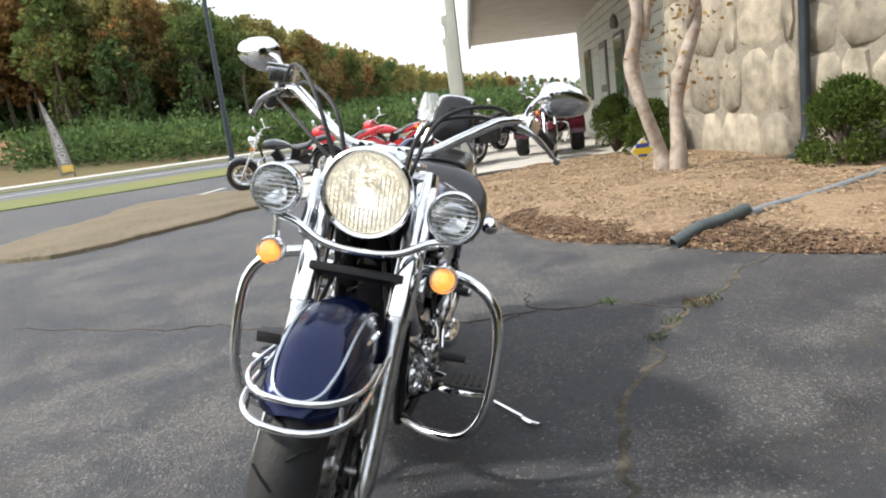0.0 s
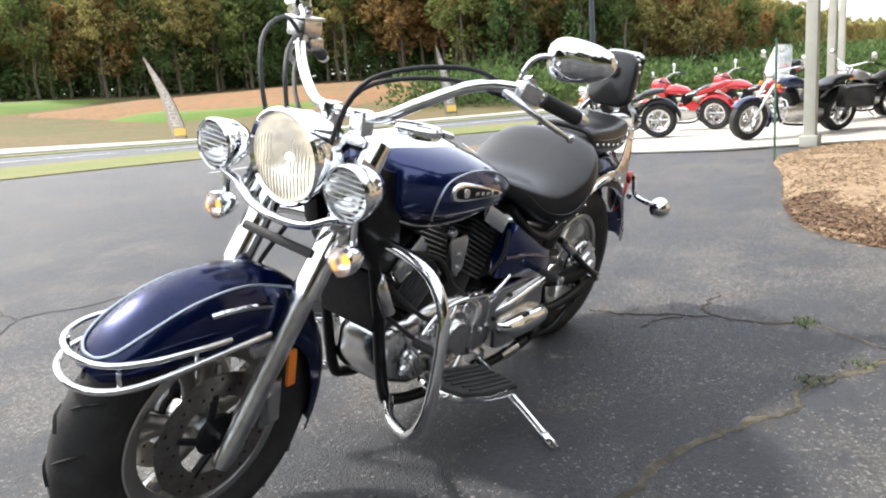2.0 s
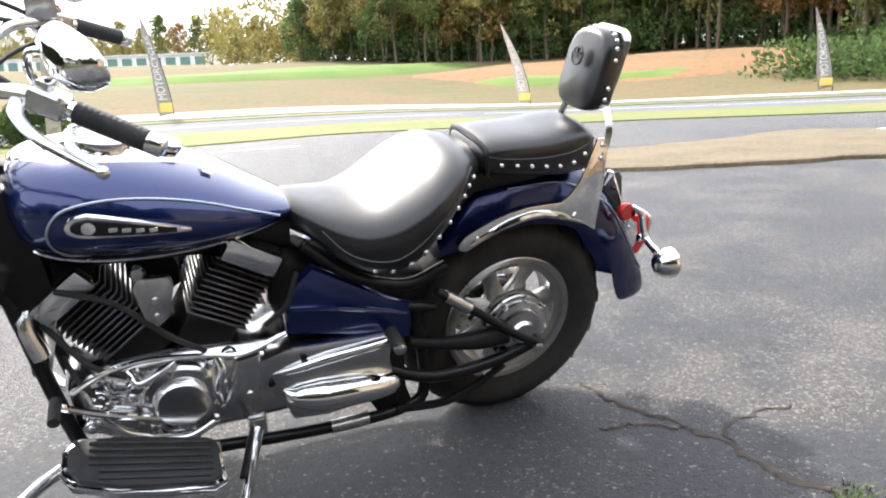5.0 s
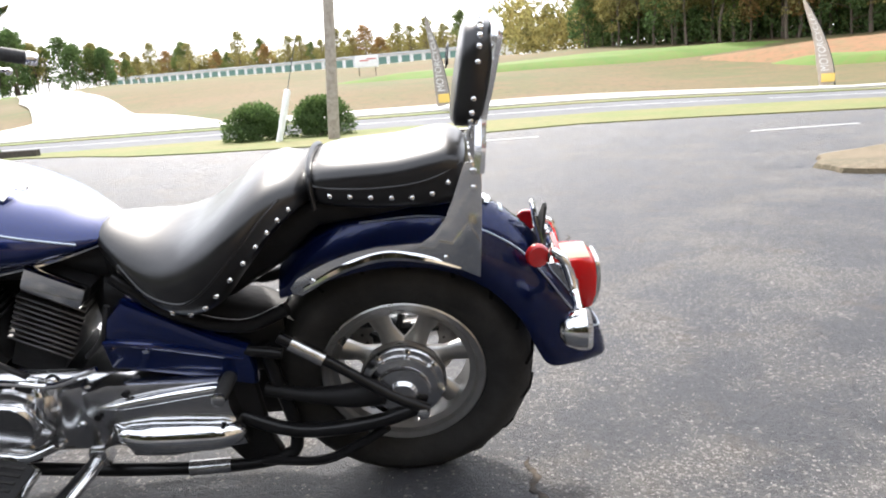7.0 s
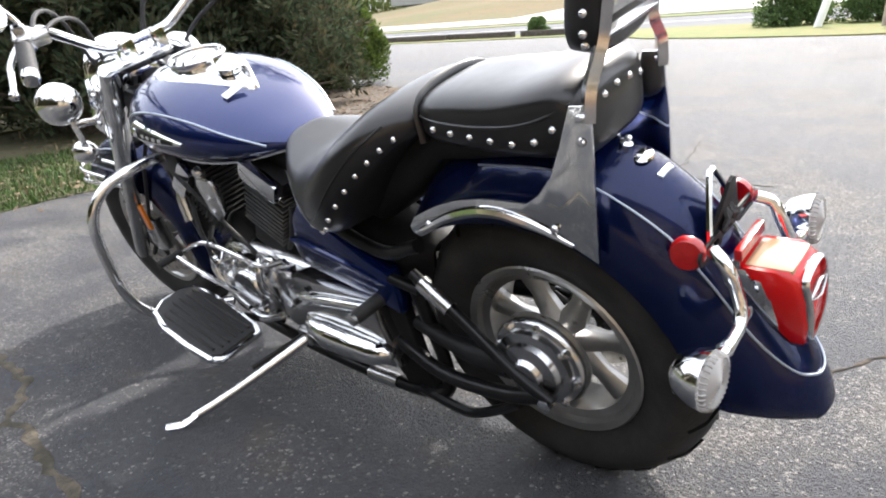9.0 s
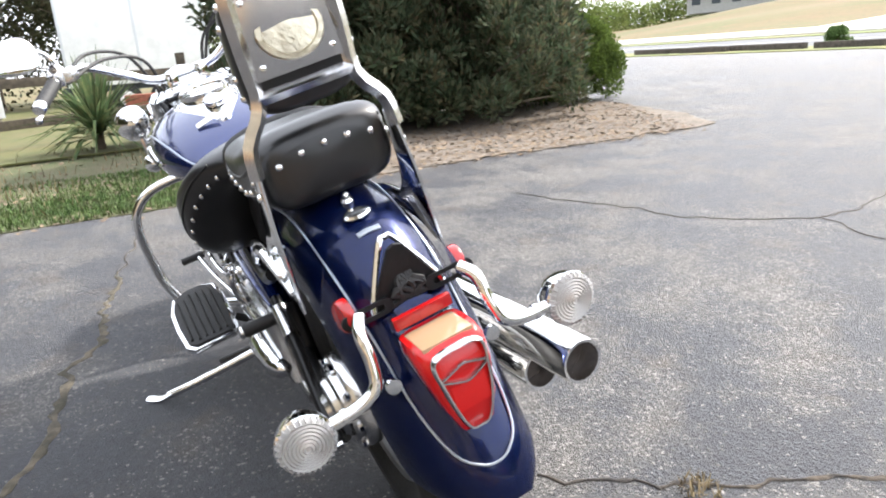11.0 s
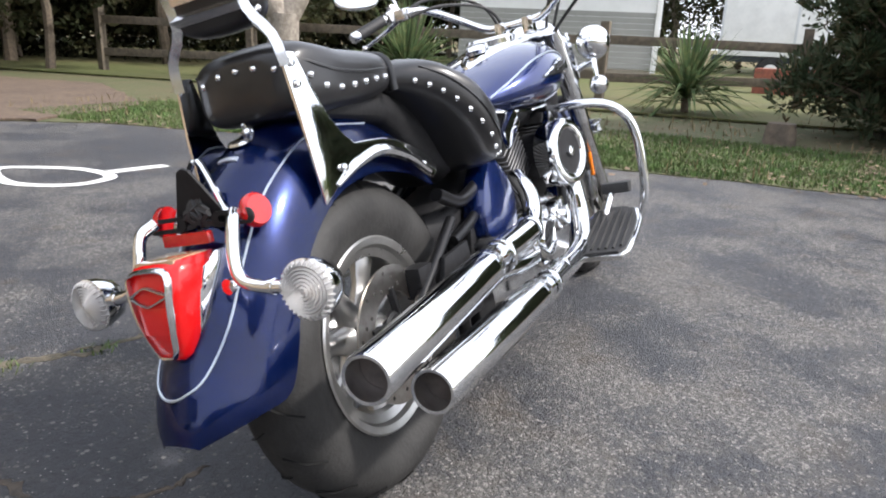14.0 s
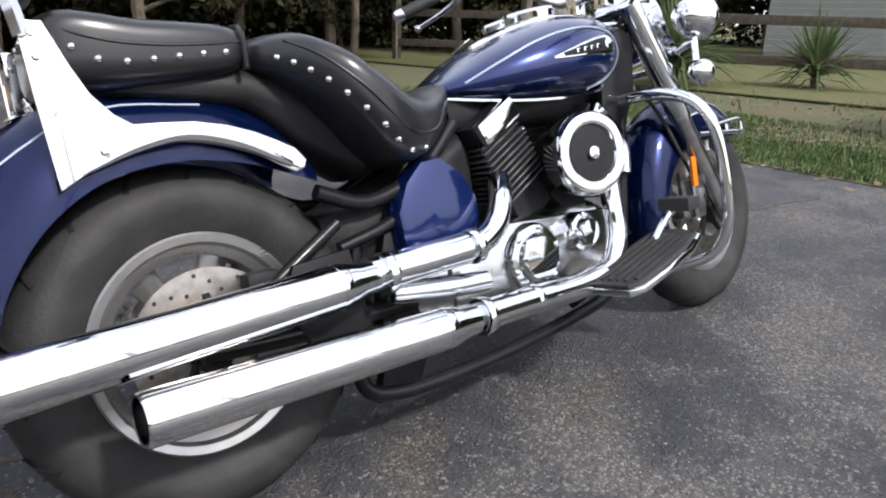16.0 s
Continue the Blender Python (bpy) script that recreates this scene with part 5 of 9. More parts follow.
# fork
fd = Vector((-0.531, 0, 0.847))
for s in (1, -1):
    base = Vector((1.717, 0.117 * s, 0.275))
    bm = lathe([(0.001, -0.012), (0.018, -0.01), (0.024, 0.01), (0.026, 0.05), (0.027, 0.38), (0.0285, 0.385), (0.0285, 0.40), (0.001, 0.402)], 20, m=aim(base, fd))
    bm = block((1.58, 0.1 * s - 0.012 * s, 0.50), (1.64, 0.117 * s, 0.53), 0.006, bm)
    fp("fork_slider", bm, M_alu, "cast aluminium fork slider")
    fp("fork_cover", lathe([(0.001, 0.40), (0.033, 0.40), (0.034, 0.42), (0.034, 0.74), (0.030, 0.78), (0.001, 0.782)], 20, m=aim(base, fd)), M_chrome, "chrome fork cover")
    fp("axle_nut", lathe([(0.001, 0.0), (0.014, 0.0), (0.014, 0.016), (0.001, 0.018)], 6, m=aim((1.697, 0.118 * s, 0.315), (0, s, 0))), M_chrome)
    bm = block((1.547, 0.088 * s - 0.022, 0.30), (1.612, 0.088 * s + 0.022, 0.42), 0.014)
    block((1.582, 0.088 * s - 0.03, 0.33), (1.597, 0.088 * s + 0.03, 0.39), 0.004, bm)
    fp("brake_caliper", bm, M_alu, "aluminium front brake caliper")
    fp("fork_reflector", block((1.525, 0.123 * s - 0.004, 0.40), (1.55, 0.123 * s + 0.006, 0.49), 0.004), M_amber, "amber side reflector")
    fp("brake_hose", tube([(1.59, 0.09 * s, 0.42), (1.50, 0.10 * s, 0.52), (1.46, 0.08 * s, 0.62), (1.40, 0.05 * s, 0.72)], 0.006, 8), M_rubber)
for z, x in ((0.70, 1.475), (0.93, 1.33)):
    fp("fork_clamp", block((x - 0.03, -0.115, z - 0.011), (x + 0.02, 0.115, z + 0.011), 0.009, m=Matrix.Translation((x, 0, z)) @ Matrix.Rotation(radians(-32), 4, "Y") @ Matrix.Translation((-x, 0, -z))), M_polished if z > 0.8 else M_satin)
for s in (1, -1):
    m = Matrix.Translation((1.41, 0.145 * s, 0.835)) @ Matrix.Rotation(radians(-32), 4, "Y")
    bm = block((-0.032, -0.008, -0.085), (0.032, 0.008, 0.085), 0.006, m=m)
    for dz in (-0.05, 0.05):
        lathe([(0.001, 0.0), (0.009, 0.0), (0.008, 0.006), (0.001, 0.007)], 10, bm, m @ Matrix.Translation((0, 0.008 * s, dz)) @ Matrix.Rotation(radians(-90 * s), 4, "X"))
    fp("headlamp_bracket", bm, M_chrome, "aluminium lamp bracket with bolts")

# headlamp, spot lamps and front signals
def lamp(name, c, r, depth, aimv, lit, label, lens_m=None, ribs=0):
    m = aim(c, aimv)
    body = fp(name, lathe([(0.001, -depth), (r * 0.25, -depth * 0.98), (r * 0.62, -depth * 0.8), (r * 0.9, -depth * 0.42), (r * 1.0, -depth * 0.1), (r * 1.03, 0.0), (r * 1.03, 0.012), (r * 0.97, 0.018),
                                  (r * 0.90, 0.012), (r * 0.89, 0.0), (r * 0.6, -depth * 0.30), (0.001, -depth * 0.45)], 40, m=m), M_chrome, label)
    inner = lathe([(r * 0.885, 0.002), (r * 0.75, -depth * 0.12), (r * 0.5, -depth * 0.25), (r * 0.16, -depth * 0.36), (0.001, -depth * 0.38)], 32, m=m)
    bmesh.ops.delete(inner, geom=[f for f in inner.faces if len(f.verts) == 3 and f.calc_center_median().dot(m.col[2].xyz) > Vector(m.translation).dot(m.col[2].xyz) - 0.002], context="FACES")
    inner.transform(STEER)
    part("reflector", inner, M_beam if lit else M_mirrorref, body)
    g = lathe([(r * 0.905, 0.004), (r * 0.8, 0.016), (r * 0.5, 0.026), (0.001, 0.03), ], 32, m=m)
    bmesh.ops.delete(g, geom=[f for f in g.faces if len(f.verts) == 3 and f.calc_area() > 0 and abs((m.inverted() @ f.calc_center_median()).z - 0.004) < 0.001], context="FACES")
    g.transform(STEER)
    o = part("lens", g, lens_m or M_lens, body)
    o.visible_shadow = False
    if ribs:
        bm = bmesh.new()
        for i in range(ribs):
            x = -0.75 + 1.5 * i / (ribs - 1)
            h = math.sqrt(max(0, 0.72 - x * x)) * r
            if h > 0.01:
                tube([m @ Vector((-h, x * r, 0.012)), m @ Vector((h, x * r, 0.012))], 0.0014, 5, smooth=False, bm=bm)
        bm.transform(STEER)
        tagged(part("lens_ribs", bm, M_ribglass, body), kind="stuff")
    return body


M_lens = mat("lamp_glass", (0.92, 0.94, 0.95), 0.06, trans=0.95, ior=1.2, bump=0.12, bscale=90)
M_ribglass = mat("lamp_glass_ribs", (0.62, 0.64, 0.65), 0.15, var=0.2, scale=30)
M_flute = mat("lamp_glass_flutes", (0.66, 0.61, 0.52), 0.15, var=0.3, scale=40)
M_clearamber = mat("clear_signal_lens", (0.96, 0.90, 0.84), 0.08, trans=0.85, ior=1.25, bump=0.3, bscale=320)
lamp("headlamp", (1.47, 0.0, 0.896), 0.108, 0.16, (1, 0, -0.05), True, "large round chrome headlamp, lit", ribs=0)
for s in (1, -1):
    b = lamp("spot_lamp", (1.49, 0.210 * s, 0.877), 0.060, 0.085, (1, 0.02 * s, -0.04), False, "round chrome spot lamp, unlit", ribs=9)
    b = lamp("front_signal", (1.486, 0.209 * s, 0.727), 0.033, 0.05, (1, 0.02 * s, -0.03), False, "round clear turn signal with a lit amber bulb", M_clearamber)
    bl = ball(0.0095, 12, 8, Matrix.Translation((1.482, 0.209 * s, 0.727)))
    bl.transform(STEER)
    part("bulb", bl, M_amberlit, b)
    fp("lamp_stem", tube([(1.468, 0.209 * s, 0.822), (1.466, 0.209 * s, 0.758)], 0.009, 8, smooth=False), M_chrome)
fp("lamp_bar", tube(mirror_pts([(1.472, 0.21, 0.812), (1.475, 0.16, 0.80), (1.485, 0.10, 0.77), (1.49, 0.05, 0.76), (1.492, 0, 0.758)]), 0.0105, 10, 5), M_chrome, "chrome lamp bar below the headlamp")

# handlebar and controls
bar = [(1.295, 0.05, 0.985), (1.29, 0.11, 0.995), (1.255, 0.19, 1.045), (1.19, 0.275, 1.095), (1.11, 0.335, 1.098), (1.06, 0.372, 1.082), (0.955, 0.428, 1.038)]
fp("handlebar", tube([(1.297, -0.0001, 0.983)][:0] + [(x, y, z) for x, y, z in bar[::-1]] + [(x, -y, z) for x, y, z in bar], 0.0135, 12, 5), M_chrome, "wide pulled-back chrome handlebar")
for s in (1, -1):
    fp("bar_riser", block((1.27, 0.05 * s - 0.02, 0.94), (1.315, 0.05 * s + 0.02, 1.0), 0.01), M_chrome)
    a, b = Vector((1.055, 0.376 * s, 1.08)), Vector((0.958, 0.427 * s, 1.04))
    g = bmesh.new()
    d = (b - a)
    prof = [(0.001, 0)]
    for i in range(12):
        z = d.length * i / 12
        prof += [(0.0185, z + 0.001), (0.0185, z + d.length / 12 - 0.003), (0.0179, z + d.length / 12 - 0.001)]
    prof += [(0.001, d.length)]
    grip = fp("grip", lathe(prof, 20, m=aim(a, d)), M_rubber, "black rubber hand grip")
    cap = lathe([(0.001, 0), (0.018, 0.0), (0.018, 0.022), (0.014, 0.027), (0.001, 0.028)], 18, m=aim(b, d))
    cap.transform(STEER)
    part("bar_end", cap, M_chrome, grip)
    m = aim((1.09, 0.356 * s, 1.092), d)
    bm = block((-0.02, -0.02, -0.032), (0.02, 0.022, 0.03), 0.013, m=m, seg=3)
    block((-0.012, 0.02, -0.02), (0.012, 0.034, 0.0), 0.004, bm, m)
    sw = fp("switch_housing", bm, M_alu, "aluminium switch housing")
    bm = block((-0.006, 0.033, -0.012), (0.006, 0.038, -0.004), 0.002, m=m)
    bm.transform(STEER)
    part("button", bm, M_red if s < 0 else M_black, sw)
    lever = [(1.135, 0.325 * s, 1.09), (1.138, 0.36 * s, 1.078), (1.115, 0.40 * s, 1.052), (1.072, 0.428 * s, 1.026), (1.03, 0.453 * s, 1.004)]
    bm = tube(lever, [0.014, 0.012, 0.010, 0.009, 0.008], 10, 5, flat=0.7)
    ball(0.011, 12, 8, Matrix.Translation(lever[-1]), bm)
    fp("lever", bm, M_polished, "polished hand lever with a ball end")
    bm = block((1.075, 0.325 * s - 0.022, 1.07), (1.125, 0.325 * s + 0.022, 1.105), 0.01)
    fp("lever_clamp", bm, M_polished)
    # mirrors
    st = [(1.10, 0.335 * s, 1.10), (1.11, 0.35 * s, 1.145), (1.10, 0.375 * s, 1.175), (1.06, 0.42 * s, 1.18)]
    fp("mirror_stem", tube(st, 0.0065, 8, 5), M_chrome)
    mm = Matrix.Translation((1.035, 0.445 * s, 1.178)) @ Matrix.Rotation(radians(24 * s), 4, "Z") @ Matrix.Rotation(radians(14), 4, "Y") @ Matrix.Scale(0.88, 4)
    rings = []
    for k, x in ((0.35, 0.045), (0.75, 0.036), (0.95, 0.018), (1.0, 0.0), (0.97, -0.005)):
        ring = []
        for i in range(32):
            a = 2 * math.pi * i / 32
            y, z = math.cos(a), math.sin(a)
            y = 0.088 * math.copysign(abs(y) ** 0.75, y)
            z = (0.052 if z > 0 else 0.055) * math.copysign(abs(z) ** 0.8, z) * (1 - 0.25 * (y / 0.088) * s)
            ring.append(mm @ Vector((x, y * k, z * k)))
        rings.append(ring)
    mir = fp("mirror", loft(rings), M_chrome, "teardrop chrome rear-view mirror")
    bm = loft([[mm @ (mm.inverted() @ p) for p in rings[-1]], [mm @ Vector((-0.008, (mm.inverted() @ p).y * 0.9, (mm.inverted() @ p).z * 0.9)) for p in rings[-1]]])
    bm.transform(STEER)
    part("mirror_glass", bm, M_mirror, mir)
# brake fluid reservoir on the right bar
bm = block((1.085, -0.375, 1.105), (1.15, -0.305, 1.15), 0.008)
block((1.08, -0.38, 1.148), (1.155, -0.30, 1.158), 0.004, bm)
fp("fluid_reservoir", bm, M_polished, "square brake fluid reservoir")
# cables
cables = [[(1.10, 0.34, 1.07), (1.22, 0.22, 1.10), (1.36, 0.10, 1.06), (1.40, 0.07, 0.92), (1.36, 0.06, 0.75)],
          [(1.09, 0.35, 1.075), (1.20, 0.26, 1.13), (1.38, 0.14, 1.09), (1.43, 0.09, 0.95), (1.40, 0.07, 0.80)],
          [(1.10, -0.34, 1.08), (1.24, -0.24, 1.12), (1.38, -0.12, 1.07), (1.40, -0.07, 0.92), (1.36, -0.05, 0.75)],
          [(1.10, -0.35, 1.085), (1.24, -0.28, 1.16), (1.40, -0.18, 1.12), (1.45, -0.10, 0.98), (1.40, -0.06, 0.82)],
          [(1.06, -0.37, 1.06), (1.18, -0.30, 1.04), (1.28, -0.18, 0.97), (1.30, -0.08, 0.88)]]
for c in cables:
    fp("cable", tube(c, 0.0055, 8, 6), M_rubber, "black control cable")

# tank
TANK = [(1.222, 0.862, 0.775, 0.075), (1.205, 0.892, 0.74, 0.133), (1.165, 0.908, 0.712, 0.176), (1.09, 0.913, 0.698, 0.205), (1.0, 0.905, 0.692, 0.214), (0.90, 0.876, 0.692, 0.205),
        (0.80, 0.834, 0.698, 0.174), (0.72, 0.79, 0.708, 0.128), (0.66, 0.758, 0.718, 0.08), (0.635, 0.742, 0.724, 0.043)]
tst = stations(TANK, 5)
rings = []
for x, t, b, w in tst:
    zc = b + (t - b) * 0.46
    rings.append(super_ring((x, 0, zc), w, t - zc, zc - b, 40, 2.35))
tank = bp("fuel_tank", loft(rings), M_blue, "deep blue metallic teardrop fuel tank", flat_angle=60)
bm = tube([(1.20, 0.0, 0.705)] + [(x, w * 0.62, b + 0.003) for x, t, b, w in tst[4:-2:4]] , 0.005, 6, 3)
bm2 = tube([(1.20, 0.0, 0.705)] + [(x, -w * 0.62, b + 0.003) for x, t, b, w in tst[4:-2:4]], 0.005, 6, 3, bm=bm)
part("tank_seam", bm2, M_chrome, tank)


def tank_y(x, z):
    xs_ = [r[0] for r in tst][::-1]
    t, b, w = (np.interp(x, xs_, [r[i] for r in tst][::-1]) for i in (1, 2, 3))
    zc = b + (t - b) * 0.46
    h = (z - zc) / ((t - zc) if z > zc else (zc - b))
    return w * max(0.0, 1 - abs(h) ** 2.35) ** (1 / 2.35)


for s in (1, -1):
    pts = [(1.08, 0.712), (1.125, 0.735), (1.145, 0.785), (1.115, 0.835), (1.04, 0.852), (0.95, 0.845), (0.86, 0.822), (0.77, 0.785), (0.69, 0.745)]
    part("pinstripe", tube([(x, s * (tank_y(x, z) + 0.0015), z) for x, z in pts], 0.003, 6, 5), M_stripe, tank)
    pts = [(1.110, 0.806, 0.004), (1.107, 0.8065, 0.011), (1.10, 0.807, 0.018), (1.087, 0.808, 0.0235), (1.069, 0.808, 0.0255), (1.037, 0.805, 0.0225), (0.981, 0.797, 0.017), (0.926, 0.787, 0.010), (0.884, 0.779, 0.003)]
    rings = []
    for x, z, h in pts:
        rings.append([Vector((x, s * (tank_y(x, z + h * q) + o), z + h * q)) for q, o in ((-1, 0.0), (-0.86, 0.006), (0, 0.0075), (0.86, 0.006), (1, 0.0), (0, -0.004))])
    bd = part("tank_badge", loft(rings), M_chrome, tank, "chrome teardrop tank badge")
    rings = []
    for x, z, h in [(1.10, 0.807, 0.006), (1.091, 0.8075, 0.0135), (1.069, 0.808, 0.018), (1.037, 0.805, 0.0165), (1.004, 0.80, 0.014), (0.972, 0.795, 0.011), (0.912, 0.785, 0.005)]:
        rings.append([Vector((x, s * (tank_y(x, z + h * q) + o), z + h * q)) for q, o in ((-1, 0.005), (-0.8, 0.0085), (0.8, 0.0085), (1, 0.005))])
    part("badge_field", loft(rings), M_satin, bd)
    part("badge_emblem", lathe([(0.001, 0.0), (0.0125, 0.0), (0.0125, 0.004), (0.001, 0.005)], 20, m=aim((1.069, s * (tank_y(1.069, 0.808) + 0.008), 0.808), (0, s, 0.1))), M_chrome, bd)
    for i in range(4):
        x = 1.027 - i * 0.024
        part("badge_stroke", block((x - 0.008, -0.0015, -0.005), (x + 0.008, 0.0015, 0.005), 0.001, m=Matrix.Translation((0, s * (tank_y(x, 0.80) + 0.009), 0.802 - i * 0.0032))), M_chrome, bd)
# chrome dash with the round instrument, and the filler cap
rings = []
for x, w in stations([(1.21, 0.03), (1.18, 0.07), (1.11, 0.103), (1.03, 0.11), (0.95, 0.094), (0.88, 0.06), (0.815, 0.014)], 4):
    top = np.interp(x, [r[0] for r in tst][::-1], [r[1] for r in tst][::-1])
    rings.append(super_ring((x, 0, top - 0.02), w, 0.028, 0.02, 36, 2.2))
dash = part("dash", loft(rings), M_chrome, tank, "chrome tank console", flat_angle=60)
dm = Matrix.Translation((1.03, 0, 0.923)) @ Matrix.Rotation(radians(-6), 4, "Y")
inst = part("instrument", lathe([(0.074, -0.012), (0.076, 0.004), (0.070, 0.012), (0.063, 0.010), (0.062, 0.004), (0.001, 0.0035)], 40, m=dm @ Matrix.Diagonal((0.95, 1, 1, 1))), M_chrome, tank, "round speedometer in a chrome bezel")
# face coloured pale to paint in the reflection on its glass
part("instrument_face", lathe([(0.061, 0.0045), (0.001, 0.005)], 36, m=dm), M_label_glare, inst, "instrument face, painted pale as glass glare")
bm = bmesh.new()
for i in range(21):
    a = radians(215 - i * 12.5)
    tube([dm @ Vector((0.050 * math.sin(a), 0.050 * math.cos(a), 0.006)), dm @ Vector((0.057 * math.sin(a), 0.057 * math.cos(a), 0.006))], 0.0009, 4, smooth=False, bm=bm)
tube([dm @ Vector((0, 0, 0.0075)), dm @ Vector((-0.03, 0.035, 0.0075))], 0.0013, 4, smooth=False, bm=bm)
tagged(part("instrument_marks", bm, M_black, inst), kind="stuff")
part("filler_cap", lathe([(0.03, -0.006), (0.032, 0.008), (0.026, 0.014), (0.001, 0.016)], 24, m=Matrix.Translation((0.905, 0, 0.893)) @ Matrix.Rotation(radians(-16), 4, "Y")), M_chrome, tank)
part("warning_label", block((-0.011, -0.032, 0), (0.011, 0.032, 0.002), 0.0005, m=Matrix.Translation((0.83, 0.05, 0.857)) @ Matrix.Rotation(radians(-25), 4, "Y") @ Matrix.Rotation(radians(-16), 4, "X")), M_label_glare, tank, "small white warning label")


# seats
def half_section(w, t, b, cap, e, h):
    """Half width of a seat's cross-section at height h: round on top, upright towards the hem."""
    zc = t - min(cap, (t - b) * 0.5)
    q = min(1, abs((h - zc) / ((t - zc) if h > zc else (zc - b))))
    k = e if h > zc else e + 1.6
    return w * max(0.0, 1 - q ** k) ** (1 / k)


def seat_rings(rows, n=4, e=2.4, k=40, cap=0.075):
    out = []
    for x, t, b, w in stations(rows, n):
        zc = t - min(cap, (t - b) * 0.5)
        ring = []
        for i in range(k):
            a = 2 * math.pi * i / k
            ca, sa = math.cos(a), math.sin(a)
            p = 2 / (e if sa > 0 else e + 1.6)
            ring.append(Vector((x, w * math.copysign(abs(ca) ** p, ca), zc + ((t - zc) if sa > 0 else (zc - b)) * math.copysign(abs(sa) ** p, sa))))
        out.append(ring)
    return out


RIDER = [(0.678, 0.748, 0.715, 0.035), (0.66, 0.760, 0.70, 0.075), (0.60, 0.750, 0.652, 0.135), (0.53, 0.742, 0.60, 0.182), (0.46, 0.755, 0.582, 0.214), (0.39, 0.795, 0.605, 0.232), (0.33, 0.836, 0.672, 0.226),
         (0.28, 0.860, 0.728, 0.196), (0.24, 0.861, 0.764, 0.158), (0.205, 0.852, 0.785, 0.12), (0.175, 0.83, 0.80, 0.08)]
PILL = [(0.195, 0.848, 0.815, 0.062), (0.184, 0.864, 0.80, 0.097), (0.15, 0.877, 0.785, 0.117), (0.08, 0.882, 0.774, 0.125), (0.0, 0.885, 0.768, 0.127), (-0.06, 0.894, 0.764, 0.126), (-0.105, 0.899, 0.766, 0.120),
        (-0.132, 0.892, 0.767, 0.112), (-0.146, 0.884, 0.772, 0.098), (-0.155, 0.870, 0.785, 0.072)]
rider_rings, pill_rings = seat_rings(RIDER), seat_rings(PILL, e=3.0, cap=0.042)
# the hollow in which the rider sits
for r in rider_rings:
    for p in r:
        if p.z > 0.7:
            p.z -= 0.006 * math.exp(-((p.x - 0.47) / 0.14) ** 2) * math.exp(-(p.y / 0.12) ** 2)
rs = bp("rider_seat", loft(rider_rings), M_leather, "broad studded black leather rider seat", flat_angle=70)
ps = bp("passenger_seat", loft(pill_rings), M_leather, "black leather passenger seat with studs", flat_angle=70)


def seat_y(rows, x, z):
    e_, cap = (2.4, 0.075) if rows is RIDER else (3.0, 0.042)
    st_ = stations(rows, 4)
    xs_ = [r[0] for r in st_][::-1]
    t, b, w = (np.interp(x, xs_, [r[i] for r in st_][::-1]) for i in (1, 2, 3))
    return half_section(w, t, b, cap, e_, z)


stud_bm = lathe([(0.0062, -0.002), (0.0062, 0.001), (0.0045, 0.0035), (0.001, 0.0048)], 12)
stud_me = bpy.data.meshes.new("stud")
for f in stud_bm.faces:
    f.smooth = True
stud_bm.to_mesh(stud_me)
stud_bm.free()
stud_me.materials.append(M_chrome)


def stud(parent, p, d):
    o = new("stud", stud_me)
    o.parent = parent
    o.matrix_local = aim(p, d)


for s in (1, -1):
    for (x, z) in ((0.488, 0.612), (0.447, 0.610), (0.407, 0.632), (0.376, 0.662), (0.343, 0.695), (0.313, 0.725), (0.287, 0.752), (0.264, 0.773), (0.243, 0.790), (0.222, 0.803)):
        stud(rs, (x, s * (seat_y(RIDER, x, z) + 0.001), z), (0, s, -0.15))
    for (x, z) in ((0.136, 0.818), (0.094, 0.815), (0.052, 0.811), (0.010, 0.807), (-0.032, 0.804), (-0.074, 0.809), (-0.108, 0.829)):
        stud(ps, (x, s * (seat_y(PILL, x, z) + 0.001), z), (-0.2 if x < -0.1 else 0, s, -0.1))
    part("piping", tube([(x, s * (seat_y(RIDER, x, z) + 0.0005), z) for x, z in ((0.60, 0.705), (0.54, 0.652), (0.46, 0.642), (0.40, 0.676), (0.34, 0.735), (0.28, 0.795), (0.235, 0.832))], 0.003, 6, 4), M_leather, rs)
    part("piping", tube([(x, s * (seat_y(PILL, x, z) + 0.0005), z) for x, z in ((0.17, 0.838), (0.12, 0.833), (0.04, 0.830), (-0.04, 0.835), (-0.095, 0.848), (-0.138, 0.866))], 0.003, 6, 4), M_leather, ps)
for i in range(5):
    y = -0.081 + 0.0405 * i
    z = 0.858 - 1.8 * y * y
    x = min((q for q in (-0.10 - 0.0005 * k for k in range(112)) if seat_y(PILL, q, z) >= abs(y)), default=-0.15)
    stud(ps, (x - 0.0005, y, z), (-1, 9 * y, -0.1))
bp("seat_strap", tube([(0.172, -0.112, 0.79), (0.176, -0.103, 0.85), (0.182, -0.055, 0.868), (0.184, 0, 0.871), (0.182, 0.055, 0.868), (0.176, 0.103, 0.85), (0.172, 0.112, 0.79)], 0.012, 8, 4, flat=0.5), M_leather)
bp("seat_bolt", lathe([(0.011, -0.008), (0.011, 0.004), (0.006, 0.008), (0.005, 0.016), (0.001, 0.018)], 14, m=aim((-0.158, 0, 0.756), (-0.45, 0, 0.87))), M_chrome)

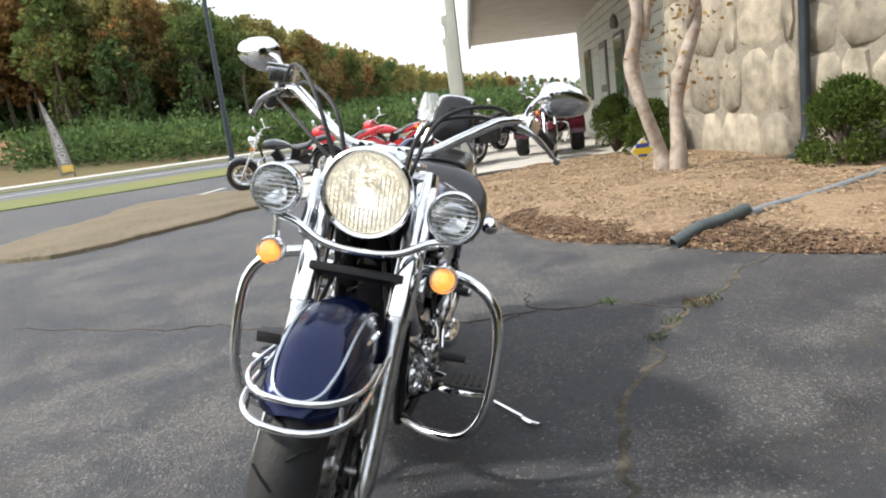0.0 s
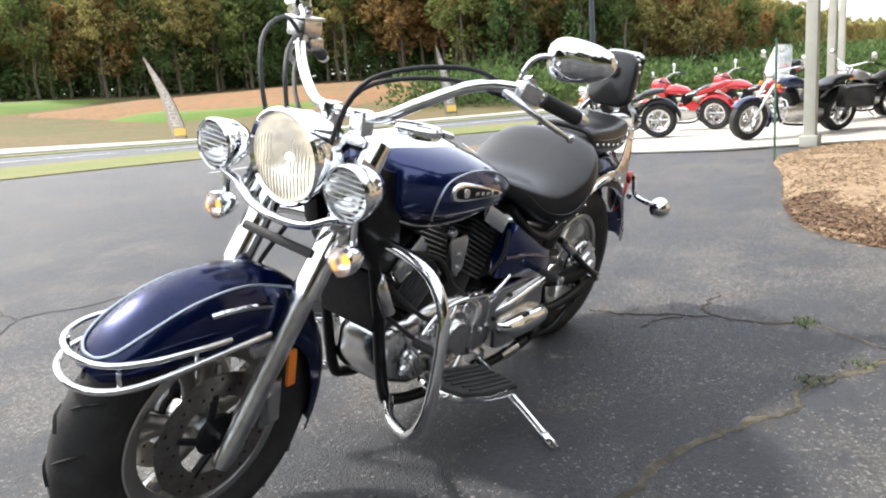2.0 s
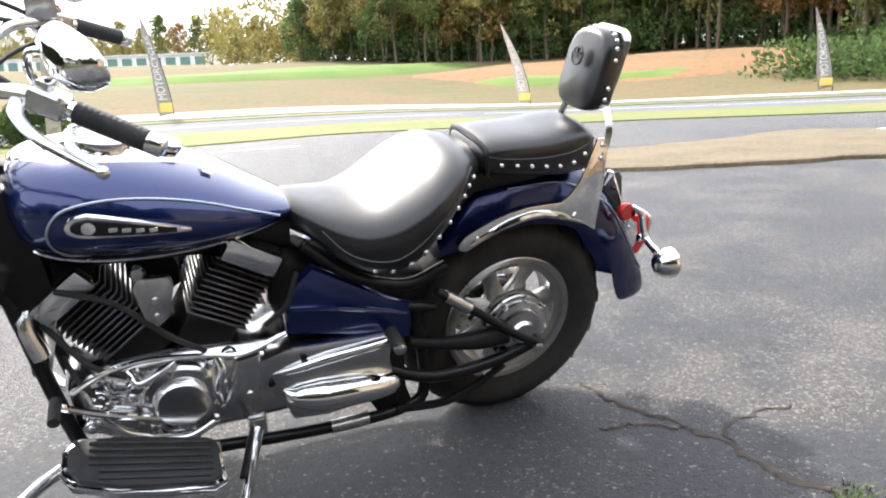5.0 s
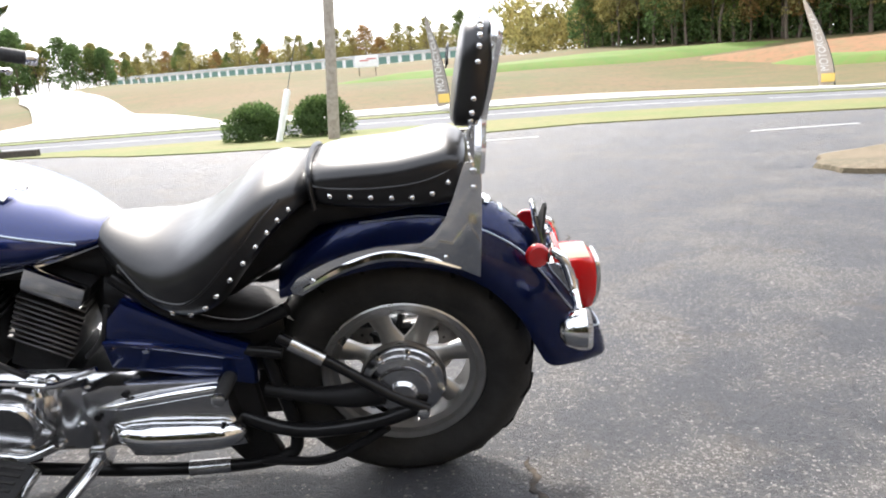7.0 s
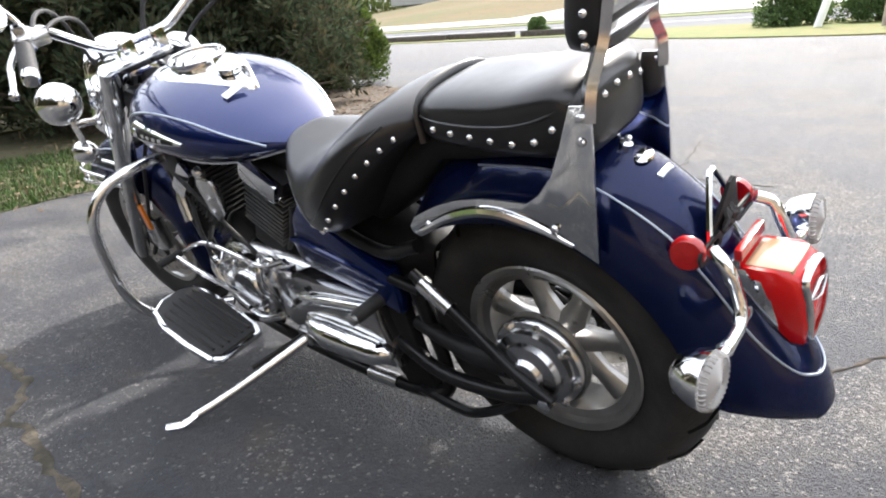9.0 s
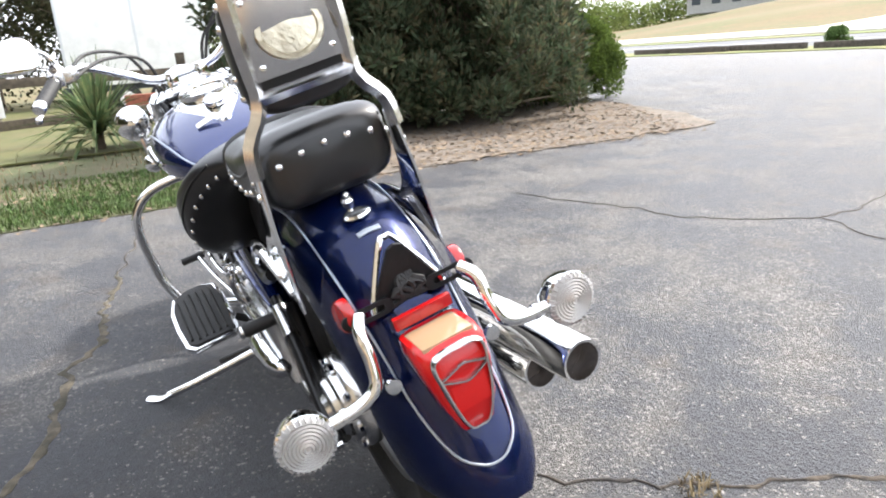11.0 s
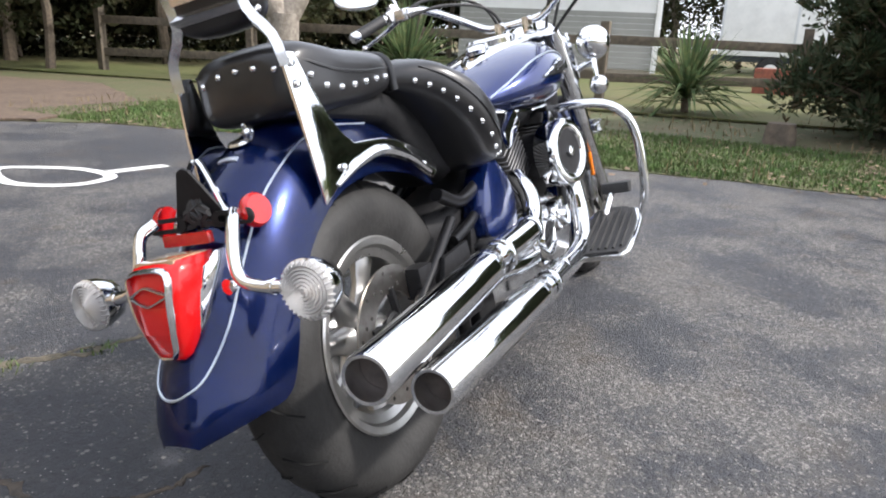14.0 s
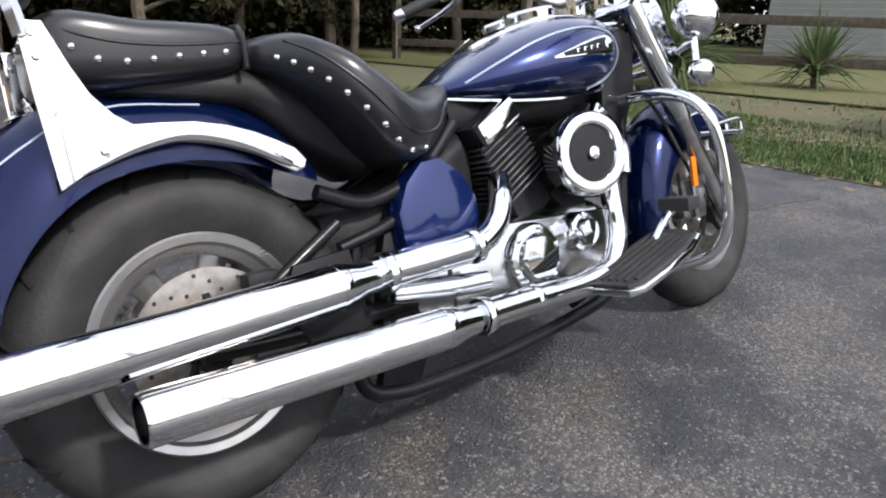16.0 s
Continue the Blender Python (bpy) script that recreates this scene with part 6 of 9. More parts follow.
# backrest and sissy bar
rings = []
for k, dx in ((0.86, 0.030), (0.97, 0.023), (1.0, 0.0), (0.97, -0.024), (0.88, -0.031)):
    ring = []
    for i in range(40):
        a = 2 * math.pi * i / 40
        ca, sa = math.cos(a), math.sin(a)
        y = 0.092 * math.copysign(abs(ca) ** 0.62, ca) * (1 - 0.10 * sa)
        z = (0.112 if sa > 0 else 0.098) * math.copysign(abs(sa) ** 0.55, sa)
        ring.append(Vector((-0.152 + dx - (z + 0.1) * 0.17, y * k, 1.018 + z * k)))
    rings.append(ring)
br = bp("backrest", loft(rings), M_leather, "studded black leather backrest pad", flat_angle=70)
for i in range(17):
    a = radians(-38 + 256 * i / 16)
    ca, sa = math.cos(a), math.sin(a)
    y = 0.092 * math.copysign(abs(ca) ** 0.62, ca) * (1 - 0.10 * sa)
    z = (0.112 if sa > 0 else 0.098) * math.copysign(abs(sa) ** 0.55, sa)
    stud(br, (-0.158 - (z + 0.1) * 0.17, y, 1.018 + z), (0, ca, sa))
part("emblem", lathe([(0.026, -0.001), (0.026, 0.002), (0.022, 0.003), (0.021, 0.001), (0.001, 0.001)], 24, m=aim((-0.125, 0, 1.06), (1, 0, 0.17))), M_leather, br)
for k in range(3):
    part("emblem_spoke", block((-0.002, -0.019, -0.0025), (0.002, 0.019, 0.0025), 0.001, m=Matrix.Translation((-0.1245, 0, 1.06)) @ Matrix.Rotation(radians(60 * k + 30), 4, "X")), M_leather, br)
up = [(-0.172, 0.120, 0.845), (-0.178, 0.112, 0.895), (-0.184, 0.078, 0.945), (-0.203, 0.076, 1.02), (-0.221, 0.073, 1.10), (-0.224, 0.064, 1.116), (-0.225, 0.042, 1.122)]
bm = tube([(x, y, z) for x, y, z in up] + [(x, -y, z) for x, y, z in up[::-1]], 0.0118, 4, 3, up=(1, 0, 0.9))
tube([(-0.188, 0.078, 0.955), (-0.188, -0.078, 0.955)], 0.0105, 4, smooth=False, bm=bm, up=(1, 0, 0))
sis = bp("sissy_bar", bm, M_polished, "square-section polished steel sissy bar")
bm = block((-0.0025, -0.07, -0.058), (0.0025, 0.07, 0.068), 0.001, m=Matrix.Translation((-0.2035, 0, 1.035)) @ Matrix.Rotation(radians(-9.7), 4, "Y"))
part("backing_plate", bm, M_polished, sis, "polished steel backing plate")
part("medallion", lathe([(0.052, 0.0), (0.05, 0.004), (0.042, 0.005), (0.04, 0.002), (0.02, 0.003), (0.001, 0.005)], 32, m=aim((-0.206, 0, 1.035), (-1, 0, 0.17)) @ Matrix.Diagonal((1, 0.85, 1, 1))), mat("aged_brass_steel", (0.55, 0.50, 0.38), 0.3, 1.0, alt=(0.40, 0.36, 0.28), scale=22, bump=0.22, bscale=70), sis, "round embossed medallion")
for y in (-0.055, 0.055):
    for z in (0.995, 1.085):
        part("screw", lathe([(0.006, 0), (0.005, 0.003), (0.001, 0.004)], 10, m=aim((-0.203 - (z - 1.03) * 0.17, y, z), (-1, 0, 0.17))), M_chrome, sis)
brk = [(-0.150, 0.868), (-0.186, 0.868), (-0.182, 0.76), (-0.172, 0.612), (-0.125, 0.638), (-0.071, 0.658), (-0.02, 0.672), (0.024, 0.676), (0.085, 0.664), (0.144, 0.639), (0.19, 0.612), (0.217, 0.598), (0.236, 0.604), (0.241, 0.618),
       (0.222, 0.641), (0.185, 0.66), (0.15, 0.676), (0.10, 0.692), (0.045, 0.702), (-0.01, 0.704), (-0.052, 0.704), (-0.078, 0.722), (-0.105, 0.755), (-0.125, 0.80)]
for s in (1, -1):
    bm = plate(brk, 0.006, 0.0015, Matrix(((1, 0, 0, 0), (0, 0, 1, 0), (0, 1, 0, 0), (0, 0, 0, 1))))
    for v in bm.verts:
        v.co.y = s * (v.co.y + 0.13 - max(0, v.co.z - 0.70) * 0.10)
    b = bp("sissy_bar_bracket", bm, M_chrome, "polished curved sissy bar bracket", flat_angle=30)
    b.location.x = 0.008
    bm = tube([(x, s * 0.135, z) for x, z in ((-0.13, 0.638), (-0.05, 0.668), (0.03, 0.680), (0.12, 0.658), (0.21, 0.613))], [0.004, 0.010, 0.012, 0.011, 0.007], 8, 5)
    part("rib", bm, M_chrome, b)
    for x, z in ((-0.167, 0.85), (-0.167, 0.815), (-0.10, 0.665), (0.19, 0.632)):
        part("bolt", lathe([(0.001, 0), (0.0075, 0.0), (0.006, 0.005), (0.001, 0.006)], 12, m=aim((x, s * (0.136 - max(0, z - 0.7) * 0.1), z), (0, s, 0))), M_chrome, b)

# tail light, plate bracket, rear signals
M_riblens = mat("clear_ribbed_lens", (0.62, 0.61, 0.60), 0.12, trans=0.6, ior=1.4)
rings = []
for z, w, x0, x1 in [(0.442, 0.022, -0.425, -0.445), (0.452, 0.032, -0.42, -0.455), (0.50, 0.048, -0.405, -0.462), (0.56, 0.060, -0.385, -0.462), (0.60, 0.064, -0.37, -0.455), (0.618, 0.06, -0.362, -0.44)]:
    ring = []
    for i in range(24):
        a = 2 * math.pi * i / 24
        ca, sa = math.cos(a), math.sin(a)
        ring.append(Vector(((x0 + x1) / 2 - (x0 - x1) / 2 * math.copysign(abs(ca) ** 0.3, ca), w * math.copysign(abs(sa) ** 0.6, sa), z)))
    rings.append(ring)
TLM = Matrix.Translation((0.021, 0, 0.517)) @ Matrix.Diagonal((1, 0.83, 0.84, 1)) @ Matrix.Translation((0, 0, -0.53))


def shrunk(bm):
    bm.transform(TLM)
    return bm


tl = bp("tail_light", shrunk(loft(rings)), M_tail, "large red tail light lens", flat_angle=60)
part("clear_top", shrunk(block((-0.442, -0.05, 0.606), (-0.372, 0.05, 0.6205), 0.008)), mat("pale_amber_lens", (0.36, 0.24, 0.14), 0.14, coat=1.0), tl, "pale amber top lens")
part("lit_lens", shrunk(block((-0.4632, -0.034, 0.495), (-0.455, 0.034, 0.545), 0.004)), M_redlit, tl)
fr = [(-0.4575, 0.046, 0.60), (-0.4625, 0.044, 0.55), (-0.4615, 0.035, 0.50), (-0.4555, 0.020, 0.457), (-0.4545, 0.0, 0.451)]
part("trim_frame", shrunk(tube(mirror_pts(fr) + [(-0.456, 0.0, 0.609)], 0.0062, 6, 4, True, flat=0.6)), M_polished, tl, "polished trim frame")
for end, mid in ((0.567, 0.582), (0.563, 0.549)):
    part("trim_bar", shrunk(tube([(-0.4622, 0.043, end), (-0.4645, 0.022, end + (mid - end) * 0.55), (-0.465, 0.0, mid), (-0.4645, -0.022, end + (mid - end) * 0.55), (-0.4622, -0.043, end)], 0.0046, 6, 4, flat=0.6)), M_alu, tl)
bp("tail_light_base", shrunk(loft([[Vector((p.x + 0.034, p.y * 1.0, 0.526 + (p.z - 0.528) * 0.98)) for p in r] for r in rings])), M_chrome, "chrome tail light base", flat_angle=60)
bm = plate([(-0.06, 0.0), (0.06, 0.0), (0.055, 0.02), (0.012, 0.10), (0, 0.105), (-0.012, 0.10), (-0.055, 0.02)], 0.006, 0.001, Matrix.Translation((-0.335, 0, 0.655)) @ Matrix.Rotation(radians(90), 4, "Z") @ Matrix.Rotation(radians(78), 4, "X"))
pb = bp("plate_bracket", bm, M_satin, "black licence plate bracket without a plate", smooth=False)
pb.location = (0.03, 0, -0.042)
part("bracket_rim", tube([(-0.342, 0.06, 0.66), (-0.337, 0.052, 0.685), (-0.324, 0.012, 0.757), (-0.323, 0, 0.762), (-0.324, -0.012, 0.757), (-0.337, -0.052, 0.685), (-0.342, -0.06, 0.66)], 0.005, 6, 3), M_chrome, pb)
for s in (1, -1):
    stadium = lambda hw, hh: [(s * 0.070 + math.copysign(hw - hh, math.cos(a)) + hh * math.cos(a), hh * math.sin(a)) for a in (2 * math.pi * (i + 0.5) / 16 for i in range(16))]
    bm = bmesh.new()
    outer, inner = stadium(0.042, 0.0125), stadium(0.028, 0.0055)
    rows_ = [[bm.verts.new((-0.345 + dx, y, 0.672 + z)) for y, z in o] for o, dx in ((outer, -0.002), (inner, -0.002), (inner, 0.002), (outer, 0.002))]
    for r0_, r1_ in zip(rows_, rows_[1:] + rows_[:1]):
        for i in range(16):
            bm.faces.new((r0_[i], r0_[(i + 1) % 16], r1_[(i + 1) % 16], r1_[i]))
    part("slot_tab", bm, M_satin, pb, smooth=False)
for k in range(7):
    a = k * 0.9
    part("wire", tube([(-0.340, 0.035 * math.sin(a), 0.664), (-0.349, 0.02 * math.cos(a * 2) + 0.01 * k - 0.03, 0.682), (-0.346, 0.012 * math.sin(a * 3), 0.70), (-0.338, 0.006 * math.cos(a), 0.715)], 0.0045, 5, 3), M_rubber, pb)
bp("rear_reflector", block((-0.352, -0.048, 0.600), (-0.340, 0.048, 0.619), 0.003), M_red, "red rectangular reflector")
for s in (1, -1):
    bm = tube([(-0.325, 0.085 * s, 0.638), (-0.348, 0.098 * s, 0.622), (-0.362, 0.10 * s, 0.582), (-0.371, 0.11 * s, 0.548), (-0.371, 0.143 * s, 0.533), (-0.368, 0.20 * s, 0.528)], 0.0105, 12, 5)
    lathe([(0.0125, -0.004), (0.0125, 0.004), (0.011, 0.005)], 14, bm, aim((-0.369, 0.165 * s, 0.5305), (0, s, -0.05)))
    lathe([(0.001, 0.0), (0.012, 0.0), (0.012, 0.008), (0.001, 0.009)], 12, bm, aim((-0.366, 0.085 * s, 0.536), (-1, 0, 0)))
    arm = bp("signal_arm", bm, M_chrome, "bent chrome signal arm")
    c = Vector((-0.368, 0.228 * s, 0.523))
    m = aim(c, (-1, 0.05 * s, 0))
    sg = bp("rear_signal", lathe([(0.001, -0.05), (0.018, -0.048), (0.034, -0.036), (0.043, -0.012), (0.045, 0.004), (0.041, 0.006), (0.038, 0.0), (0.001, -0.006)], 32, m=m), M_chrome, "round chrome turn signal with a clear lens")
    part("bulb", ball(0.008, 12, 8, m @ Matrix.Translation((0, 0, 0.0))), mat("dim_amber_bulb", (0.50, 0.34, 0.22), 0.3), sg)
    g = lathe([(0.0415, 0.004), (0.040, 0.010)] + [(0.0385 - 0.0025 * i, 0.0115 + 0.0005 * i + (0.0024 if i % 2 else 0.0)) for i in range(15)] + [(0.001, 0.019)], 32, m=m)
    o = part("lens", g, M_riblens, sg, "clear ribbed lens")
    bm = bmesh.new()
    for i in range(30):
        a = 2 * math.pi * i / 30
        tube([m @ Vector((r_ * math.cos(a), r_ * math.sin(a), z_)) for r_, z_ in ((0.0425, 0.003), (0.0415, 0.011), (0.037, 0.0145))], 0.0017, 5, 2, bm=bm)
    tagged(part("lens_teeth", bm, M_riblens, sg), kind="stuff")
    o.visible_shadow = False
    bp("side_reflector", lathe([(0.001, -0.004), (0.027, -0.004), (0.027, 0.006), (0.023, 0.011), (0.001, 0.012)], 24, m=aim((-0.292, s * 0.096, 0.634), (-0.15, s, 0.1))), M_red, "round red side reflector")

# engine
def finned(base, top, hx, hy, n, name, label):
    base, top = Vector(base), Vector(top)
    d = top - base
    m = aim(base, d)
    bm = block((-hy * 0.82, -hx * 0.82, 0), (hy * 0.82, hx * 0.82, d.length), 0.01, m=m)
    cyl = bp(name, bm, M_satin, label)
    for i in range(n):
        z = d.length * (0.36 + 0.60 * i / (n - 1))
        k = 1.0 if i < n - 2 else 0.95
        part("fin", block((-hy * k, -hx * k, z - 0.0028), (hy * k, hx * k, z + 0.0028), 0.0022, m=m, seg=1), M_fin, cyl)
    return m, d.length


M_fin = mat("fin_edge_metal", (0.11, 0.11, 0.112), 0.45, 0.8, var=0.3, scale=30)
mf, lf = finned((0.985, 0, 0.42), (1.135, 0, 0.60), 0.074, 0.112, 11, "front_cylinder", "black finned front engine cylinder")
mr, lr = finned((0.89, 0, 0.42), (0.77, 0, 0.635), 0.074, 0.112, 11, "rear_cylinder", "black finned rear engine cylinder")
for m, l, nm in ((mf, lf, "front_head"), (mr, lr, "rear_head")):
    bm = block((-0.11, -0.072, l), (0.11, 0.072, l + 0.05), 0.02, m=m)
    hd = bp(nm, bm, M_satin, "black cylinder head")
    for s in (1, -1):
        part("head_cover", block((s * 0.118 - 0.014, -0.066, l - 0.005), (s * 0.118 + 0.014, 0.066, l + 0.05), 0.012, m=m), M_chrome, hd, "chrome head cover")
es = bp("engine_shield", plate([(1.006, 0.652), (0.94, 0.652), (0.930, 0.63), (0.945, 0.553), (0.972, 0.53), (0.998, 0.553), (1.015, 0.63)], 0.024, 0.009, Matrix(((1, 0, 0, 0), (0, 0, 1, 0.132), (0, 1, 0, 0), (0, 0, 0, 1)))), M_alu, "bright metal shield-shaped engine cover")
for z in (0.56, 0.60):
    part("bolt", lathe([(0.001, 0), (0.008, 0.0), (0.007, 0.005), (0.001, 0.006)], 12, m=aim((0.972, 0.156, z), (0, 1, 0))), M_chrome, es)
bp("choke_knob", lathe([(0.001, 0), (0.016, 0.0), (0.018, 0.012), (0.012, 0.022), (0.001, 0.023)], 16, m=aim((1.0, 0.13, 0.665), (0, 1, 0))), M_alu)
rings = []
for x, t, b, w in [(1.19, 0.36, 0.28, 0.06), (1.17, 0.40, 0.23, 0.10), (1.08, 0.435, 0.19, 0.125), (0.95, 0.44, 0.175, 0.13), (0.80, 0.43, 0.175, 0.13), (0.65, 0.41, 0.18, 0.125), (0.50, 0.40, 0.20, 0.11), (0.43, 0.37, 0.22, 0.08)]:
    rings.append(super_ring((x, 0, (t + b) / 2), w, (t - b) / 2, (t - b) / 2, 24, 4))
bp("crankcase", loft(rings), M_polished, "grey polished crankcase", flat_angle=50)


def cover(c, r, side, t, name, label, material=M_polished, bolts=6):
    bm = lathe([(r, 0), (r, t * 0.45), (r * 0.93, t * 0.6), (r * 0.72, t * 0.62), (r * 0.68, t * 0.85), (r * 0.6, t), (0.001, t * 1.04)], 40, m=aim(c, (0, side, 0)))
    o = bp(name, bm, material, label)
    for i in range(bolts):
        a = 2 * math.pi * i / bolts + 0.3
        part("bolt", lathe([(0.001, 0), (0.007, 0.0), (0.007, 0.006), (0.004, 0.008), (0.001, 0.0075)], 6, m=aim((c[0] + r * 0.86 * math.cos(a), c[1] + side * t * 0.58, c[2] + r * 0.86 * math.sin(a)), (0, side, 0))), M_chrome, o)
    return o


cover((0.945, 0.125, 0.325), 0.092, 1, 0.05, "alternator_cover", "polished round engine cover with bolts")
cover((1.08, 0.11, 0.30), 0.06, 1, 0.04, "small_cover", "polished engine side cover", bolts=4)
XZ = Matrix(((1, 0, 0, 0), (0, 0, 1, 0), (0, 1, 0, 0), (0, 0, 0, 1)))


def side_plate(pts, y, t, side=1, bevel=0.006):
    bm = plate(pts, t, bevel, XZ)
    for v in bm.verts:
        v.co.y = side * (v.co.y + y)
    return bm


bp("transfer_cover", side_plate([(0.815, 0.40), (0.765, 0.41), (0.735, 0.36), (0.73, 0.27), (0.765, 0.22), (0.83, 0.225), (0.85, 0.29)], 0.105, 0.045, 1, 0.016), M_polished, "cast aluminium gearbox cover")
gc = bp("gear_cover", side_plate([(0.765, 0.395), (0.70, 0.415), (0.448, 0.405), (0.43, 0.385), (0.432, 0.33), (0.41, 0.215), (0.60, 0.192), (0.69, 0.20), (0.715, 0.27), (0.77, 0.31)], 0.10, 0.06, 1, 0.014), M_polished, "long chrome gear case cover")
bm = tube([(0.412, 0.15, 0.266), (0.425, 0.16, 0.264), (0.46, 0.167, 0.264), (0.54, 0.17, 0.268), (0.62, 0.17, 0.272), (0.68, 0.166, 0.282), (0.71, 0.155, 0.30)], [0.006, 0.026, 0.038, 0.042, 0.042, 0.03, 0.006], 16, 4, flat=0.95)
part("bulge", bm, M_chrome, gc)
part("ridge", tube([(0.442, 0.16, 0.392), (0.455, 0.165, 0.39), (0.58, 0.168, 0.378), (0.68, 0.166, 0.362), (0.74, 0.155, 0.35)], [0.004, 0.013, 0.015, 0.012, 0.004], 12, 4), M_chrome, gc)
for x, z in ((0.455, 0.39), (0.74, 0.33), (0.66, 0.39)):
    part("bolt", lathe([(0.001, 0), (0.009, 0.0), (0.009, 0.008), (0.001, 0.009)], 12, m=aim((x, 0.158, z), (0, 1, 0))), M_black, gc)
# gear linkage, brake pedal, hoses round the engine
bp("shift_rod", tube([(1.16, 0.20, 0.43), (1.09, 0.19, 0.46), (1.0, 0.19, 0.475), (0.88, 0.19, 0.46), (0.80, 0.18, 0.44), (0.70, 0.17, 0.47)], 0.0065, 8, 4), M_chrome, "chrome linkage rod along the engine")
for pts in ([(1.16, 0.13, 0.64), (1.05, 0.15, 0.60), (0.96, 0.14, 0.50), (0.88, 0.14, 0.44)], [(1.20, 0.10, 0.55), (1.12, 0.15, 0.46), (1.05, 0.16, 0.42)], [(0.74, 0.12, 0.47), (0.69, 0.13, 0.52), (0.66, 0.12, 0.60)],
            [(1.18, 0.08, 0.45), (1.14, 0.14, 0.40), (1.10, 0.15, 0.36)]):
    bp("engine_hose", tube(pts, 0.007, 8, 5), M_rubber)
for pts, r_ in (([(1.14, 0.13, 0.40), (1.12, 0.155, 0.34), (1.08, 0.15, 0.27), (1.02, 0.15, 0.235)], 0.011), ([(1.05, 0.14, 0.42), (1.03, 0.165, 0.40), (0.99, 0.165, 0.415), (0.95, 0.15, 0.43)], 0.009),
                ([(0.86, 0.15, 0.43), (0.85, 0.17, 0.40), (0.865, 0.17, 0.35), (0.86, 0.15, 0.30)], 0.010), ([(0.88, 0.14, 0.235), (0.94, 0.16, 0.222), (1.0, 0.16, 0.232)], 0.012)):
    bp("engine_pipe", tube(pts, r_, 10, 5), M_chrome, "short chrome engine pipe")
for x, z, r_ in ((1.115, 0.365, 0.026), (1.04, 0.375, 0.022), (0.83, 0.42, 0.018), (0.79, 0.30, 0.022), (1.14, 0.29, 0.02), (0.87, 0.40, 0.014)):
    bp("engine_boss", lathe([(r_, 0), (r_, r_ * 0.5), (r_ * 0.8, r_ * 0.75), (r_ * 0.5, r_ * 0.8), (r_ * 0.45, r_ * 1.1), (0.001, r_ * 1.15)], 18, m=aim((x, 0.132, z), (0, 1, 0))), M_chrome, "small domed chrome boss")
random.seed(3)
for i in range(16):
    x = random.uniform(0.75, 1.15)
    z = random.uniform(0.22, 0.43)
    bp("case_bolt", lathe([(0.001, 0), (0.008, 0.0), (0.008, 0.008), (0.004, 0.010), (0.001, 0.009)], 6, m=aim((x, 0.128, z), (0, 1, 0))), M_chrome)

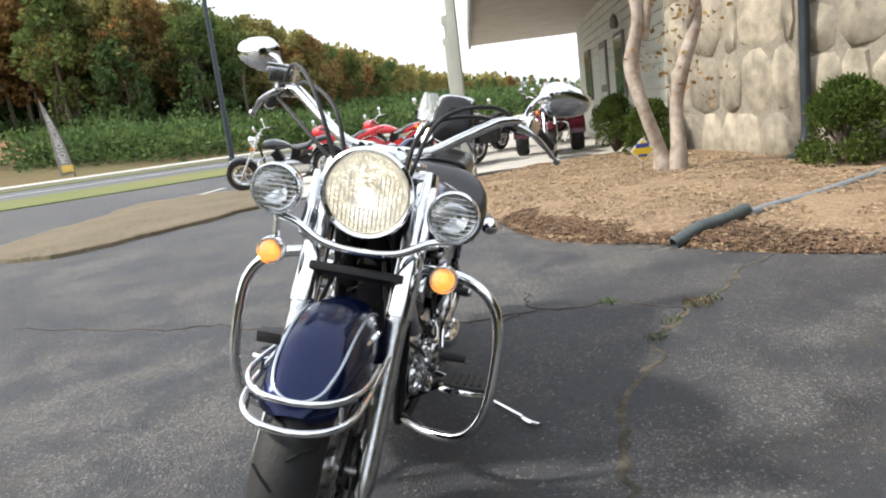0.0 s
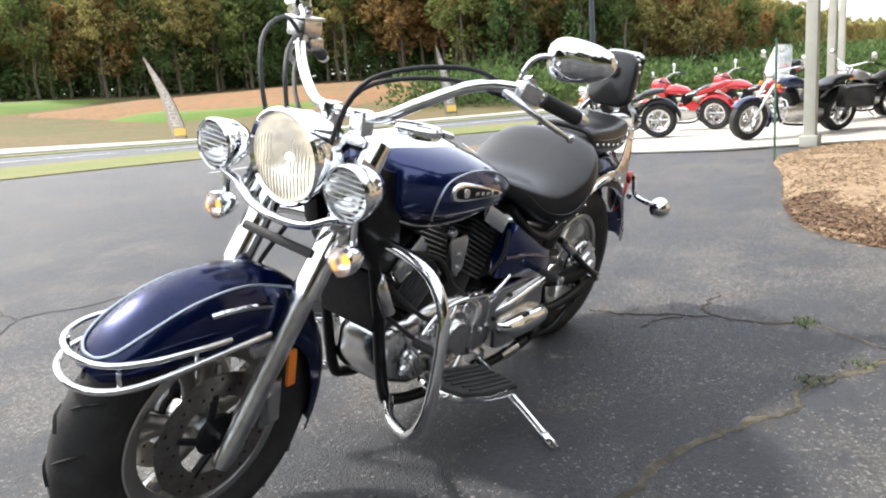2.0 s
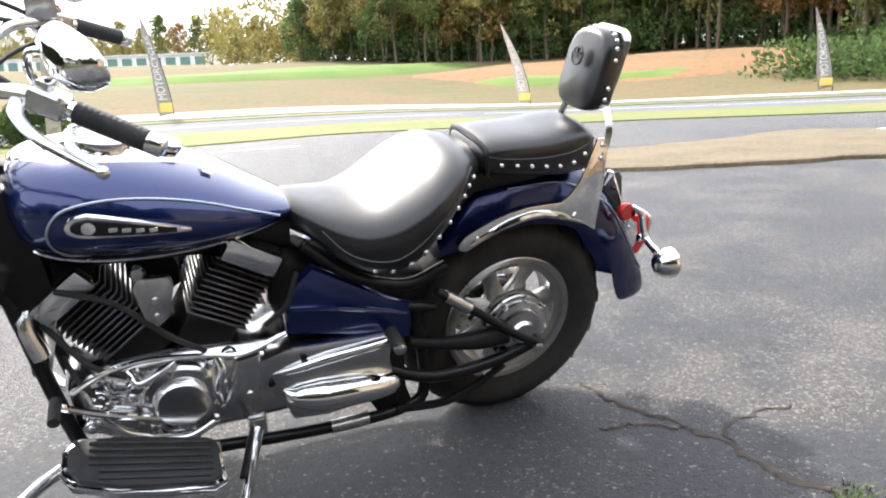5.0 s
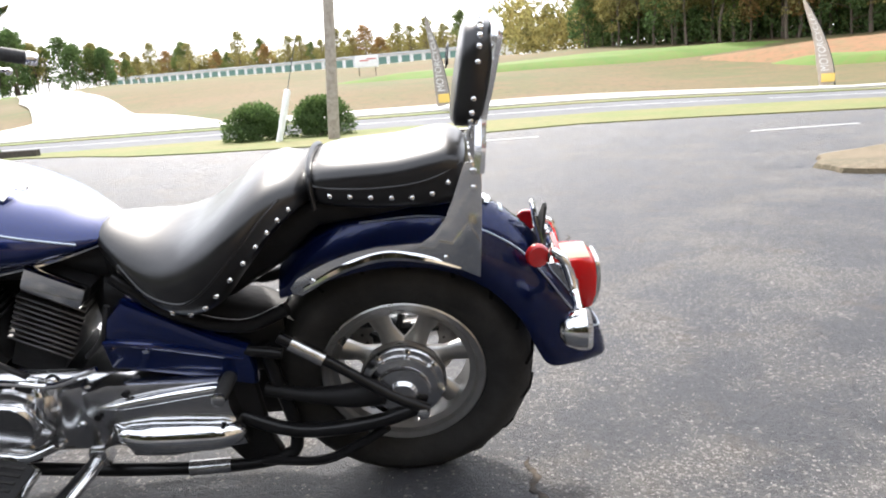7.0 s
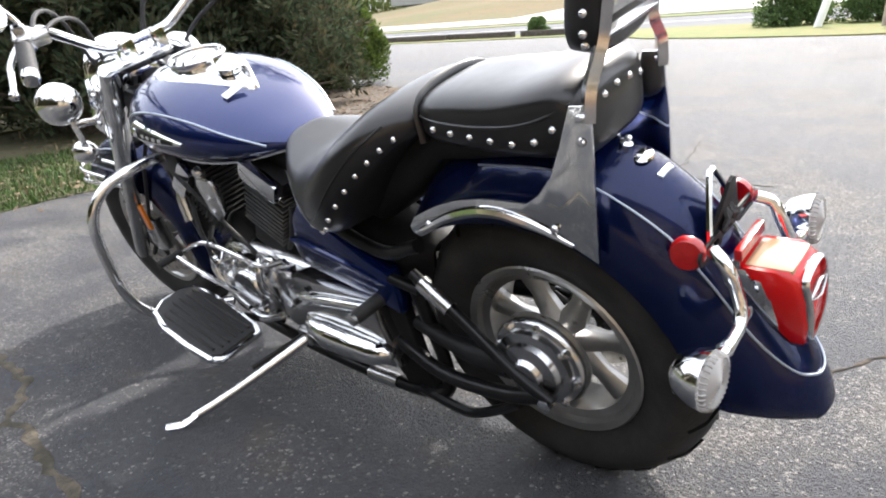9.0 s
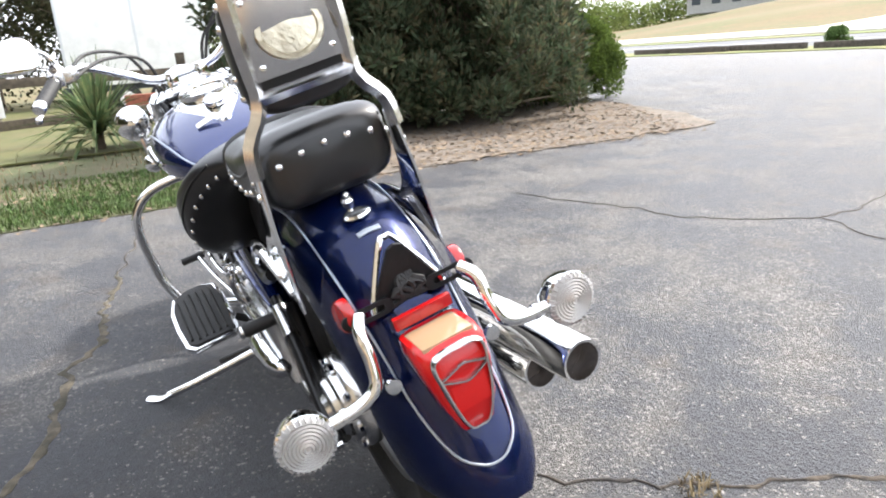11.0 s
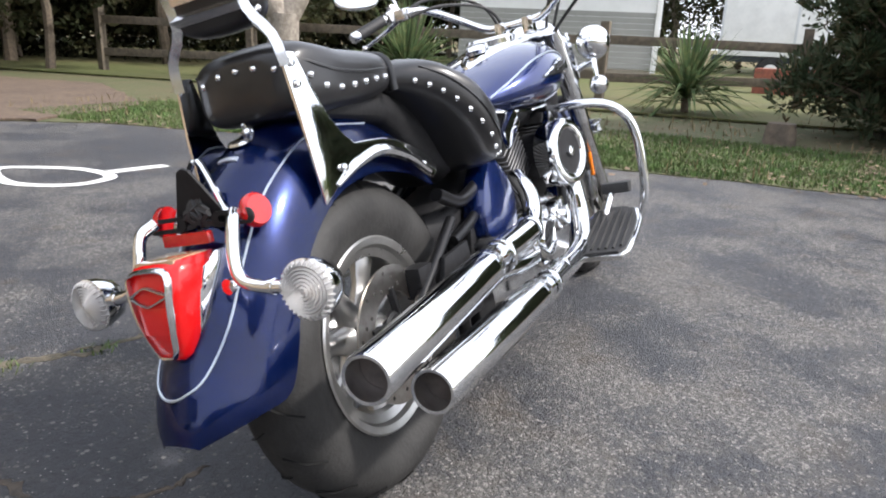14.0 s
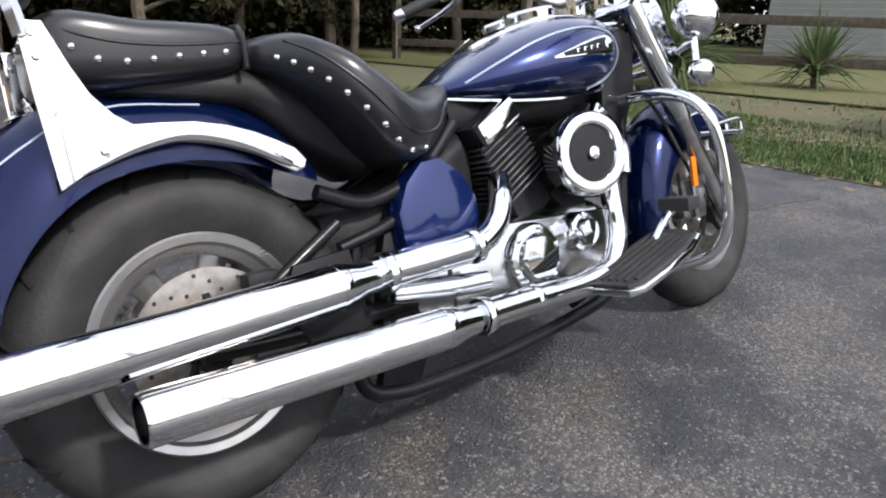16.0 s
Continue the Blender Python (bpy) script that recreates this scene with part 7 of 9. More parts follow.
# frame
for s in (1, -1):
    bp("frame_downtube", tube([(1.30, 0.03 * s, 0.80), (1.25, 0.09 * s, 0.62), (1.18, 0.10 * s, 0.24), (1.12, 0.10 * s, 0.17), (0.95, 0.11 * s, 0.14), (0.60, 0.115 * s, 0.115), (0.36, 0.11 * s, 0.125), (0.31, 0.10 * s, 0.20), (0.35, 0.09 * s, 0.45)], 0.017, 10, 5), M_black, "black steel frame tube")
    bp("frame_rail", tube([(0.64, 0.10 * s, 0.66), (0.52, 0.115 * s, 0.565), (0.38, 0.115 * s, 0.52), (0.27, 0.112 * s, 0.555)], 0.016, 10, 4), M_black)
    bp("frame_rail", tube([(0.55, 0.105 * s, 0.53), (0.42, 0.12 * s, 0.47), (0.30, 0.118 * s, 0.44)], 0.013, 10, 4), M_black)
    bp("frame_plate", side_plate([(0.50, 0.46), (0.41, 0.45), (0.38, 0.36), (0.37, 0.20), (0.34, 0.11), (0.44, 0.11), (0.48, 0.18), (0.47, 0.30), (0.52, 0.40)], 0.085, 0.03, s, 0.006), M_satin, "black frame side plate")
    if s > 0:
        bp("frame_sleeve", tube([(0.585, 0.118, 0.116), (0.48, 0.118, 0.119)], 0.0195, 12, smooth=False), M_alu)
    # floorboards
    rows_ = [(0.872, 0.22, 0.35), (0.90, 0.205, 0.372), (1.00, 0.20, 0.38), (1.10, 0.20, 0.378), (1.175, 0.21, 0.358), (1.20, 0.25, 0.315)]
    out = [(x, b) for x, a, b in rows_] + [(x, a) for x, a, b in rows_[::-1]]
    tilt = Matrix.Translation((0.885, 0, 0.233)) @ Matrix.Rotation(radians(-15.5), 4, "Y") @ Matrix.Translation((-0.88, 0, 0))
    bm = plate(out, 0.018, 0.005, tilt @ Matrix.Translation((0, 0, -0.01)))
    for v in bm.verts:
        v.co.y *= s
    fb = bp("floorboard", bm, M_chrome, "chrome rider floorboard with a ribbed rubber top")
    inn = [(0.88 + (x - 0.88) * 0.93 + 0.01, 0.29 + (y - 0.29) * 0.86) for x, y in out]
    bm = plate(inn, 0.008, 0.003, tilt @ Matrix.Translation((0, 0, 0.008)))
    for v in bm.verts:
        v.co.y *= s
    part("rubber_pad", bm, M_rubber, fb)
    bm = bmesh.new()
    for i in range(6):
        y = 0.236 + i * 0.022
        tube([tilt @ Vector((0.90 + 0.01 * (i > 4), y, 0.0175)), tilt @ Vector((1.15 - 0.02 * (i > 3), y, 0.0175))], 0.0045, 6, smooth=False, bm=bm)
    for v in bm.verts:
        v.co.y *= s
    tagged(part("ribs", bm, M_tyre, fb), kind="stuff")
    bp("floorboard_mount", tube([(0.96, 0.10 * s, 0.17), (0.98, 0.20 * s, 0.245)], 0.012, 8, smooth=False), M_black)
    # engine guard
    bp("engine_guard", tube([(1.245, 0.05 * s, 0.665), (1.25, 0.16 * s, 0.68), (1.27, 0.28 * s, 0.66), (1.285, 0.345 * s, 0.59), (1.30, 0.36 * s, 0.46), (1.31, 0.35 * s, 0.325), (1.30, 0.30 * s, 0.24), (1.25, 0.20 * s, 0.21), (1.17, 0.12 * s, 0.20)], 0.0155, 12, 5), M_chrome, "curved chrome engine guard bar")
    bp("passenger_peg", tube([(0.41, 0.09 * s, 0.395), (0.425, 0.13 * s, 0.398)], 0.013, 8, smooth=False), M_satin)
    bp("peg_rubber", lathe([(0.001, 0), (0.017, 0.0), (0.017, 0.085), (0.013, 0.09), (0.001, 0.091)], 14, m=aim((0.425, 0.125 * s, 0.398), (0.05, s, 0))), M_rubber, "black rubber passenger peg")
    bp("peg_cap", lathe([(0.001, 0), (0.0165, 0.0), (0.016, 0.007), (0.010, 0.011), (0.001, 0.012)], 14, m=aim((0.43, 0.215 * s, 0.398), (0.05, s, 0))), M_alu, "pale metal peg end")
    # side covers
sc = [(0.695, 0.505), (0.665, 0.575), (0.625, 0.612), (0.53, 0.555), (0.44, 0.50), (0.372, 0.47), (0.365, 0.41), (0.37, 0.365), (0.50, 0.40), (0.69, 0.44)]
bp("side_cover", side_plate(sc, 0.085, 0.05, 1, 0.018), M_blue, "blue painted side cover")
bp("side_cover_ridge", tube([(0.685, 0.138, 0.515), (0.58, 0.14, 0.50), (0.48, 0.138, 0.475), (0.385, 0.135, 0.445)], [0.006, 0.008, 0.008, 0.005], 8, 4), M_blue)
scr = [(0.65, 0.455), (0.645, 0.50), (0.61, 0.555), (0.555, 0.595), (0.50, 0.59), (0.455, 0.55), (0.425, 0.49), (0.43, 0.42), (0.475, 0.385), (0.56, 0.378), (0.63, 0.40)]
bp("side_cover", side_plate(scr, 0.085, 0.07, -1, 0.03), M_blue, "blue painted right side cover")
# battery box and dark mass between the frame tubes
bm = loft([super_ring((x, 0, z), w, h, h, 20, 3.5) for x, z, w, h in ((0.72, 0.55, 0.05, 0.08), (0.68, 0.53, 0.085, 0.12), (0.50, 0.46, 0.09, 0.10), (0.36, 0.44, 0.085, 0.09), (0.30, 0.44, 0.06, 0.07))])
bp("inner_box", bm, M_satin)
bp("under_tank_frame", loft([super_ring((x, 0, z), w, h, h, 16, 3) for x, z, w, h in ((1.33, 0.85, 0.03, 0.06), (1.25, 0.77, 0.06, 0.09), (1.1, 0.70, 0.07, 0.06), (0.9, 0.68, 0.07, 0.04), (0.66, 0.68, 0.07, 0.05))]), M_satin)
for y in (-0.055, 0.055):
    bp("neck_cover", side_plate([(1.335, 0.84), (1.29, 0.875), (1.215, 0.855), (1.175, 0.735), (1.165, 0.63), (1.20, 0.585), (1.26, 0.60), (1.315, 0.70)], 0.05, 0.055, 1 if y > 0 else -1, 0.01), M_black)
# radiator-like horn and cover ahead of the engine
bp("horn", lathe([(0.001, -0.02), (0.03, -0.02), (0.038, 0.0), (0.036, 0.012), (0.001, 0.014)], 20, m=aim((1.29, 0.0, 0.60), (1, 0, 0.1))), M_black)

# final drive, shaft and shock links on the left
hubm = aim((0.033, 0.075, 0.32), (0, 1, 0))
fdv = bp("final_drive", lathe([(0.104, 0), (0.104, 0.022), (0.098, 0.03), (0.086, 0.032), (0.083, 0.046), (0.066, 0.05), (0.062, 0.062), (0.036, 0.066), (0.03, 0.076), (0.001, 0.077)], 36, m=hubm), M_polished, "cast aluminium final drive housing")
for i in range(8):
    a = 2 * math.pi * i / 8 + 0.2
    part("bolt", lathe([(0.001, 0), (0.009, 0.0), (0.009, 0.009), (0.005, 0.012), (0.001, 0.011)], 6, m=aim((0.033 + 0.093 * math.cos(a), 0.105, 0.32 + 0.093 * math.sin(a)), (0, 1, 0))), M_chrome, fdv)
part("axle_nut", lathe([(0.001, 0), (0.016, 0.0), (0.016, 0.018), (0.008, 0.022), (0.001, 0.022)], 6, m=aim((-0.012, 0.15, 0.275), (0, 1, 0))), M_chrome, fdv)
bp("drive_shaft_tube", tube([(0.36, 0.10, 0.33), (0.26, 0.115, 0.315), (0.16, 0.12, 0.31), (0.08, 0.12, 0.32)], [0.017, 0.018, 0.03, 0.036], 14, 4), M_satin, "black drive shaft housing")
bp("swingarm", tube([(0.46, 0.11, 0.28), (0.30, 0.125, 0.22), (0.12, 0.135, 0.235), (0.0, 0.14, 0.275)], 0.018, 10, 4), M_black)
bp("swingarm", tube([(0.46, -0.11, 0.30), (0.30, -0.125, 0.30), (0.12, -0.13, 0.305), (0.0, -0.125, 0.315)], 0.020, 10, 4), M_black)
bp("swingarm_brace", tube([(0.30, 0.125, 0.49), (0.18, 0.135, 0.41), (0.06, 0.15, 0.325), (-0.025, 0.155, 0.28)], 0.013, 10, 4), M_black, "black swingarm brace")
bp("brace_sleeve", tube([(0.275, 0.128, 0.474), (0.205, 0.134, 0.427)], 0.0185, 12, smooth=False), M_alu)
bp("swingarm_brace", tube([(0.30, -0.12, 0.49), (0.18, -0.125, 0.42), (0.06, -0.125, 0.345)], 0.013, 10, 4), M_black)
bp("lower_link", tube([(0.40, 0.12, 0.13), (0.25, 0.13, 0.125), (0.15, 0.13, 0.17), (0.08, 0.135, 0.22)], 0.012, 8, 4), M_black)
bp("rear_caliper", block((0.10, -0.13, 0.36), (0.165, -0.085, 0.43), 0.014), M_satin, "black rear brake caliper")

# side stand
sd = bp("side_stand", tube([(0.775, 0.135, 0.195), (0.80, 0.22, 0.18), (0.855, 0.38, 0.152), (0.895, 0.475, 0.137)], [0.017, 0.014, 0.012, 0.012], 10, 4), M_chrome, "extended chrome side stand")
part("foot", tube([(0.888, 0.465, 0.142), (0.905, 0.50, 0.134), (0.93, 0.535, 0.142)], [0.012, 0.017, 0.015], 10, 4, flat=0.4), M_chrome, sd)
part("pivot", block((0.755, 0.11, 0.175), (0.80, 0.16, 0.225), 0.01), M_polished, sd)
part("spring", tube([(0.79, 0.15, 0.20), (0.84, 0.30, 0.185)], 0.008, 8, smooth=False), M_black, sd)

# exhaust on the right
def pipe(pts, r, name, label, material=M_chrome, seg=20):
    return bp(name, tube(pts, r, seg, 7), material, label)


def muffler(a, b, r, name):
    a, b = Vector(a), Vector(b)
    d = b - a
    ln = d.length
    m = aim(a, d)
    o = bp(name, lathe([(r * 0.80, 0.06), (r * 0.82, 0.0), (r * 0.95, -0.001), (r * 1.0, 0.006), (r * 1.0, ln * 0.86), (r * 0.97, ln * 0.90), (r * 0.80, ln * 0.94), (r * 0.72, ln), (0.001, ln)], 32, m=m), M_chrome, "long straight chrome muffler with an open end")
    part("baffle", lathe([(r * 0.80, 0.045), (r * 0.78, 0.075), (r * 0.45, 0.10), (r * 0.40, 0.14), (0.001, 0.14)], 24, m=m), M_soot, o)
    part("clamp", lathe([(r * 1.03, ln * 0.86), (r * 1.03, ln * 0.885), (r * 0.98, ln * 0.89)], 32, m=m), M_chrome, o)
    return o


muffler((-0.318, -0.250, 0.366), (0.305, -0.212, 0.386), 0.043, "upper_muffler")
muffler((-0.145, -0.252, 0.270), (0.51, -0.24, 0.256), 0.043, "lower_muffler")
pipe([(0.27, -0.20, 0.388), (0.42, -0.20, 0.39), (0.56, -0.20, 0.395), (0.64, -0.19, 0.42), (0.69, -0.17, 0.47), (0.74, -0.12, 0.52)], 0.027, "exhaust_pipe", "chrome rear exhaust pipe")
pipe([(0.48, -0.235, 0.262), (0.66, -0.225, 0.252), (0.85, -0.215, 0.245), (0.98, -0.21, 0.26), (1.045, -0.20, 0.33), (1.055, -0.19, 0.42), (1.07, -0.17, 0.50), (1.11, -0.12, 0.55)], 0.027, "exhaust_pipe", "curved chrome front exhaust pipe")
pipe([(0.30, -0.205, 0.390), (0.42, -0.205, 0.392), (0.54, -0.205, 0.397)], 0.034, "heat_shield", "chrome exhaust heat shield")
pipe([(0.60, -0.185, 0.315), (0.48, -0.19, 0.325), (0.36, -0.18, 0.34)], 0.024, "crossover_pipe", "chrome exhaust crossover")
bp("muffler_bracket", side_plate([(0.30, 0.44), (0.18, 0.43), (0.15, 0.36), (0.20, 0.27), (0.33, 0.27)], 0.14, 0.012, -1, 0.003), M_satin)
for c, d, r_ in (((0.335, -0.211, 0.387), (1, 0, 0.02), 0.040), ((0.565, -0.203, 0.397), (1, 0.02, 0.2), 0.037), ((0.535, -0.240, 0.2565), (1, 0.03, -0.03), 0.039), ((0.70, -0.223, 0.251), (1, 0.05, -0.03), 0.034)):
    bp("pipe_clamp", lathe([(r_ * 0.8, -0.011), (r_, -0.010), (r_ * 1.04, -0.004), (r_ * 1.04, 0.004), (r_, 0.010), (r_ * 0.8, 0.011)], 24, m=aim(c, d)), M_chrome, "chrome band clamp")
pipe([(0.52, -0.2395, 0.2565), (0.66, -0.2275, 0.2525), (0.84, -0.217, 0.246), (0.95, -0.213, 0.254)], 0.032, "heat_shield", "chrome exhaust heat shield")
# air cleaner and right engine covers
ac = bp("air_cleaner", lathe([(0.098, -0.045), (0.103, 0.0), (0.103, 0.014), (0.096, 0.026), (0.080, 0.030), (0.070, 0.026), (0.066, 0.018), (0.03, 0.016), (0.001, 0.016)], 40, m=aim((0.968, -0.20, 0.55), (-0.22, -1, 0.04))), M_chrome, "round chrome air cleaner cover")
part("face", lathe([(0.068, 0.0195), (0.04, 0.021), (0.001, 0.0205)], 32, m=aim((0.968, -0.20, 0.55), (-0.22, -1, 0.04))), M_satin, ac, "dark air cleaner centre")
part("centre_bolt", lathe([(0.016, 0.018), (0.015, 0.03), (0.001, 0.033)], 16, m=aim((0.968, -0.20, 0.55), (-0.22, -1, 0.04))), M_chrome, ac)
bp("intake_boot", tube([(0.98, -0.08, 0.55), (0.975, -0.17, 0.55)], 0.07, 20, smooth=False), M_satin)
cover((0.80, -0.125, 0.325), 0.085, -1, 0.05, "clutch_cover", "chrome round clutch cover with bolts", M_chrome)
cover((0.97, -0.125, 0.36), 0.05, -1, 0.06, "oil_filter_cover", "small domed chrome cover", M_chrome, 5)
bp("right_case", side_plate([(1.12, 0.40), (0.70, 0.42), (0.56, 0.36), (0.56, 0.24), (0.70, 0.20), (1.08, 0.20), (1.15, 0.28)], 0.10, 0.03, -1, 0.012), M_polished, "polished right engine case")
bp("brake_pedal_arm", tube([(0.98, -0.20, 0.22), (1.08, -0.24, 0.26), (1.16, -0.27, 0.36), (1.19, -0.28, 0.385)], 0.010, 8, 4), M_chrome)
bp("brake_pedal", block((1.165, -0.335, 0.375), (1.215, -0.245, 0.41), 0.008), M_rubber, "black rubber brake pedal")
bp("shift_pedal_arm", tube([(1.0, 0.17, 0.30), (1.10, 0.20, 0.36), (1.19, 0.22, 0.42)], 0.008, 8, 4), M_chrome)
bp("shift_peg", tube([(1.19, 0.20, 0.42), (1.19, 0.275, 0.42)], 0.012, 10, smooth=False), M_rubber)

# dark base under the seats
bp("seat_base", loft([super_ring((x, 0, z), w, h, h, 16, 3.2) for x, z, w, h in ((0.66, 0.70, 0.06, 0.02), (0.55, 0.66, 0.09, 0.045), (0.40, 0.65, 0.10, 0.085), (0.28, 0.71, 0.095, 0.075), (0.18, 0.765, 0.085, 0.04), (0.0, 0.775, 0.085, 0.025), (-0.11, 0.78, 0.06, 0.015))]), M_satin)
lampfilament = ball(0.010, 14, 10, Matrix.Translation((1.452, 0, 0.896)))
fp("headlamp_bulb", lampfilament, mat("lit_bulb", (1, 0.9, 0.7), 0.3, emit=(1.0, 0.88, 0.66), power=2.2), "lit headlamp bulb")
bm = bmesh.new()
for i in range(17):
    y = -0.084 + 0.0105 * i
    h = math.sqrt(max(0, 0.094 ** 2 - y * y))
    tube([(1.482, y, 0.896 - h * 0.95), (1.486, y, 0.896 - h * 0.35)], 0.0016, 6, smooth=False, bm=bm)
    if i < 6 or i > 10:
        tube([(1.486, y, 0.896 - h * 0.3), (1.486, y, 0.896 + h * 0.55)], 0.0016, 6, smooth=False, bm=bm)
tagged(fp("lens_flutes", bm, M_flute), kind="stuff")
# springs, reservoir and lower covers
bp("oil_cooler_box", block((1.20, -0.10, 0.42), (1.24, 0.10, 0.58), 0.01), M_satin)
for s in (1, -1):
    bp("head_pipe_cover", tube([(1.19, 0.05 * s, 0.60), (1.23, 0.10 * s, 0.56), (1.21, 0.12 * s, 0.48)], 0.02, 12, 4), M_alu)


# ---- crape myrtle, drain, stake and lot sign in the mulch bed ----
root = thing("crape_myrtle", Matrix.Translation((-4.35, 1.72, 0.15)) @ Matrix.Scale(1.12, 4), "pale smooth-barked crape myrtle with two twisted stems", "tree")
part("stem", tube([(0.0, -0.05, -0.05), (-0.02, -0.07, 0.2), (0.03, -0.20, 0.62), (-0.05, -0.27, 1.0), (0.03, -0.20, 1.4), (-0.04, -0.26, 1.9), (0, -0.35, 3.4)], [0.12, 0.066, 0.056, 0.070, 0.050, 0.056, 0.03], 12, 6), M_myrtle, root)
part("stem", tube([(0.03, 0.06, -0.05), (0.05, 0.08, 0.25), (-0.02, 0.09, 0.6), (0.04, 0.16, 0.95), (0.0, 0.29, 1.35), (0.03, 0.25, 1.8), (0.1, 0.4, 3.2)], [0.10, 0.070, 0.058, 0.062, 0.052, 0.046, 0.028], 12, 6), M_myrtle, root)
part("limb", tube([(-0.02, -0.15, 1.2), (0.15, -0.05, 1.9), (0.2, 0.05, 2.8)], [0.035, 0.028, 0.015], 8, 4), M_myrtle, root)
part("limb", tube([(0.02, 0.2, 1.25), (0.1, 0.45, 1.9), (0.1, 0.6, 2.7)], [0.03, 0.024, 0.012], 8, 4), M_myrtle, root)
me = leaf_cloud([((0.05 + 0.3 * math.sin(i * 2.1), 0.30 * math.cos(i * 1.3) + 0.1, 0.75 + 0.13 * i), (0.26, 0.26, 0.2)) for i in range(20)], 22, 0.05, 77)
me.materials.append(M_leafo)
o = new("leaves", me)
o.parent = root

bm = bmesh.new()
path = spline([(x, y, bed_height(x, y) + 0.028) for x, y in ((-1.55, 1.36), (-1.64, 1.53), (-1.73, 1.70), (-1.83, 1.88))], 12)
rings = []
for i, p in enumerate(path):
    d = (path[min(i + 1, len(path) - 1)] - path[max(i - 1, 0)]).normalized()
    u = Vector((0, 0, 1)) - d * d.z
    s = d.cross(u)
    r = 0.049 if i % 2 else 0.044
    rings.append([p + (u * math.cos(a) + s * math.sin(a)) * r for a in (2 * math.pi * k / 18 for k in range(18))])
inner = [[p + (q - p) * 0.86 for q in rings[0]] for p in path[:1]]
deep = [[path[2] + (q - path[0]) * 0.8 for q in rings[0]]]
loft(deep + inner + rings, caps=False, bm=bm)
tagged(part("drain_pipe", bm, M_drain), "dark corrugated plastic drain pipe lying in mulch", "pipe")
bm = tube([(x, y, bed_height(x, y) - 0.010) for x, y in ((-1.82, 1.87), (-1.98, 2.08), (-2.18, 2.34), (-2.5, 2.75), (-2.9, 3.2))], 0.034, 12, 5)
tagged(part("drain_extension", bm, mat("blue_grey_plastic", (0.20, 0.23, 0.25), 0.6, var=0.2, scale=14)), "thin blue-grey drain pipe half sunk in mulch", "pipe")
tagged(part("garden_stake", tube([(-5.95, -0.78, -0.05), (-5.93, -0.77, 1.35)], 0.012, 6, smooth=False), mat("green_metal", (0.08, 0.17, 0.13), 0.5, 0.3)), "thin green metal stake at the bed's edge", "stake")
sg = thing("yard_sign", Matrix.Translation((-4.25, 1.45, 0.27)) @ Matrix.Rotation(radians(98), 4, "Z") @ Matrix.Rotation(radians(8), 4, "X") @ Matrix.Scale(0.72, 4), "small yellow and white diamond sign at the tree", "sign")
dia = Matrix.Translation((0, 0, 0.22)) @ Matrix.Rotation(radians(45), 4, "Y")
part("panel", block((-0.125, -0.004, -0.125), (0.125, 0.004, 0.125), 0.003, m=dia), M_white, sg)
part("panel_field", block((-0.105, -0.0075, -0.105), (0.105, -0.004, 0.105), 0.001, m=dia), mat("yellow_sign", (0.78, 0.55, 0.05), 0.5), sg, "yellow sign face")
part("panel_bar", block((-0.09, -0.0095, -0.03), (0.09, -0.0075, 0.03), 0.001, m=Matrix.Translation((0, 0, 0.29))), mat("blue_sign", (0.05, 0.08, 0.30), 0.5), sg)
part("panel_bar", block((-0.06, -0.0095, -0.02), (0.06, -0.0075, 0.02), 0.001, m=Matrix.Translation((0, 0, 0.15))), mat("blue_sign_bar", (0.05, 0.08, 0.30), 0.5), sg)
part("stake", tube([(0, 0, -0.1), (0, 0, 0.1)], 0.006, 6, smooth=False), M_darkpipe, sg)


# ---- poles ----
up_ = thing("utility_pole", Matrix.Translation((3.85, -18.3, 0)) @ Matrix.Rotation(radians(-3.5), 4, "Y"), "weathered grey wooden utility pole beside the lot", "utility pole")
part("pole", lathe([(0.001, -0.3), (0.17, -0.3), (0.165, 0.5), (0.14, 6), (0.12, 9.5), (0.001, 9.52)], 14), M_pole, up_)
part("cross_arm", block((-1.1, -0.06, 8.6), (1.1, 0.06, 8.75), 0.01), M_pole, up_)
for k in range(3):
    part("insulator", lathe([(0.001, 0), (0.05, 0), (0.06, 0.08), (0.03, 0.14), (0.001, 0.15)], 10, m=Matrix.Translation((-0.9 + 0.9 * k, 0, 8.75))), M_white, up_)
gm = thing("guy_wire_marker", Matrix.Translation((5.6, -18.9, 0)) @ Matrix.Rotation(radians(-16), 4, "Y"), "pale plastic guard tube over a guy wire", "guy wire")
part("tube", lathe([(0.001, -0.1), (0.10, -0.1), (0.10, 1.5), (0.07, 1.55), (0.001, 1.56)], 12), M_white, gm)
part("wire", tube([(0, 0, 1.5), (0.02, 0, 8.4)], 0.012, 5, smooth=False), M_darkpipe, gm)
lp_ = thing("lamp_post", Matrix.Translation((-28.5, -15.2, 0)), "tall dark metal lamp post beyond the walk", "lamp post")
part("post", lathe([(0.001, -0.2), (0.22, -0.2), (0.22, 0.1), (0.13, 0.15), (0.10, 8.5), (0.001, 8.5)], 12), M_darkpipe, lp_)
part("arm", tube([(0, 0, 8.3), (0.6, 0.2, 8.6), (1.2, 0.4, 8.6)], 0.05, 8, 4), M_darkpipe, lp_)
part("lamp_head", block((1.0, 0.25, 8.5), (1.6, 0.6, 8.62), 0.03), M_darkpipe, lp_)


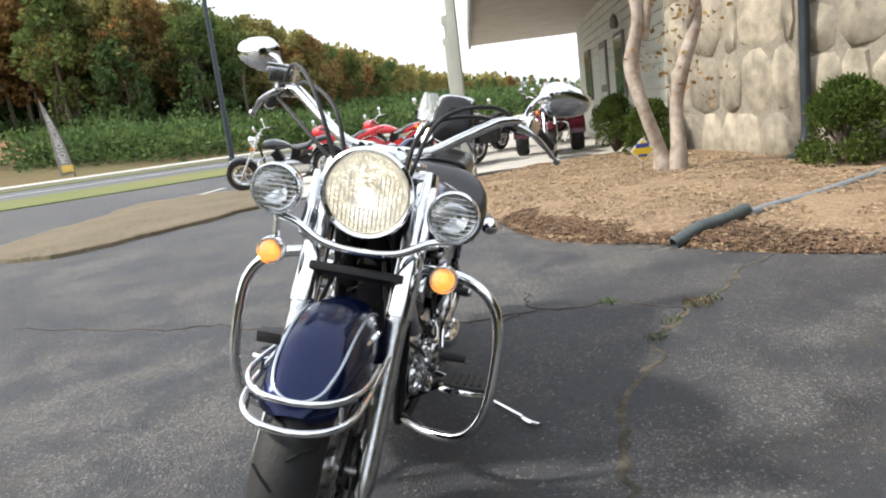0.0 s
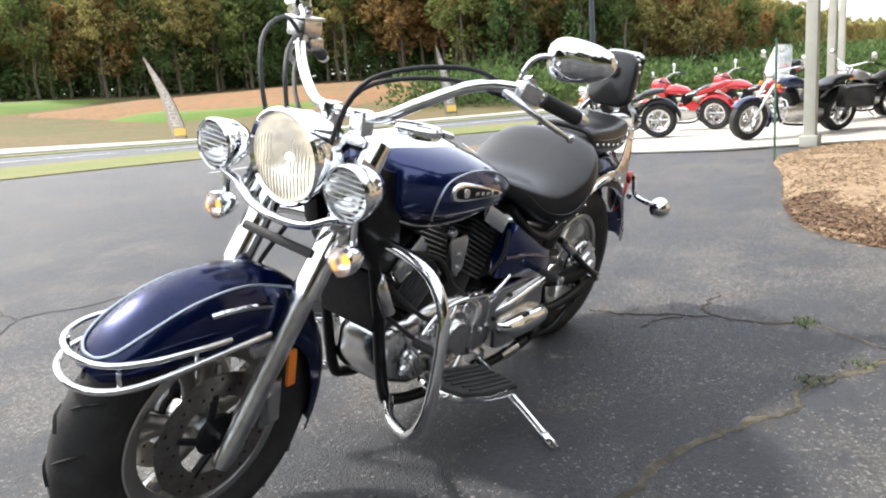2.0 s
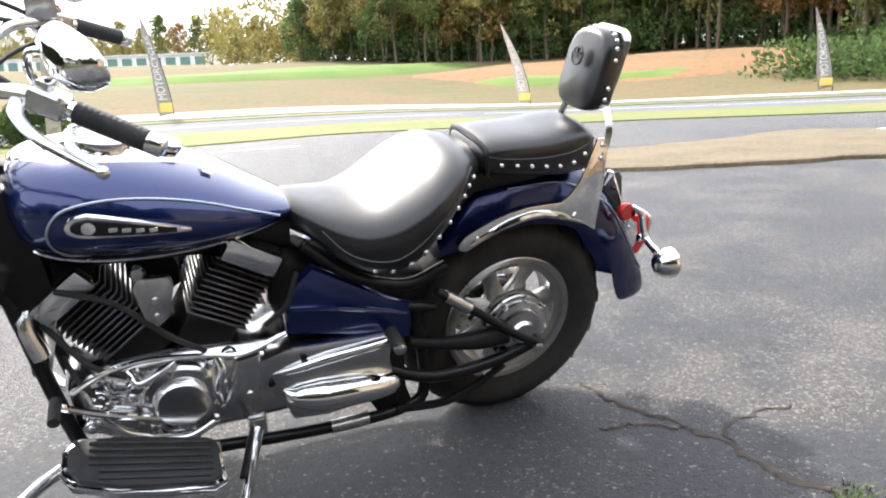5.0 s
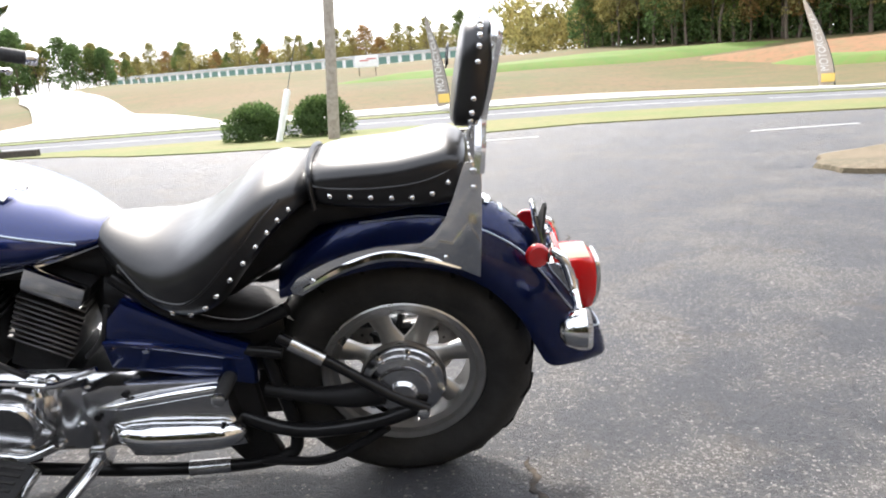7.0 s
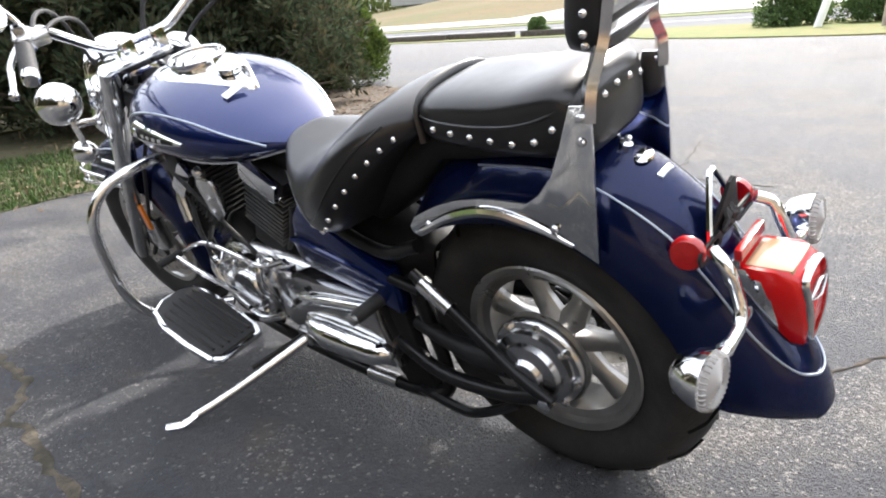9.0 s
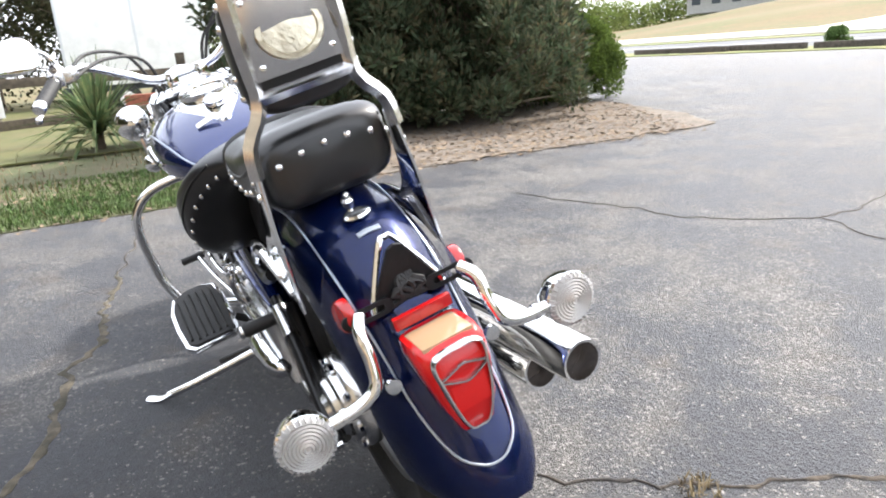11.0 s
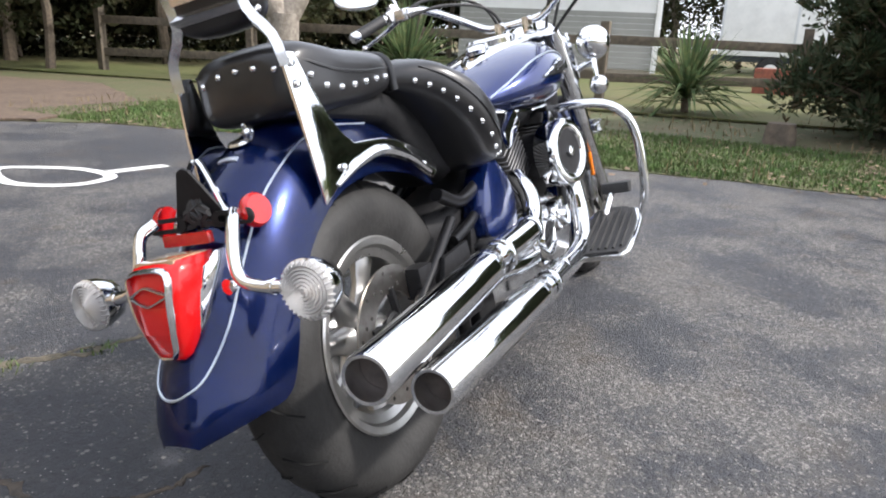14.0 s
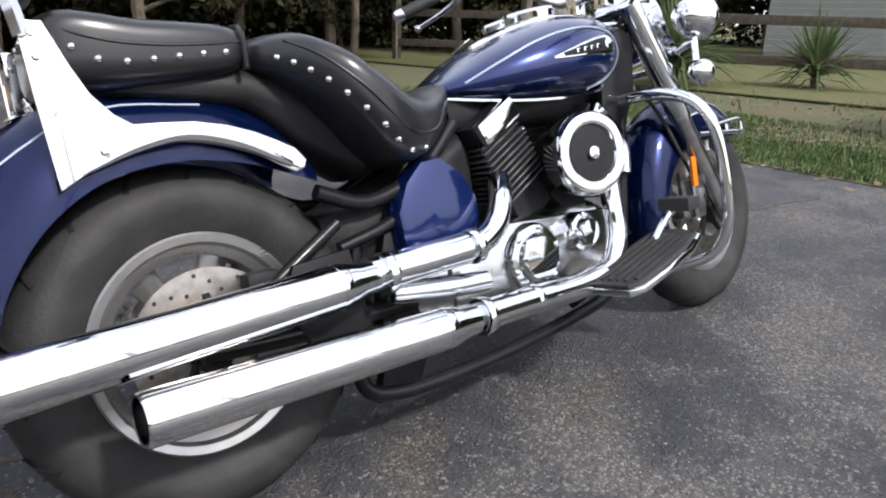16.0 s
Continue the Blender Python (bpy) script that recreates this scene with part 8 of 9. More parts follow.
# ---- feather flags ----
M_flag = mat("flag_cloth", (0.36, 0.34, 0.32), 0.8, var=0.2, scale=3)
M_flagpale = mat("flag_cloth_faded", (0.52, 0.47, 0.42), 0.8, var=0.15, scale=3)
M_flagy = mat("flag_yellow", (0.72, 0.50, 0.13), 0.8)


def feather_flag(x, y, h, face, bend, cloth, letters, label, seed):
    """A tall curved sail of cloth on a springy pole that bows over at the top."""
    fl = thing("feather_flag", Matrix.Translation((x, y, height(x, y))) @ Matrix.Rotation(face, 4, "Z"), label, "flag", "feather flags along the road")

    def bow(z):
        return -bend * (max(0, z) / h) ** 1.8

    pole_ = [(bow(z), 0, z) for z in (-0.2, h * 0.2, h * 0.4, h * 0.6, h * 0.8, h * 0.93, h)]
    part("pole", tube(pole_, [0.024, 0.02, 0.018, 0.016, 0.013, 0.01, 0.008], 6, 4), M_darkpipe, fl)
    bm = bmesh.new()
    prev = None
    for i in range(25):
        t = i / 24
        z = h * (0.06 + 0.93 * t)
        w = 0.66 * min(1.0, 1.25 - 1.1 * t) * (1 - max(0, (t - 0.8) / 0.2) ** 2 * 0.9)
        cur = [bm.verts.new((bow(z) - w * k / 6, 0.035 * math.sin(3.2 * k / 6 + t * 7 + seed) * k / 6, z - 0.12 * k / 6)) for k in range(7)]
        if prev:
            for k in range(6):
                bm.faces.new((prev[k], prev[k + 1], cur[k + 1], cur[k]))
        prev = cur
    bmesh.ops.solidify(bm, geom=bm.faces[:], thickness=0.004)
    part("cloth", bm, cloth, fl)
    for s in (1, -1):
        cu = bpy.data.curves.new("flag_text", "FONT")
        cu.body, cu.size, cu.extrude, cu.align_x, cu.align_y = "MOTORCYCLES", 0.46, 0.002, "LEFT", "CENTER"
        t_ = bpy.data.objects.new("flag_text", cu)
        scene.collection.objects.link(t_)
        me = bpy.data.meshes.new_from_object(t_.evaluated_get(bpy.context.evaluated_depsgraph_get()))
        bpy.data.objects.remove(t_)
        me.materials.append(letters)
        wide = max(v.co.x for v in me.vertices)
        k = h * 0.60 / wide
        for v in me.vertices:
            z = h * 0.20 + v.co.x * k
            w = 0.66 * min(1.0, 1.25 - 1.1 * (z / h - 0.06) / 0.93)
            across = -w * 0.52 - s * v.co.y * 1.15 * w / 0.66
            v.co = (bow(z) + across, -0.075 * s - s * v.co.z, z - 0.05)
        o = new("lettering", me)
        o.parent = fl
        part("emblem_panel", block((-0.60, -0.06 * s - 0.004, h * 0.075), (-0.05, -0.06 * s + 0.004, h * 0.165), 0.002), M_flagy, fl)


FL = "grey feather flag with white lettering beside the road"
feather_flag(0.95, -33.6, 4.7, radians(188), 1.0, M_flag, M_white, FL, 0)
feather_flag(-16.2, -31.0, 4.2, radians(165), 1.5, M_flagpale, M_white, "sun-faded feather flag leaning beside the road", 1)
feather_flag(-27.6, -23.0, 3.9, radians(150), 0.95, M_flag, M_white, FL, 2)

# ---- storage sheds, far house and metal hall ----
M_green = mat("green_door_paint", (0.13, 0.24, 0.20), 0.6, var=0.15, scale=2)
M_metal = mat("metal_sheet", (0.62, 0.64, 0.65), 0.5, 0.2, var=0.12, scale=1)
a, b = Vector((115.5, -225, 0)), Vector((-8.4, -166.5, 0))
u = b - a
za, zb = height(a.x, a.y) + 0.1, height(b.x, b.y) + 0.1
sh = Matrix.Translation((a.x, a.y, za)) @ Matrix.Rotation(math.atan2(u.y, u.x), 4, "Z") @ Matrix.Rotation(-math.atan2(zb - za, u.length), 4, "Y")
shed = thing("storage_sheds", sh, "long white storage sheds with green roller doors", "storage building")
part("wall", block((0, 0, -1.2), (u.length, 8, 2.7), 0.02), M_white, shed, smooth=False)
part("roof", block((-0.4, -0.5, 2.7), (u.length + 0.4, 8.4, 3.0), 0.03), M_metal, shed, smooth=False)
n = 40
for i in range(n):
    x = 1.2 + i * (u.length - 2) / n
    part("roller_door", block((x, -0.06, 0.05), (x + 2.3, 0.0, 2.2), 0.01), M_green, shed, smooth=False)
hx, hy = 97, -98
fh = thing("far_house", Matrix.Translation((hx, hy, height(hx, hy))) @ Matrix.Rotation(radians(42), 4, "Z"), "low pale house with a wide grey roof", "house")
part("wall", block((-8, -5, -0.5), (8, 5, 2.6), 0.02), M_siding, fh, smooth=False)
bm = loft([[Vector(p) for p in ((-9, -6, 2.5), (9, -6, 2.5), (9, 6, 2.5), (-9, 6, 2.5))], [Vector(p) for p in ((-4, -0.4, 4.6), (4, -0.4, 4.6), (4, 0.4, 4.6), (-4, 0.4, 4.6))]])
part("roof", bm, M_metal, fh, smooth=False)
for k in range(5):
    wd = part("window", block((-7 + k * 3.2, 4.98, 0.9), (-5.6 + k * 3.2, 5.06, 2.1), 0.01), M_darkpipe, fh, smooth=False)
hall = thing("metal_hall", Matrix.Translation((100, -121, height(100, -121))) @ Matrix.Rotation(radians(40), 4, "Z"), "grey corrugated metal hall behind the house", "hall")
part("wall", block((-9, -6, -0.5), (9, 6, 4.6), 0.02), M_metal, hall, smooth=False)
part("roof", loft([[Vector(p) for p in ((-9.3, -6.3, 4.6), (9.3, -6.3, 4.6), (9.3, 6.3, 4.6), (-9.3, 6.3, 4.6))], [Vector(p) for p in ((-9.3, -0.1, 6.4), (9.3, -0.1, 6.4), (9.3, 0.1, 6.4), (-9.3, 0.1, 6.4))]]), M_metal, hall, smooth=False)
bs = thing("roadside_sign", Matrix.Translation((9.8, -68, height(9.8, -68))) @ Matrix.Rotation(radians(12), 4, "Z"), "small white roadside sign on two posts", "sign")
part("panel", block((-1.1, -0.03, 0.8), (1.1, 0.03, 1.9), 0.01), M_white, bs)
for x in (-0.8, 0.8):
    part("post", block((x - 0.05, -0.05, -0.2), (x + 0.05, 0.02, 1.5), 0.005), M_wood, bs)
for x, z in ((-0.5, 1.5), (0.2, 1.35)):
    part("sign_bar", block((x - 0.4, 0.03, z), (x + 0.5, 0.036, z + 0.12), 0.001), mat("sign_red", (0.5, 0.12, 0.1), 0.6), bs)
M_tie = mat("railroad_tie", (0.055, 0.045, 0.038), 0.9, alt=(0.10, 0.085, 0.07), scale=9, bump=0.7, bscale=30)
for i, (x, y, a_) in enumerate(((15.6, -21.2, 0.03), (18.6, -21.3, -0.02), (22.2, -21.2, 0.05), (25.6, -21.4, -0.03), (23.6, -21.7, 0.3), (20.2, -21.6, 0.02))):
    m = Matrix.Translation((x, y, 0.0)) @ Matrix.Rotation(a_, 4, "Z")
    tagged(part("timber", block((-1.25, -0.11, -0.02), (1.25, 0.11, 0.24), 0.015, m=m), M_tie), "dark weathered railroad tie edging the lot", "timber", "timbers along the lot")

# ---- house and box trailer behind the fence ----
A2, B2 = Vector((16.9, 8.4, 0)), Vector((18.6, 3.5, 0))
u = B2 - A2
hm = Matrix.Translation(A2) @ Matrix.Rotation(math.atan2(u.y, u.x), 4, "Z")
house = thing("white_house", hm, "house with grey lap siding behind the fence", "house")
L_ = u.length
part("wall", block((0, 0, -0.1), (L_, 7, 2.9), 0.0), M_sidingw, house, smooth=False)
# boards on this wall in a darker grey than the white walls
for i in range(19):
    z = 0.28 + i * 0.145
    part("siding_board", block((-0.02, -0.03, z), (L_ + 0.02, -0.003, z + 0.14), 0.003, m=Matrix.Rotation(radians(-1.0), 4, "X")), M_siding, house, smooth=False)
part("foundation", block((0, -0.02, -0.1), (L_, 0.0, 0.27), 0.0), M_mortar, house, smooth=False)
part("corner_board", block((L_ - 0.06, -0.05, 0.2), (L_ + 0.08, 0.05, 2.9), 0.005), M_white, house)
bm = loft([[Vector(p) for p in ((-0.5, -0.5, 2.85), (L_ + 0.5, -0.5, 2.85), (L_ + 0.5, 7.5, 2.85), (-0.5, 7.5, 2.85))], [Vector(p) for p in ((L_ * 0.5 - 0.05, -0.5, 4.6), (L_ * 0.5 + 0.05, -0.5, 4.6), (L_ * 0.5 + 0.05, 7.5, 4.6), (L_ * 0.5 - 0.05, 7.5, 4.6))]])
part("roof", bm, M_roof, house, smooth=False)
part("gutter", tube([(L_ + 0.5, -0.5, 2.85), (L_ + 0.5, 7.5, 2.85)], 0.07, 8, smooth=False), M_white, house)
for y in (1.4, 4.2):
    wd = part("window", block((L_ - 0.02, y, 0.95), (L_ + 0.05, y + 0.95, 2.15), 0.01), M_white, house)
    part("pane", block((L_ + 0.045, y + 0.08, 1.03), (L_ + 0.06, y + 0.87, 2.07), 0.0), mat("house_window_glass", (0.06, 0.07, 0.08), 0.05), wd)
tr = thing("box_trailer", Matrix.Translation((20.2, 0.3, 0)) @ Matrix.Rotation(radians(94), 4, "Z"), "white box trailer parked behind the fence", "trailer")
part("box", block((-1.75, -1.1, 0.75), (1.75, 1.1, 2.95), 0.03), M_white, tr)
for x in (-1.72, 0.0, 1.72):
    part("seam", block((x - 0.03, 1.1, 0.78), (x + 0.03, 1.115, 2.92), 0.003), M_metal, tr)
part("frame", block((-1.9, -1.0, 0.6), (1.9, 1.0, 0.75), 0.01), M_darkpipe, tr)
for x in (-0.5, 0.45):
    w_ = part("wheel", lathe([(0.001, -0.12), (0.2, -0.12), (0.36, -0.1), (0.38, 0), (0.36, 0.1), (0.2, 0.12), (0.001, 0.12)], 20, m=Matrix.Translation((x, 1.0, 0.38)) @ Matrix.Rotation(radians(90), 4, "X")), M_tyre, tr)
    part("rim", lathe([(0.001, -0.125), (0.19, -0.125), (0.19, 0.125), (0.001, 0.125)], 16, m=Matrix.Translation((x, 1.0, 0.38)) @ Matrix.Rotation(radians(90), 4, "X")), M_white, w_)
M_brick = mat("red_brick", (0.30, 0.10, 0.06), 0.85, alt=(0.20, 0.07, 0.05), scale=14, bump=0.5, bscale=40)
tagged(part("brick_planter", block((15.2, -1.0, 0), (15.7, 0.7, 0.55), 0.02), M_brick), "low red brick planter on the lawn", "planter")
tagged(part("tree_stump", lathe([(0.16, -0.02), (0.15, 0.1), (0.13, 0.2), (0.001, 0.21)], 14, m=Matrix.Translation((6.7, -0.35, 0.03))), M_bark), "short cut tree stump in the grass", "stump")
# understorey between the trees, with the shade painted into its leaf colour
rng = random.Random(21)
cs = []
for i in range(230):
    t = rng.random()
    x, y = -6 + 22 * t + rng.uniform(-1, 1), 12.8 + 3.5 * math.sin(t * 3.1) + rng.uniform(0, 4.5)
    cs.append(((x, y, rng.uniform(0.5, 4.2)), (1.2, 1.2, 0.9)))
for i in range(110):
    x, y = rng.uniform(26, 33), rng.uniform(-9, 17)
    cs.append(((x, y, rng.uniform(0.6, 6.5)), (1.7, 1.7, 1.3)))
far = []
for i in range(190):
    a = radians(rng.uniform(12, 62))
    d = rng.uniform(33, 44)
    far.append(((d * math.cos(a), d * math.sin(a), rng.uniform(0.8, 9.0)), (2.4, 2.4, 2.0)))
for i in range(230):
    a = radians(rng.uniform(58, 140))
    d = rng.uniform(21, 28)
    far.append(((d * math.cos(a), d * math.sin(a), rng.uniform(0.6, 8.0)), (2.2, 2.2, 1.8)))
for i in range(260):
    a = radians(rng.uniform(36, 140))
    d = rng.uniform(30, 38)
    far.append(((d * math.cos(a), d * math.sin(a), rng.uniform(0.8, 9.0)), (2.8, 2.8, 2.2)))
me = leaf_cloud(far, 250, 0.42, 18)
me.materials.append(M_thicket_shade)
tagged(new("far_thicket", me), "thicket closing the back of the lawn, shade painted into its leaves", "woods", kind="stuff")
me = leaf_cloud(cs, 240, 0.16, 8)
me.materials.append(M_thicket_shade)
tagged(new("understorey", me), "dense brush below the trees, shade painted into its leaves", "undergrowth", kind="stuff")


# ---- the other motorcycles ----
def ring_tyre(r, w):
    return lathe([(r * 0.66, -w * 0.5), (r * 0.85, -w * 0.62), (r * 0.97, -w * 0.42), (r, 0), (r * 0.97, w * 0.42), (r * 0.85, w * 0.62), (r * 0.66, w * 0.5)], 32, closed=True)


PAINT = {}


def paint(c):
    if c not in PAINT:
        PAINT[c] = mat("bike_paint", c, 0.25, 0.2, coat=1.0)
    return PAINT[c]


def parked_bike(at, head, colour, label, lean=9, screen=False, box=False, trike=False, sport=False, bags=False, group="parked motorcycles"):
    m = Matrix.Translation((at[0], at[1], 0.037)) @ Matrix.Rotation(math.atan2(head[1], head[0]), 4, "Z") @ Matrix.Rotation(radians(0 if trike else -lean), 4, "X")
    t = thing("trike" if trike else "parked_motorcycle", m, label, "trike" if trike else "motorcycle", group)
    col = paint(colour)
    Rx = Matrix.Rotation(radians(90), 4, "X")
    fx = 1.45 if sport else 1.62
    axles = [("front_wheel", fx, 0.0, 0.31, 0.12)] + ([("rear_wheel", 0, 0.52, 0.30, 0.2), ("rear_wheel", 0, -0.52, 0.30, 0.2)] if trike else [("rear_wheel", 0, 0, 0.31, 0.16)])
    for nm, x, y, r, w in axles:
        wh = new(nm)
        wh.parent = t
        wh.matrix_local = Matrix.Translation((x, y, r)) @ Rx
        part("tyre", ring_tyre(r, w), M_tyre, wh)
        part("rim", lathe([(r * 0.56, -w * 0.4), (r * 0.68, -w * 0.48), (r * 0.68, w * 0.48), (r * 0.56, w * 0.4)], 28, closed=True), M_polished, wh)
        bm = bmesh.new()
        for k in range(6):
            a_ = k * math.pi / 3
            tube([(0, 0, 0), (r * 0.6 * math.cos(a_), r * 0.6 * math.sin(a_), 0)], 0.016, 6, smooth=False, bm=bm)
        tagged(part("spokes", bm, M_polished, wh), kind="stuff")
        part("disc", lathe([(0.05, w * 0.55), (0.14, w * 0.55), (0.14, w * 0.58), (0.05, w * 0.58)], 24, closed=True), M_disc, wh)
    hx_ = fx - 0.40
    for s in (1, -1):
        part("fork_leg", tube([(fx, 0.095 * s, 0.31), (hx_, 0.095 * s, 0.95)], 0.026, 10, smooth=False), M_chrome, t)
        part("handlebar", tube([(hx_, 0, 0.98), (hx_ - 0.02, 0.15 * s, 1.02), (hx_ - 0.10, 0.32 * s, 1.08), (hx_ - 0.28, 0.40 * s, 1.03)], 0.014, 8, 4), M_chrome, t)
        part("grip", tube([(hx_ - 0.17, 0.365 * s, 1.06), (hx_ - 0.29, 0.405 * s, 1.028)], 0.02, 8, smooth=False), M_rubber, t)
        part("mirror", lathe([(0.001, 0.02), (0.05, 0.015), (0.06, 0), (0.001, -0.006)], 16, m=aim((hx_ - 0.06, 0.42 * s, 1.20), (1, 0, 0))), M_chrome, t)
        part("mirror_stem", tube([(hx_ - 0.1, 0.32 * s, 1.08), (hx_ - 0.06, 0.42 * s, 1.19)], 0.007, 6, smooth=False), M_chrome, t)
        part("signal", ball(0.035, 12, 8, Matrix.Translation((hx_ + 0.10, 0.19 * s, 0.80))), M_amber, t)
        if not sport:
            part("guard", tube([(hx_ - 0.05, 0.08 * s, 0.60), (hx_ + 0.0, 0.28 * s, 0.58), (hx_ + 0.02, 0.32 * s, 0.42), (hx_, 0.24 * s, 0.26), (hx_ - 0.05, 0.1 * s, 0.24)], 0.015, 8, 4), M_chrome, t)
        if bags:
            part("saddle_bag", block((-0.30, 0.30 * s - 0.12, 0.42), (0.24, 0.30 * s + 0.08, 0.74), 0.05), M_leather, t)
    part("headlamp", lathe([(0.001, -0.12), (0.06, -0.1), (0.095, 0), (0.085, 0.015), (0.001, 0.03)], 24, m=aim((hx_ + 0.14, 0, 0.92), (1, 0, -0.05))), M_chrome, t)
    part("headlamp_lens", lathe([(0.084, 0.016), (0.05, 0.03), (0.001, 0.035)], 20, m=aim((hx_ + 0.14, 0, 0.92), (1, 0, -0.05))), M_mirrorref, t)
    ff = []
    for k in range(13):
        a_ = radians(205 - k * 14 if not sport else 190 - k * 10)
        ff.append([Vector((fx + 0.355 * math.cos(a_), 0.075 * math.sin(q), 0.31 + 0.345 * math.sin(a_) - 0.05 * (1 - math.cos(q)) * math.sin(a_))) for q in (radians(-85 + 17 * j) for j in range(11))])
    part("front_fender", loft(ff, caps=False, closed=False), col, t)
    tk = [super_ring((x, 0, z), w, h, h * 0.8, 20, 2.4) for x, z, w, h in ((hx_ - 0.06, 0.80, 0.06, 0.05), (hx_ - 0.12, 0.81, 0.14, 0.09), (hx_ - 0.28, 0.80, 0.17, 0.11), (hx_ - 0.46, 0.77, 0.13, 0.08), (hx_ - 0.58, 0.74, 0.06, 0.03))]
    part("fuel_tank", loft(tk), col, t)
    st_ = [super_ring((x, 0, z), w, h, h, 18, 2.6) for x, z, w, h in ((hx_ - 0.56, 0.73, 0.06, 0.03), (0.50, 0.70, 0.16, 0.05), (0.32, 0.72, 0.17, 0.06), (0.22, 0.79, 0.13, 0.05), (0.05, 0.82, 0.13, 0.05), (-0.12, 0.83, 0.08, 0.03))]
    part("seat", loft(st_), M_leather, t)
    if trike:
        part("body", loft([super_ring((x, 0, z), w, h, h, 24, 3.5) for x, z, w, h in ((-0.62, 0.62, 0.35, 0.12), (-0.5, 0.60, 0.46, 0.22), (-0.1, 0.58, 0.45, 0.24), (0.22, 0.55, 0.30, 0.18), (0.32, 0.55, 0.15, 0.08))]), col, t)
        for s in (1, -1):
            fr_ = []
            for k in range(11):
                a_ = radians(5 + k * 17)
                fr_.append([Vector((0.42 * math.cos(a_), 0.52 * s + y, 0.30 + 0.40 * math.sin(a_))) for y in (-0.15, -0.08, 0.0, 0.08, 0.15)])
            part("wheel_fender", shell(loft(fr_, caps=False, closed=False), 0.02), col, t)
    else:
        ff = []
        for k in range(12):
            a_ = radians(20 + k * 14)
            ff.append([Vector((0.38 * math.cos(a_), 0.10 * math.sin(q), 0.31 + 0.40 * math.sin(a_) - 0.09 * (1 - math.cos(q)))) for q in (radians(-88 + 17.6 * j) for j in range(11))])
        part("rear_fender", loft(ff, caps=False, closed=False), M_black if not sport else col, t)
        part("tail_light", ball(0.045, 12, 8, Matrix.Translation((-0.38, 0, 0.55))), M_red, t)
    eb = loft([super_ring((x, 0, z), w, h, h, 18, 3.2) for x, z, w, h in ((0.35, 0.34, 0.10, 0.10), (0.55, 0.36, 0.14, 0.16), (0.80, 0.36, 0.15, 0.17), (0.98, 0.36, 0.12, 0.14), (1.05, 0.38, 0.06, 0.08))])
    part("engine_case", eb, M_alu, t)
    for x, d in ((0.86, 0.45), (0.62, -0.4)):
        mm_ = Matrix.Translation((x, 0, 0.48)) @ Matrix.Rotation(d, 4, "Y")
        cy_ = part("cylinder", block((-0.07, -0.10, 0.0), (0.07, 0.10, 0.23), 0.008, m=mm_, seg=1), M_satin, t)
        for k in range(7):
            part("fin", block((-0.08, -0.11, 0.02 + k * 0.03), (0.08, 0.11, 0.035 + k * 0.03), 0.004, m=mm_, seg=1), M_satin, cy_)
    part("frame_tube", tube([(hx_, 0.0, 0.80), (hx_ - 0.1, 0.06, 0.3), (0.9, 0.07, 0.18), (0.4, 0.08, 0.18), (0.2, 0.08, 0.40)], 0.02, 8, 4), M_black, t)
    for z in (0.24, 0.33):
        part("exhaust", tube([(0.95, -0.16, 0.42), (0.85, -0.18, z), (0.5, -0.19, z), (-0.25, -0.20, z + 0.03)], [0.025, 0.03, 0.035, 0.04], 12, 4), M_chrome, t)
    part("side_cover", side_plate([(0.60, 0.50), (0.35, 0.60), (0.28, 0.50), (0.35, 0.40), (0.58, 0.40)], 0.09, 0.03, 1, 0.01), M_black if not sport else col, t)
    part("side_stand", tube([(0.72, 0.12, 0.2), (0.80, 0.42, 0.09)], 0.012, 8, smooth=False), M_chrome, t) if not trike else None
    if screen:
        bm = bmesh.new()
        g = []
        for k in range(8):
            z = 0.92 + 0.46 * k / 7
            w = 0.27 - 0.12 * (k / 7) ** 2.2
            g.append([Vector((hx_ + 0.12 - 0.18 * (z - 0.92) - 0.10 * (q / 5) ** 2, w * q / 5, z)) for q in range(-5, 6)])
        loft(g, caps=False, closed=False, bm=bm)
        bmesh.ops.solidify(bm, geom=bm.faces[:], thickness=0.004)
        o_ = part("windscreen", bm, mat("clear_acrylic", (0.9, 0.92, 0.93), 0.05, trans=0.9, ior=1.2), t, "clear windscreen")
        o_.visible_shadow = False
    if box:
        part("top_box", block((-0.48, -0.21, 0.93), (-0.10, 0.21, 1.18), 0.06), M_satin, t, "black top case")
        part("top_box_band", block((-0.485, -0.2, 1.0), (-0.20, 0.2, 1.06), 0.02), M_red, t)
    if sport:
        part("fairing", loft([super_ring((x, 0, z), w, h, h, 18, 2.6) for x, z, w, h in ((hx_ + 0.22, 0.88, 0.06, 0.08), (hx_ + 0.14, 0.90, 0.15, 0.14), (hx_ - 0.02, 0.86, 0.19, 0.20), (hx_ - 0.12, 0.80, 0.15, 0.14))]), col, t)
        part("tail", loft([super_ring((x, 0, z), w, h, h, 16, 2.6) for x, z, w, h in ((0.30, 0.72, 0.14, 0.07), (0.0, 0.80, 0.14, 0.07), (-0.25, 0.86, 0.08, 0.05), (-0.34, 0.88, 0.03, 0.02))]), col, t)
    return t


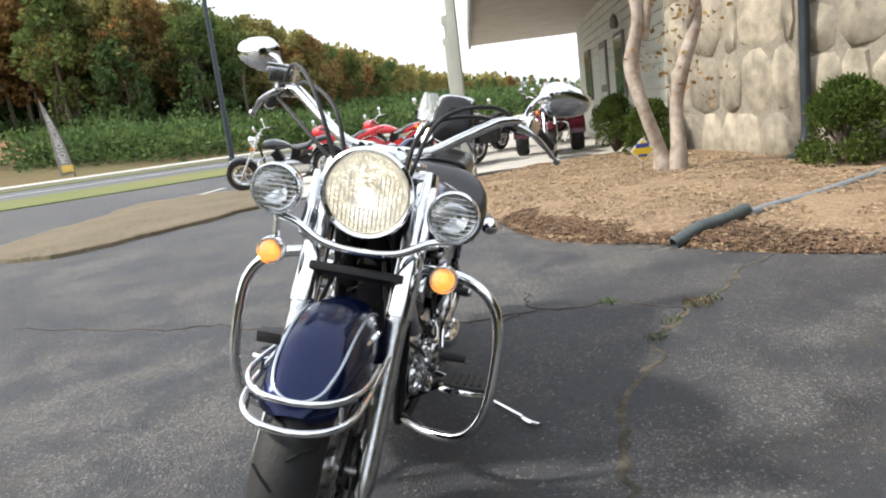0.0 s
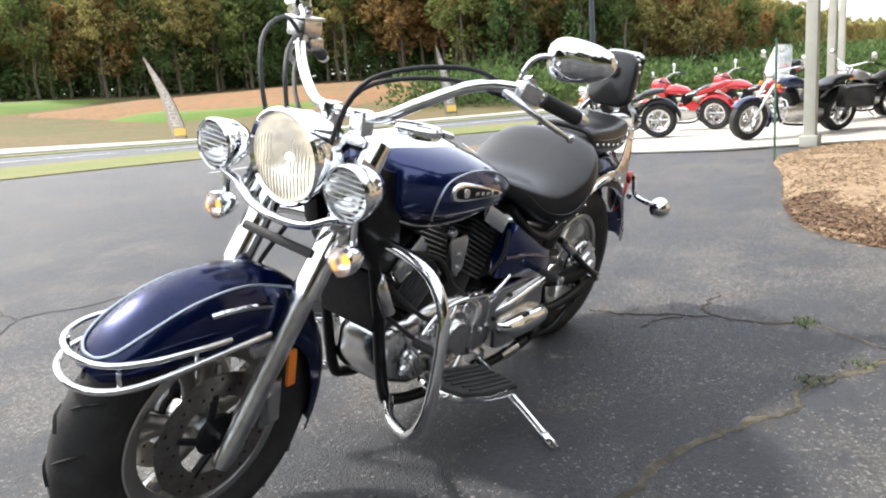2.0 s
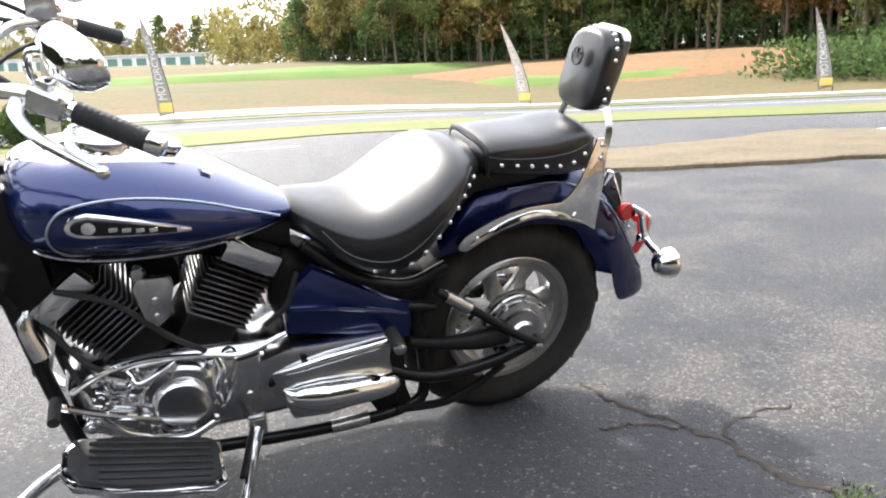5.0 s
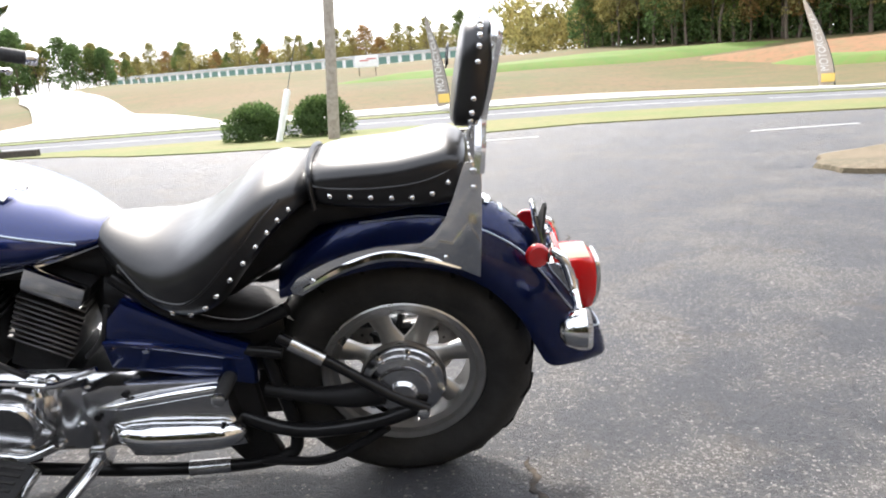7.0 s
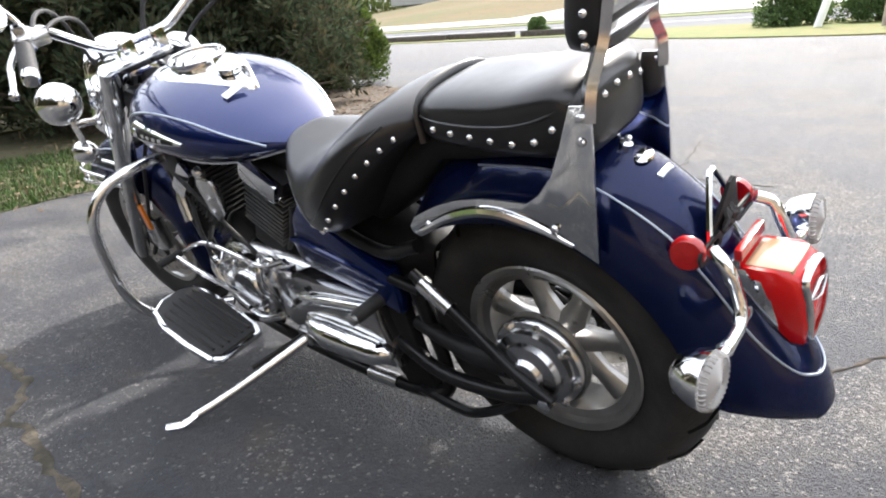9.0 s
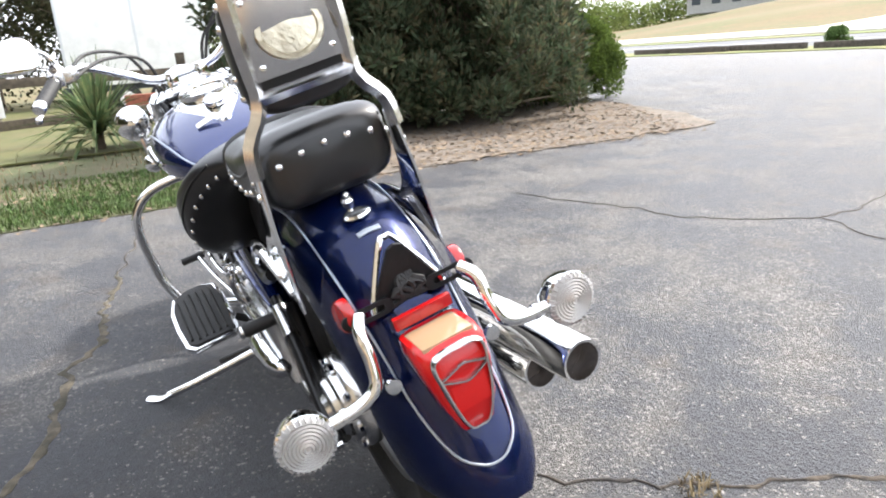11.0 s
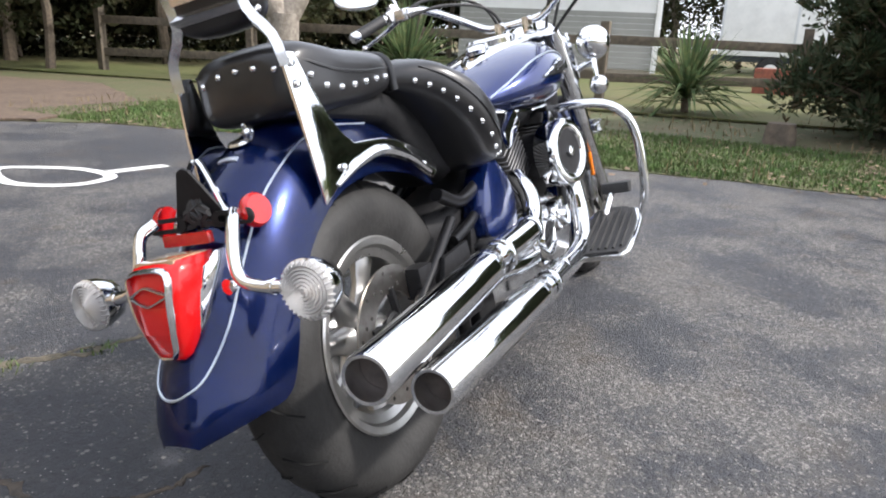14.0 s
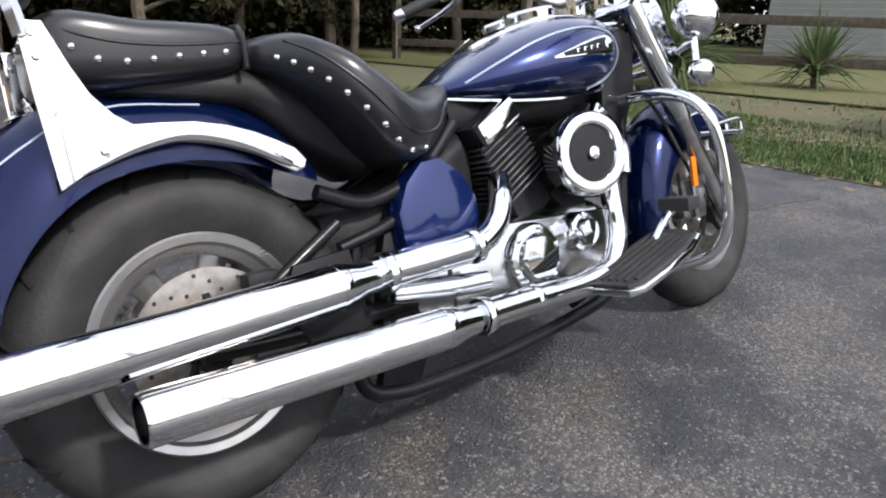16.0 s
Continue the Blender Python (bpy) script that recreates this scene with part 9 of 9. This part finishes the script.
parked_bike((-10.05, -1.05), (1.25, -0.85), (0.012, 0.02, 0.07), "dark blue cruiser with a tall clear windscreen", 10, screen=True, bags=True)
parked_bike((-10.75, 0.35), (1.0, 0.05), (0.09, 0.01, 0.02), "maroon three-wheeled trike parked before the porch", trike=True)
parked_bike((-9.7, -3.75), (0.22, -1.0), (0.012, 0.012, 0.014), "black chopper-style cruiser parked on the apron", 10)
parked_bike((-11.3, -3.3), (-0.1, -1.0), (0.50, 0.01, 0.015), "red sport motorcycle parked behind the black cruiser", 10, sport=True)
parked_bike((-12.7, -2.6), (-0.15, -1.0), (0.50, 0.01, 0.015), "red touring motorcycle with a black top case", 10, sport=True, box=True)
parked_bike((-13.4, -0.9), (1.2, -0.6), (0.35, 0.35, 0.36), "silver cruiser standing behind the windscreen bike", 9, bags=True)
parked_bike((-14.6, 0.4), (1.2, -0.2), (0.40, 0.03, 0.02), "red cruiser standing behind the trike", 9, screen=True)
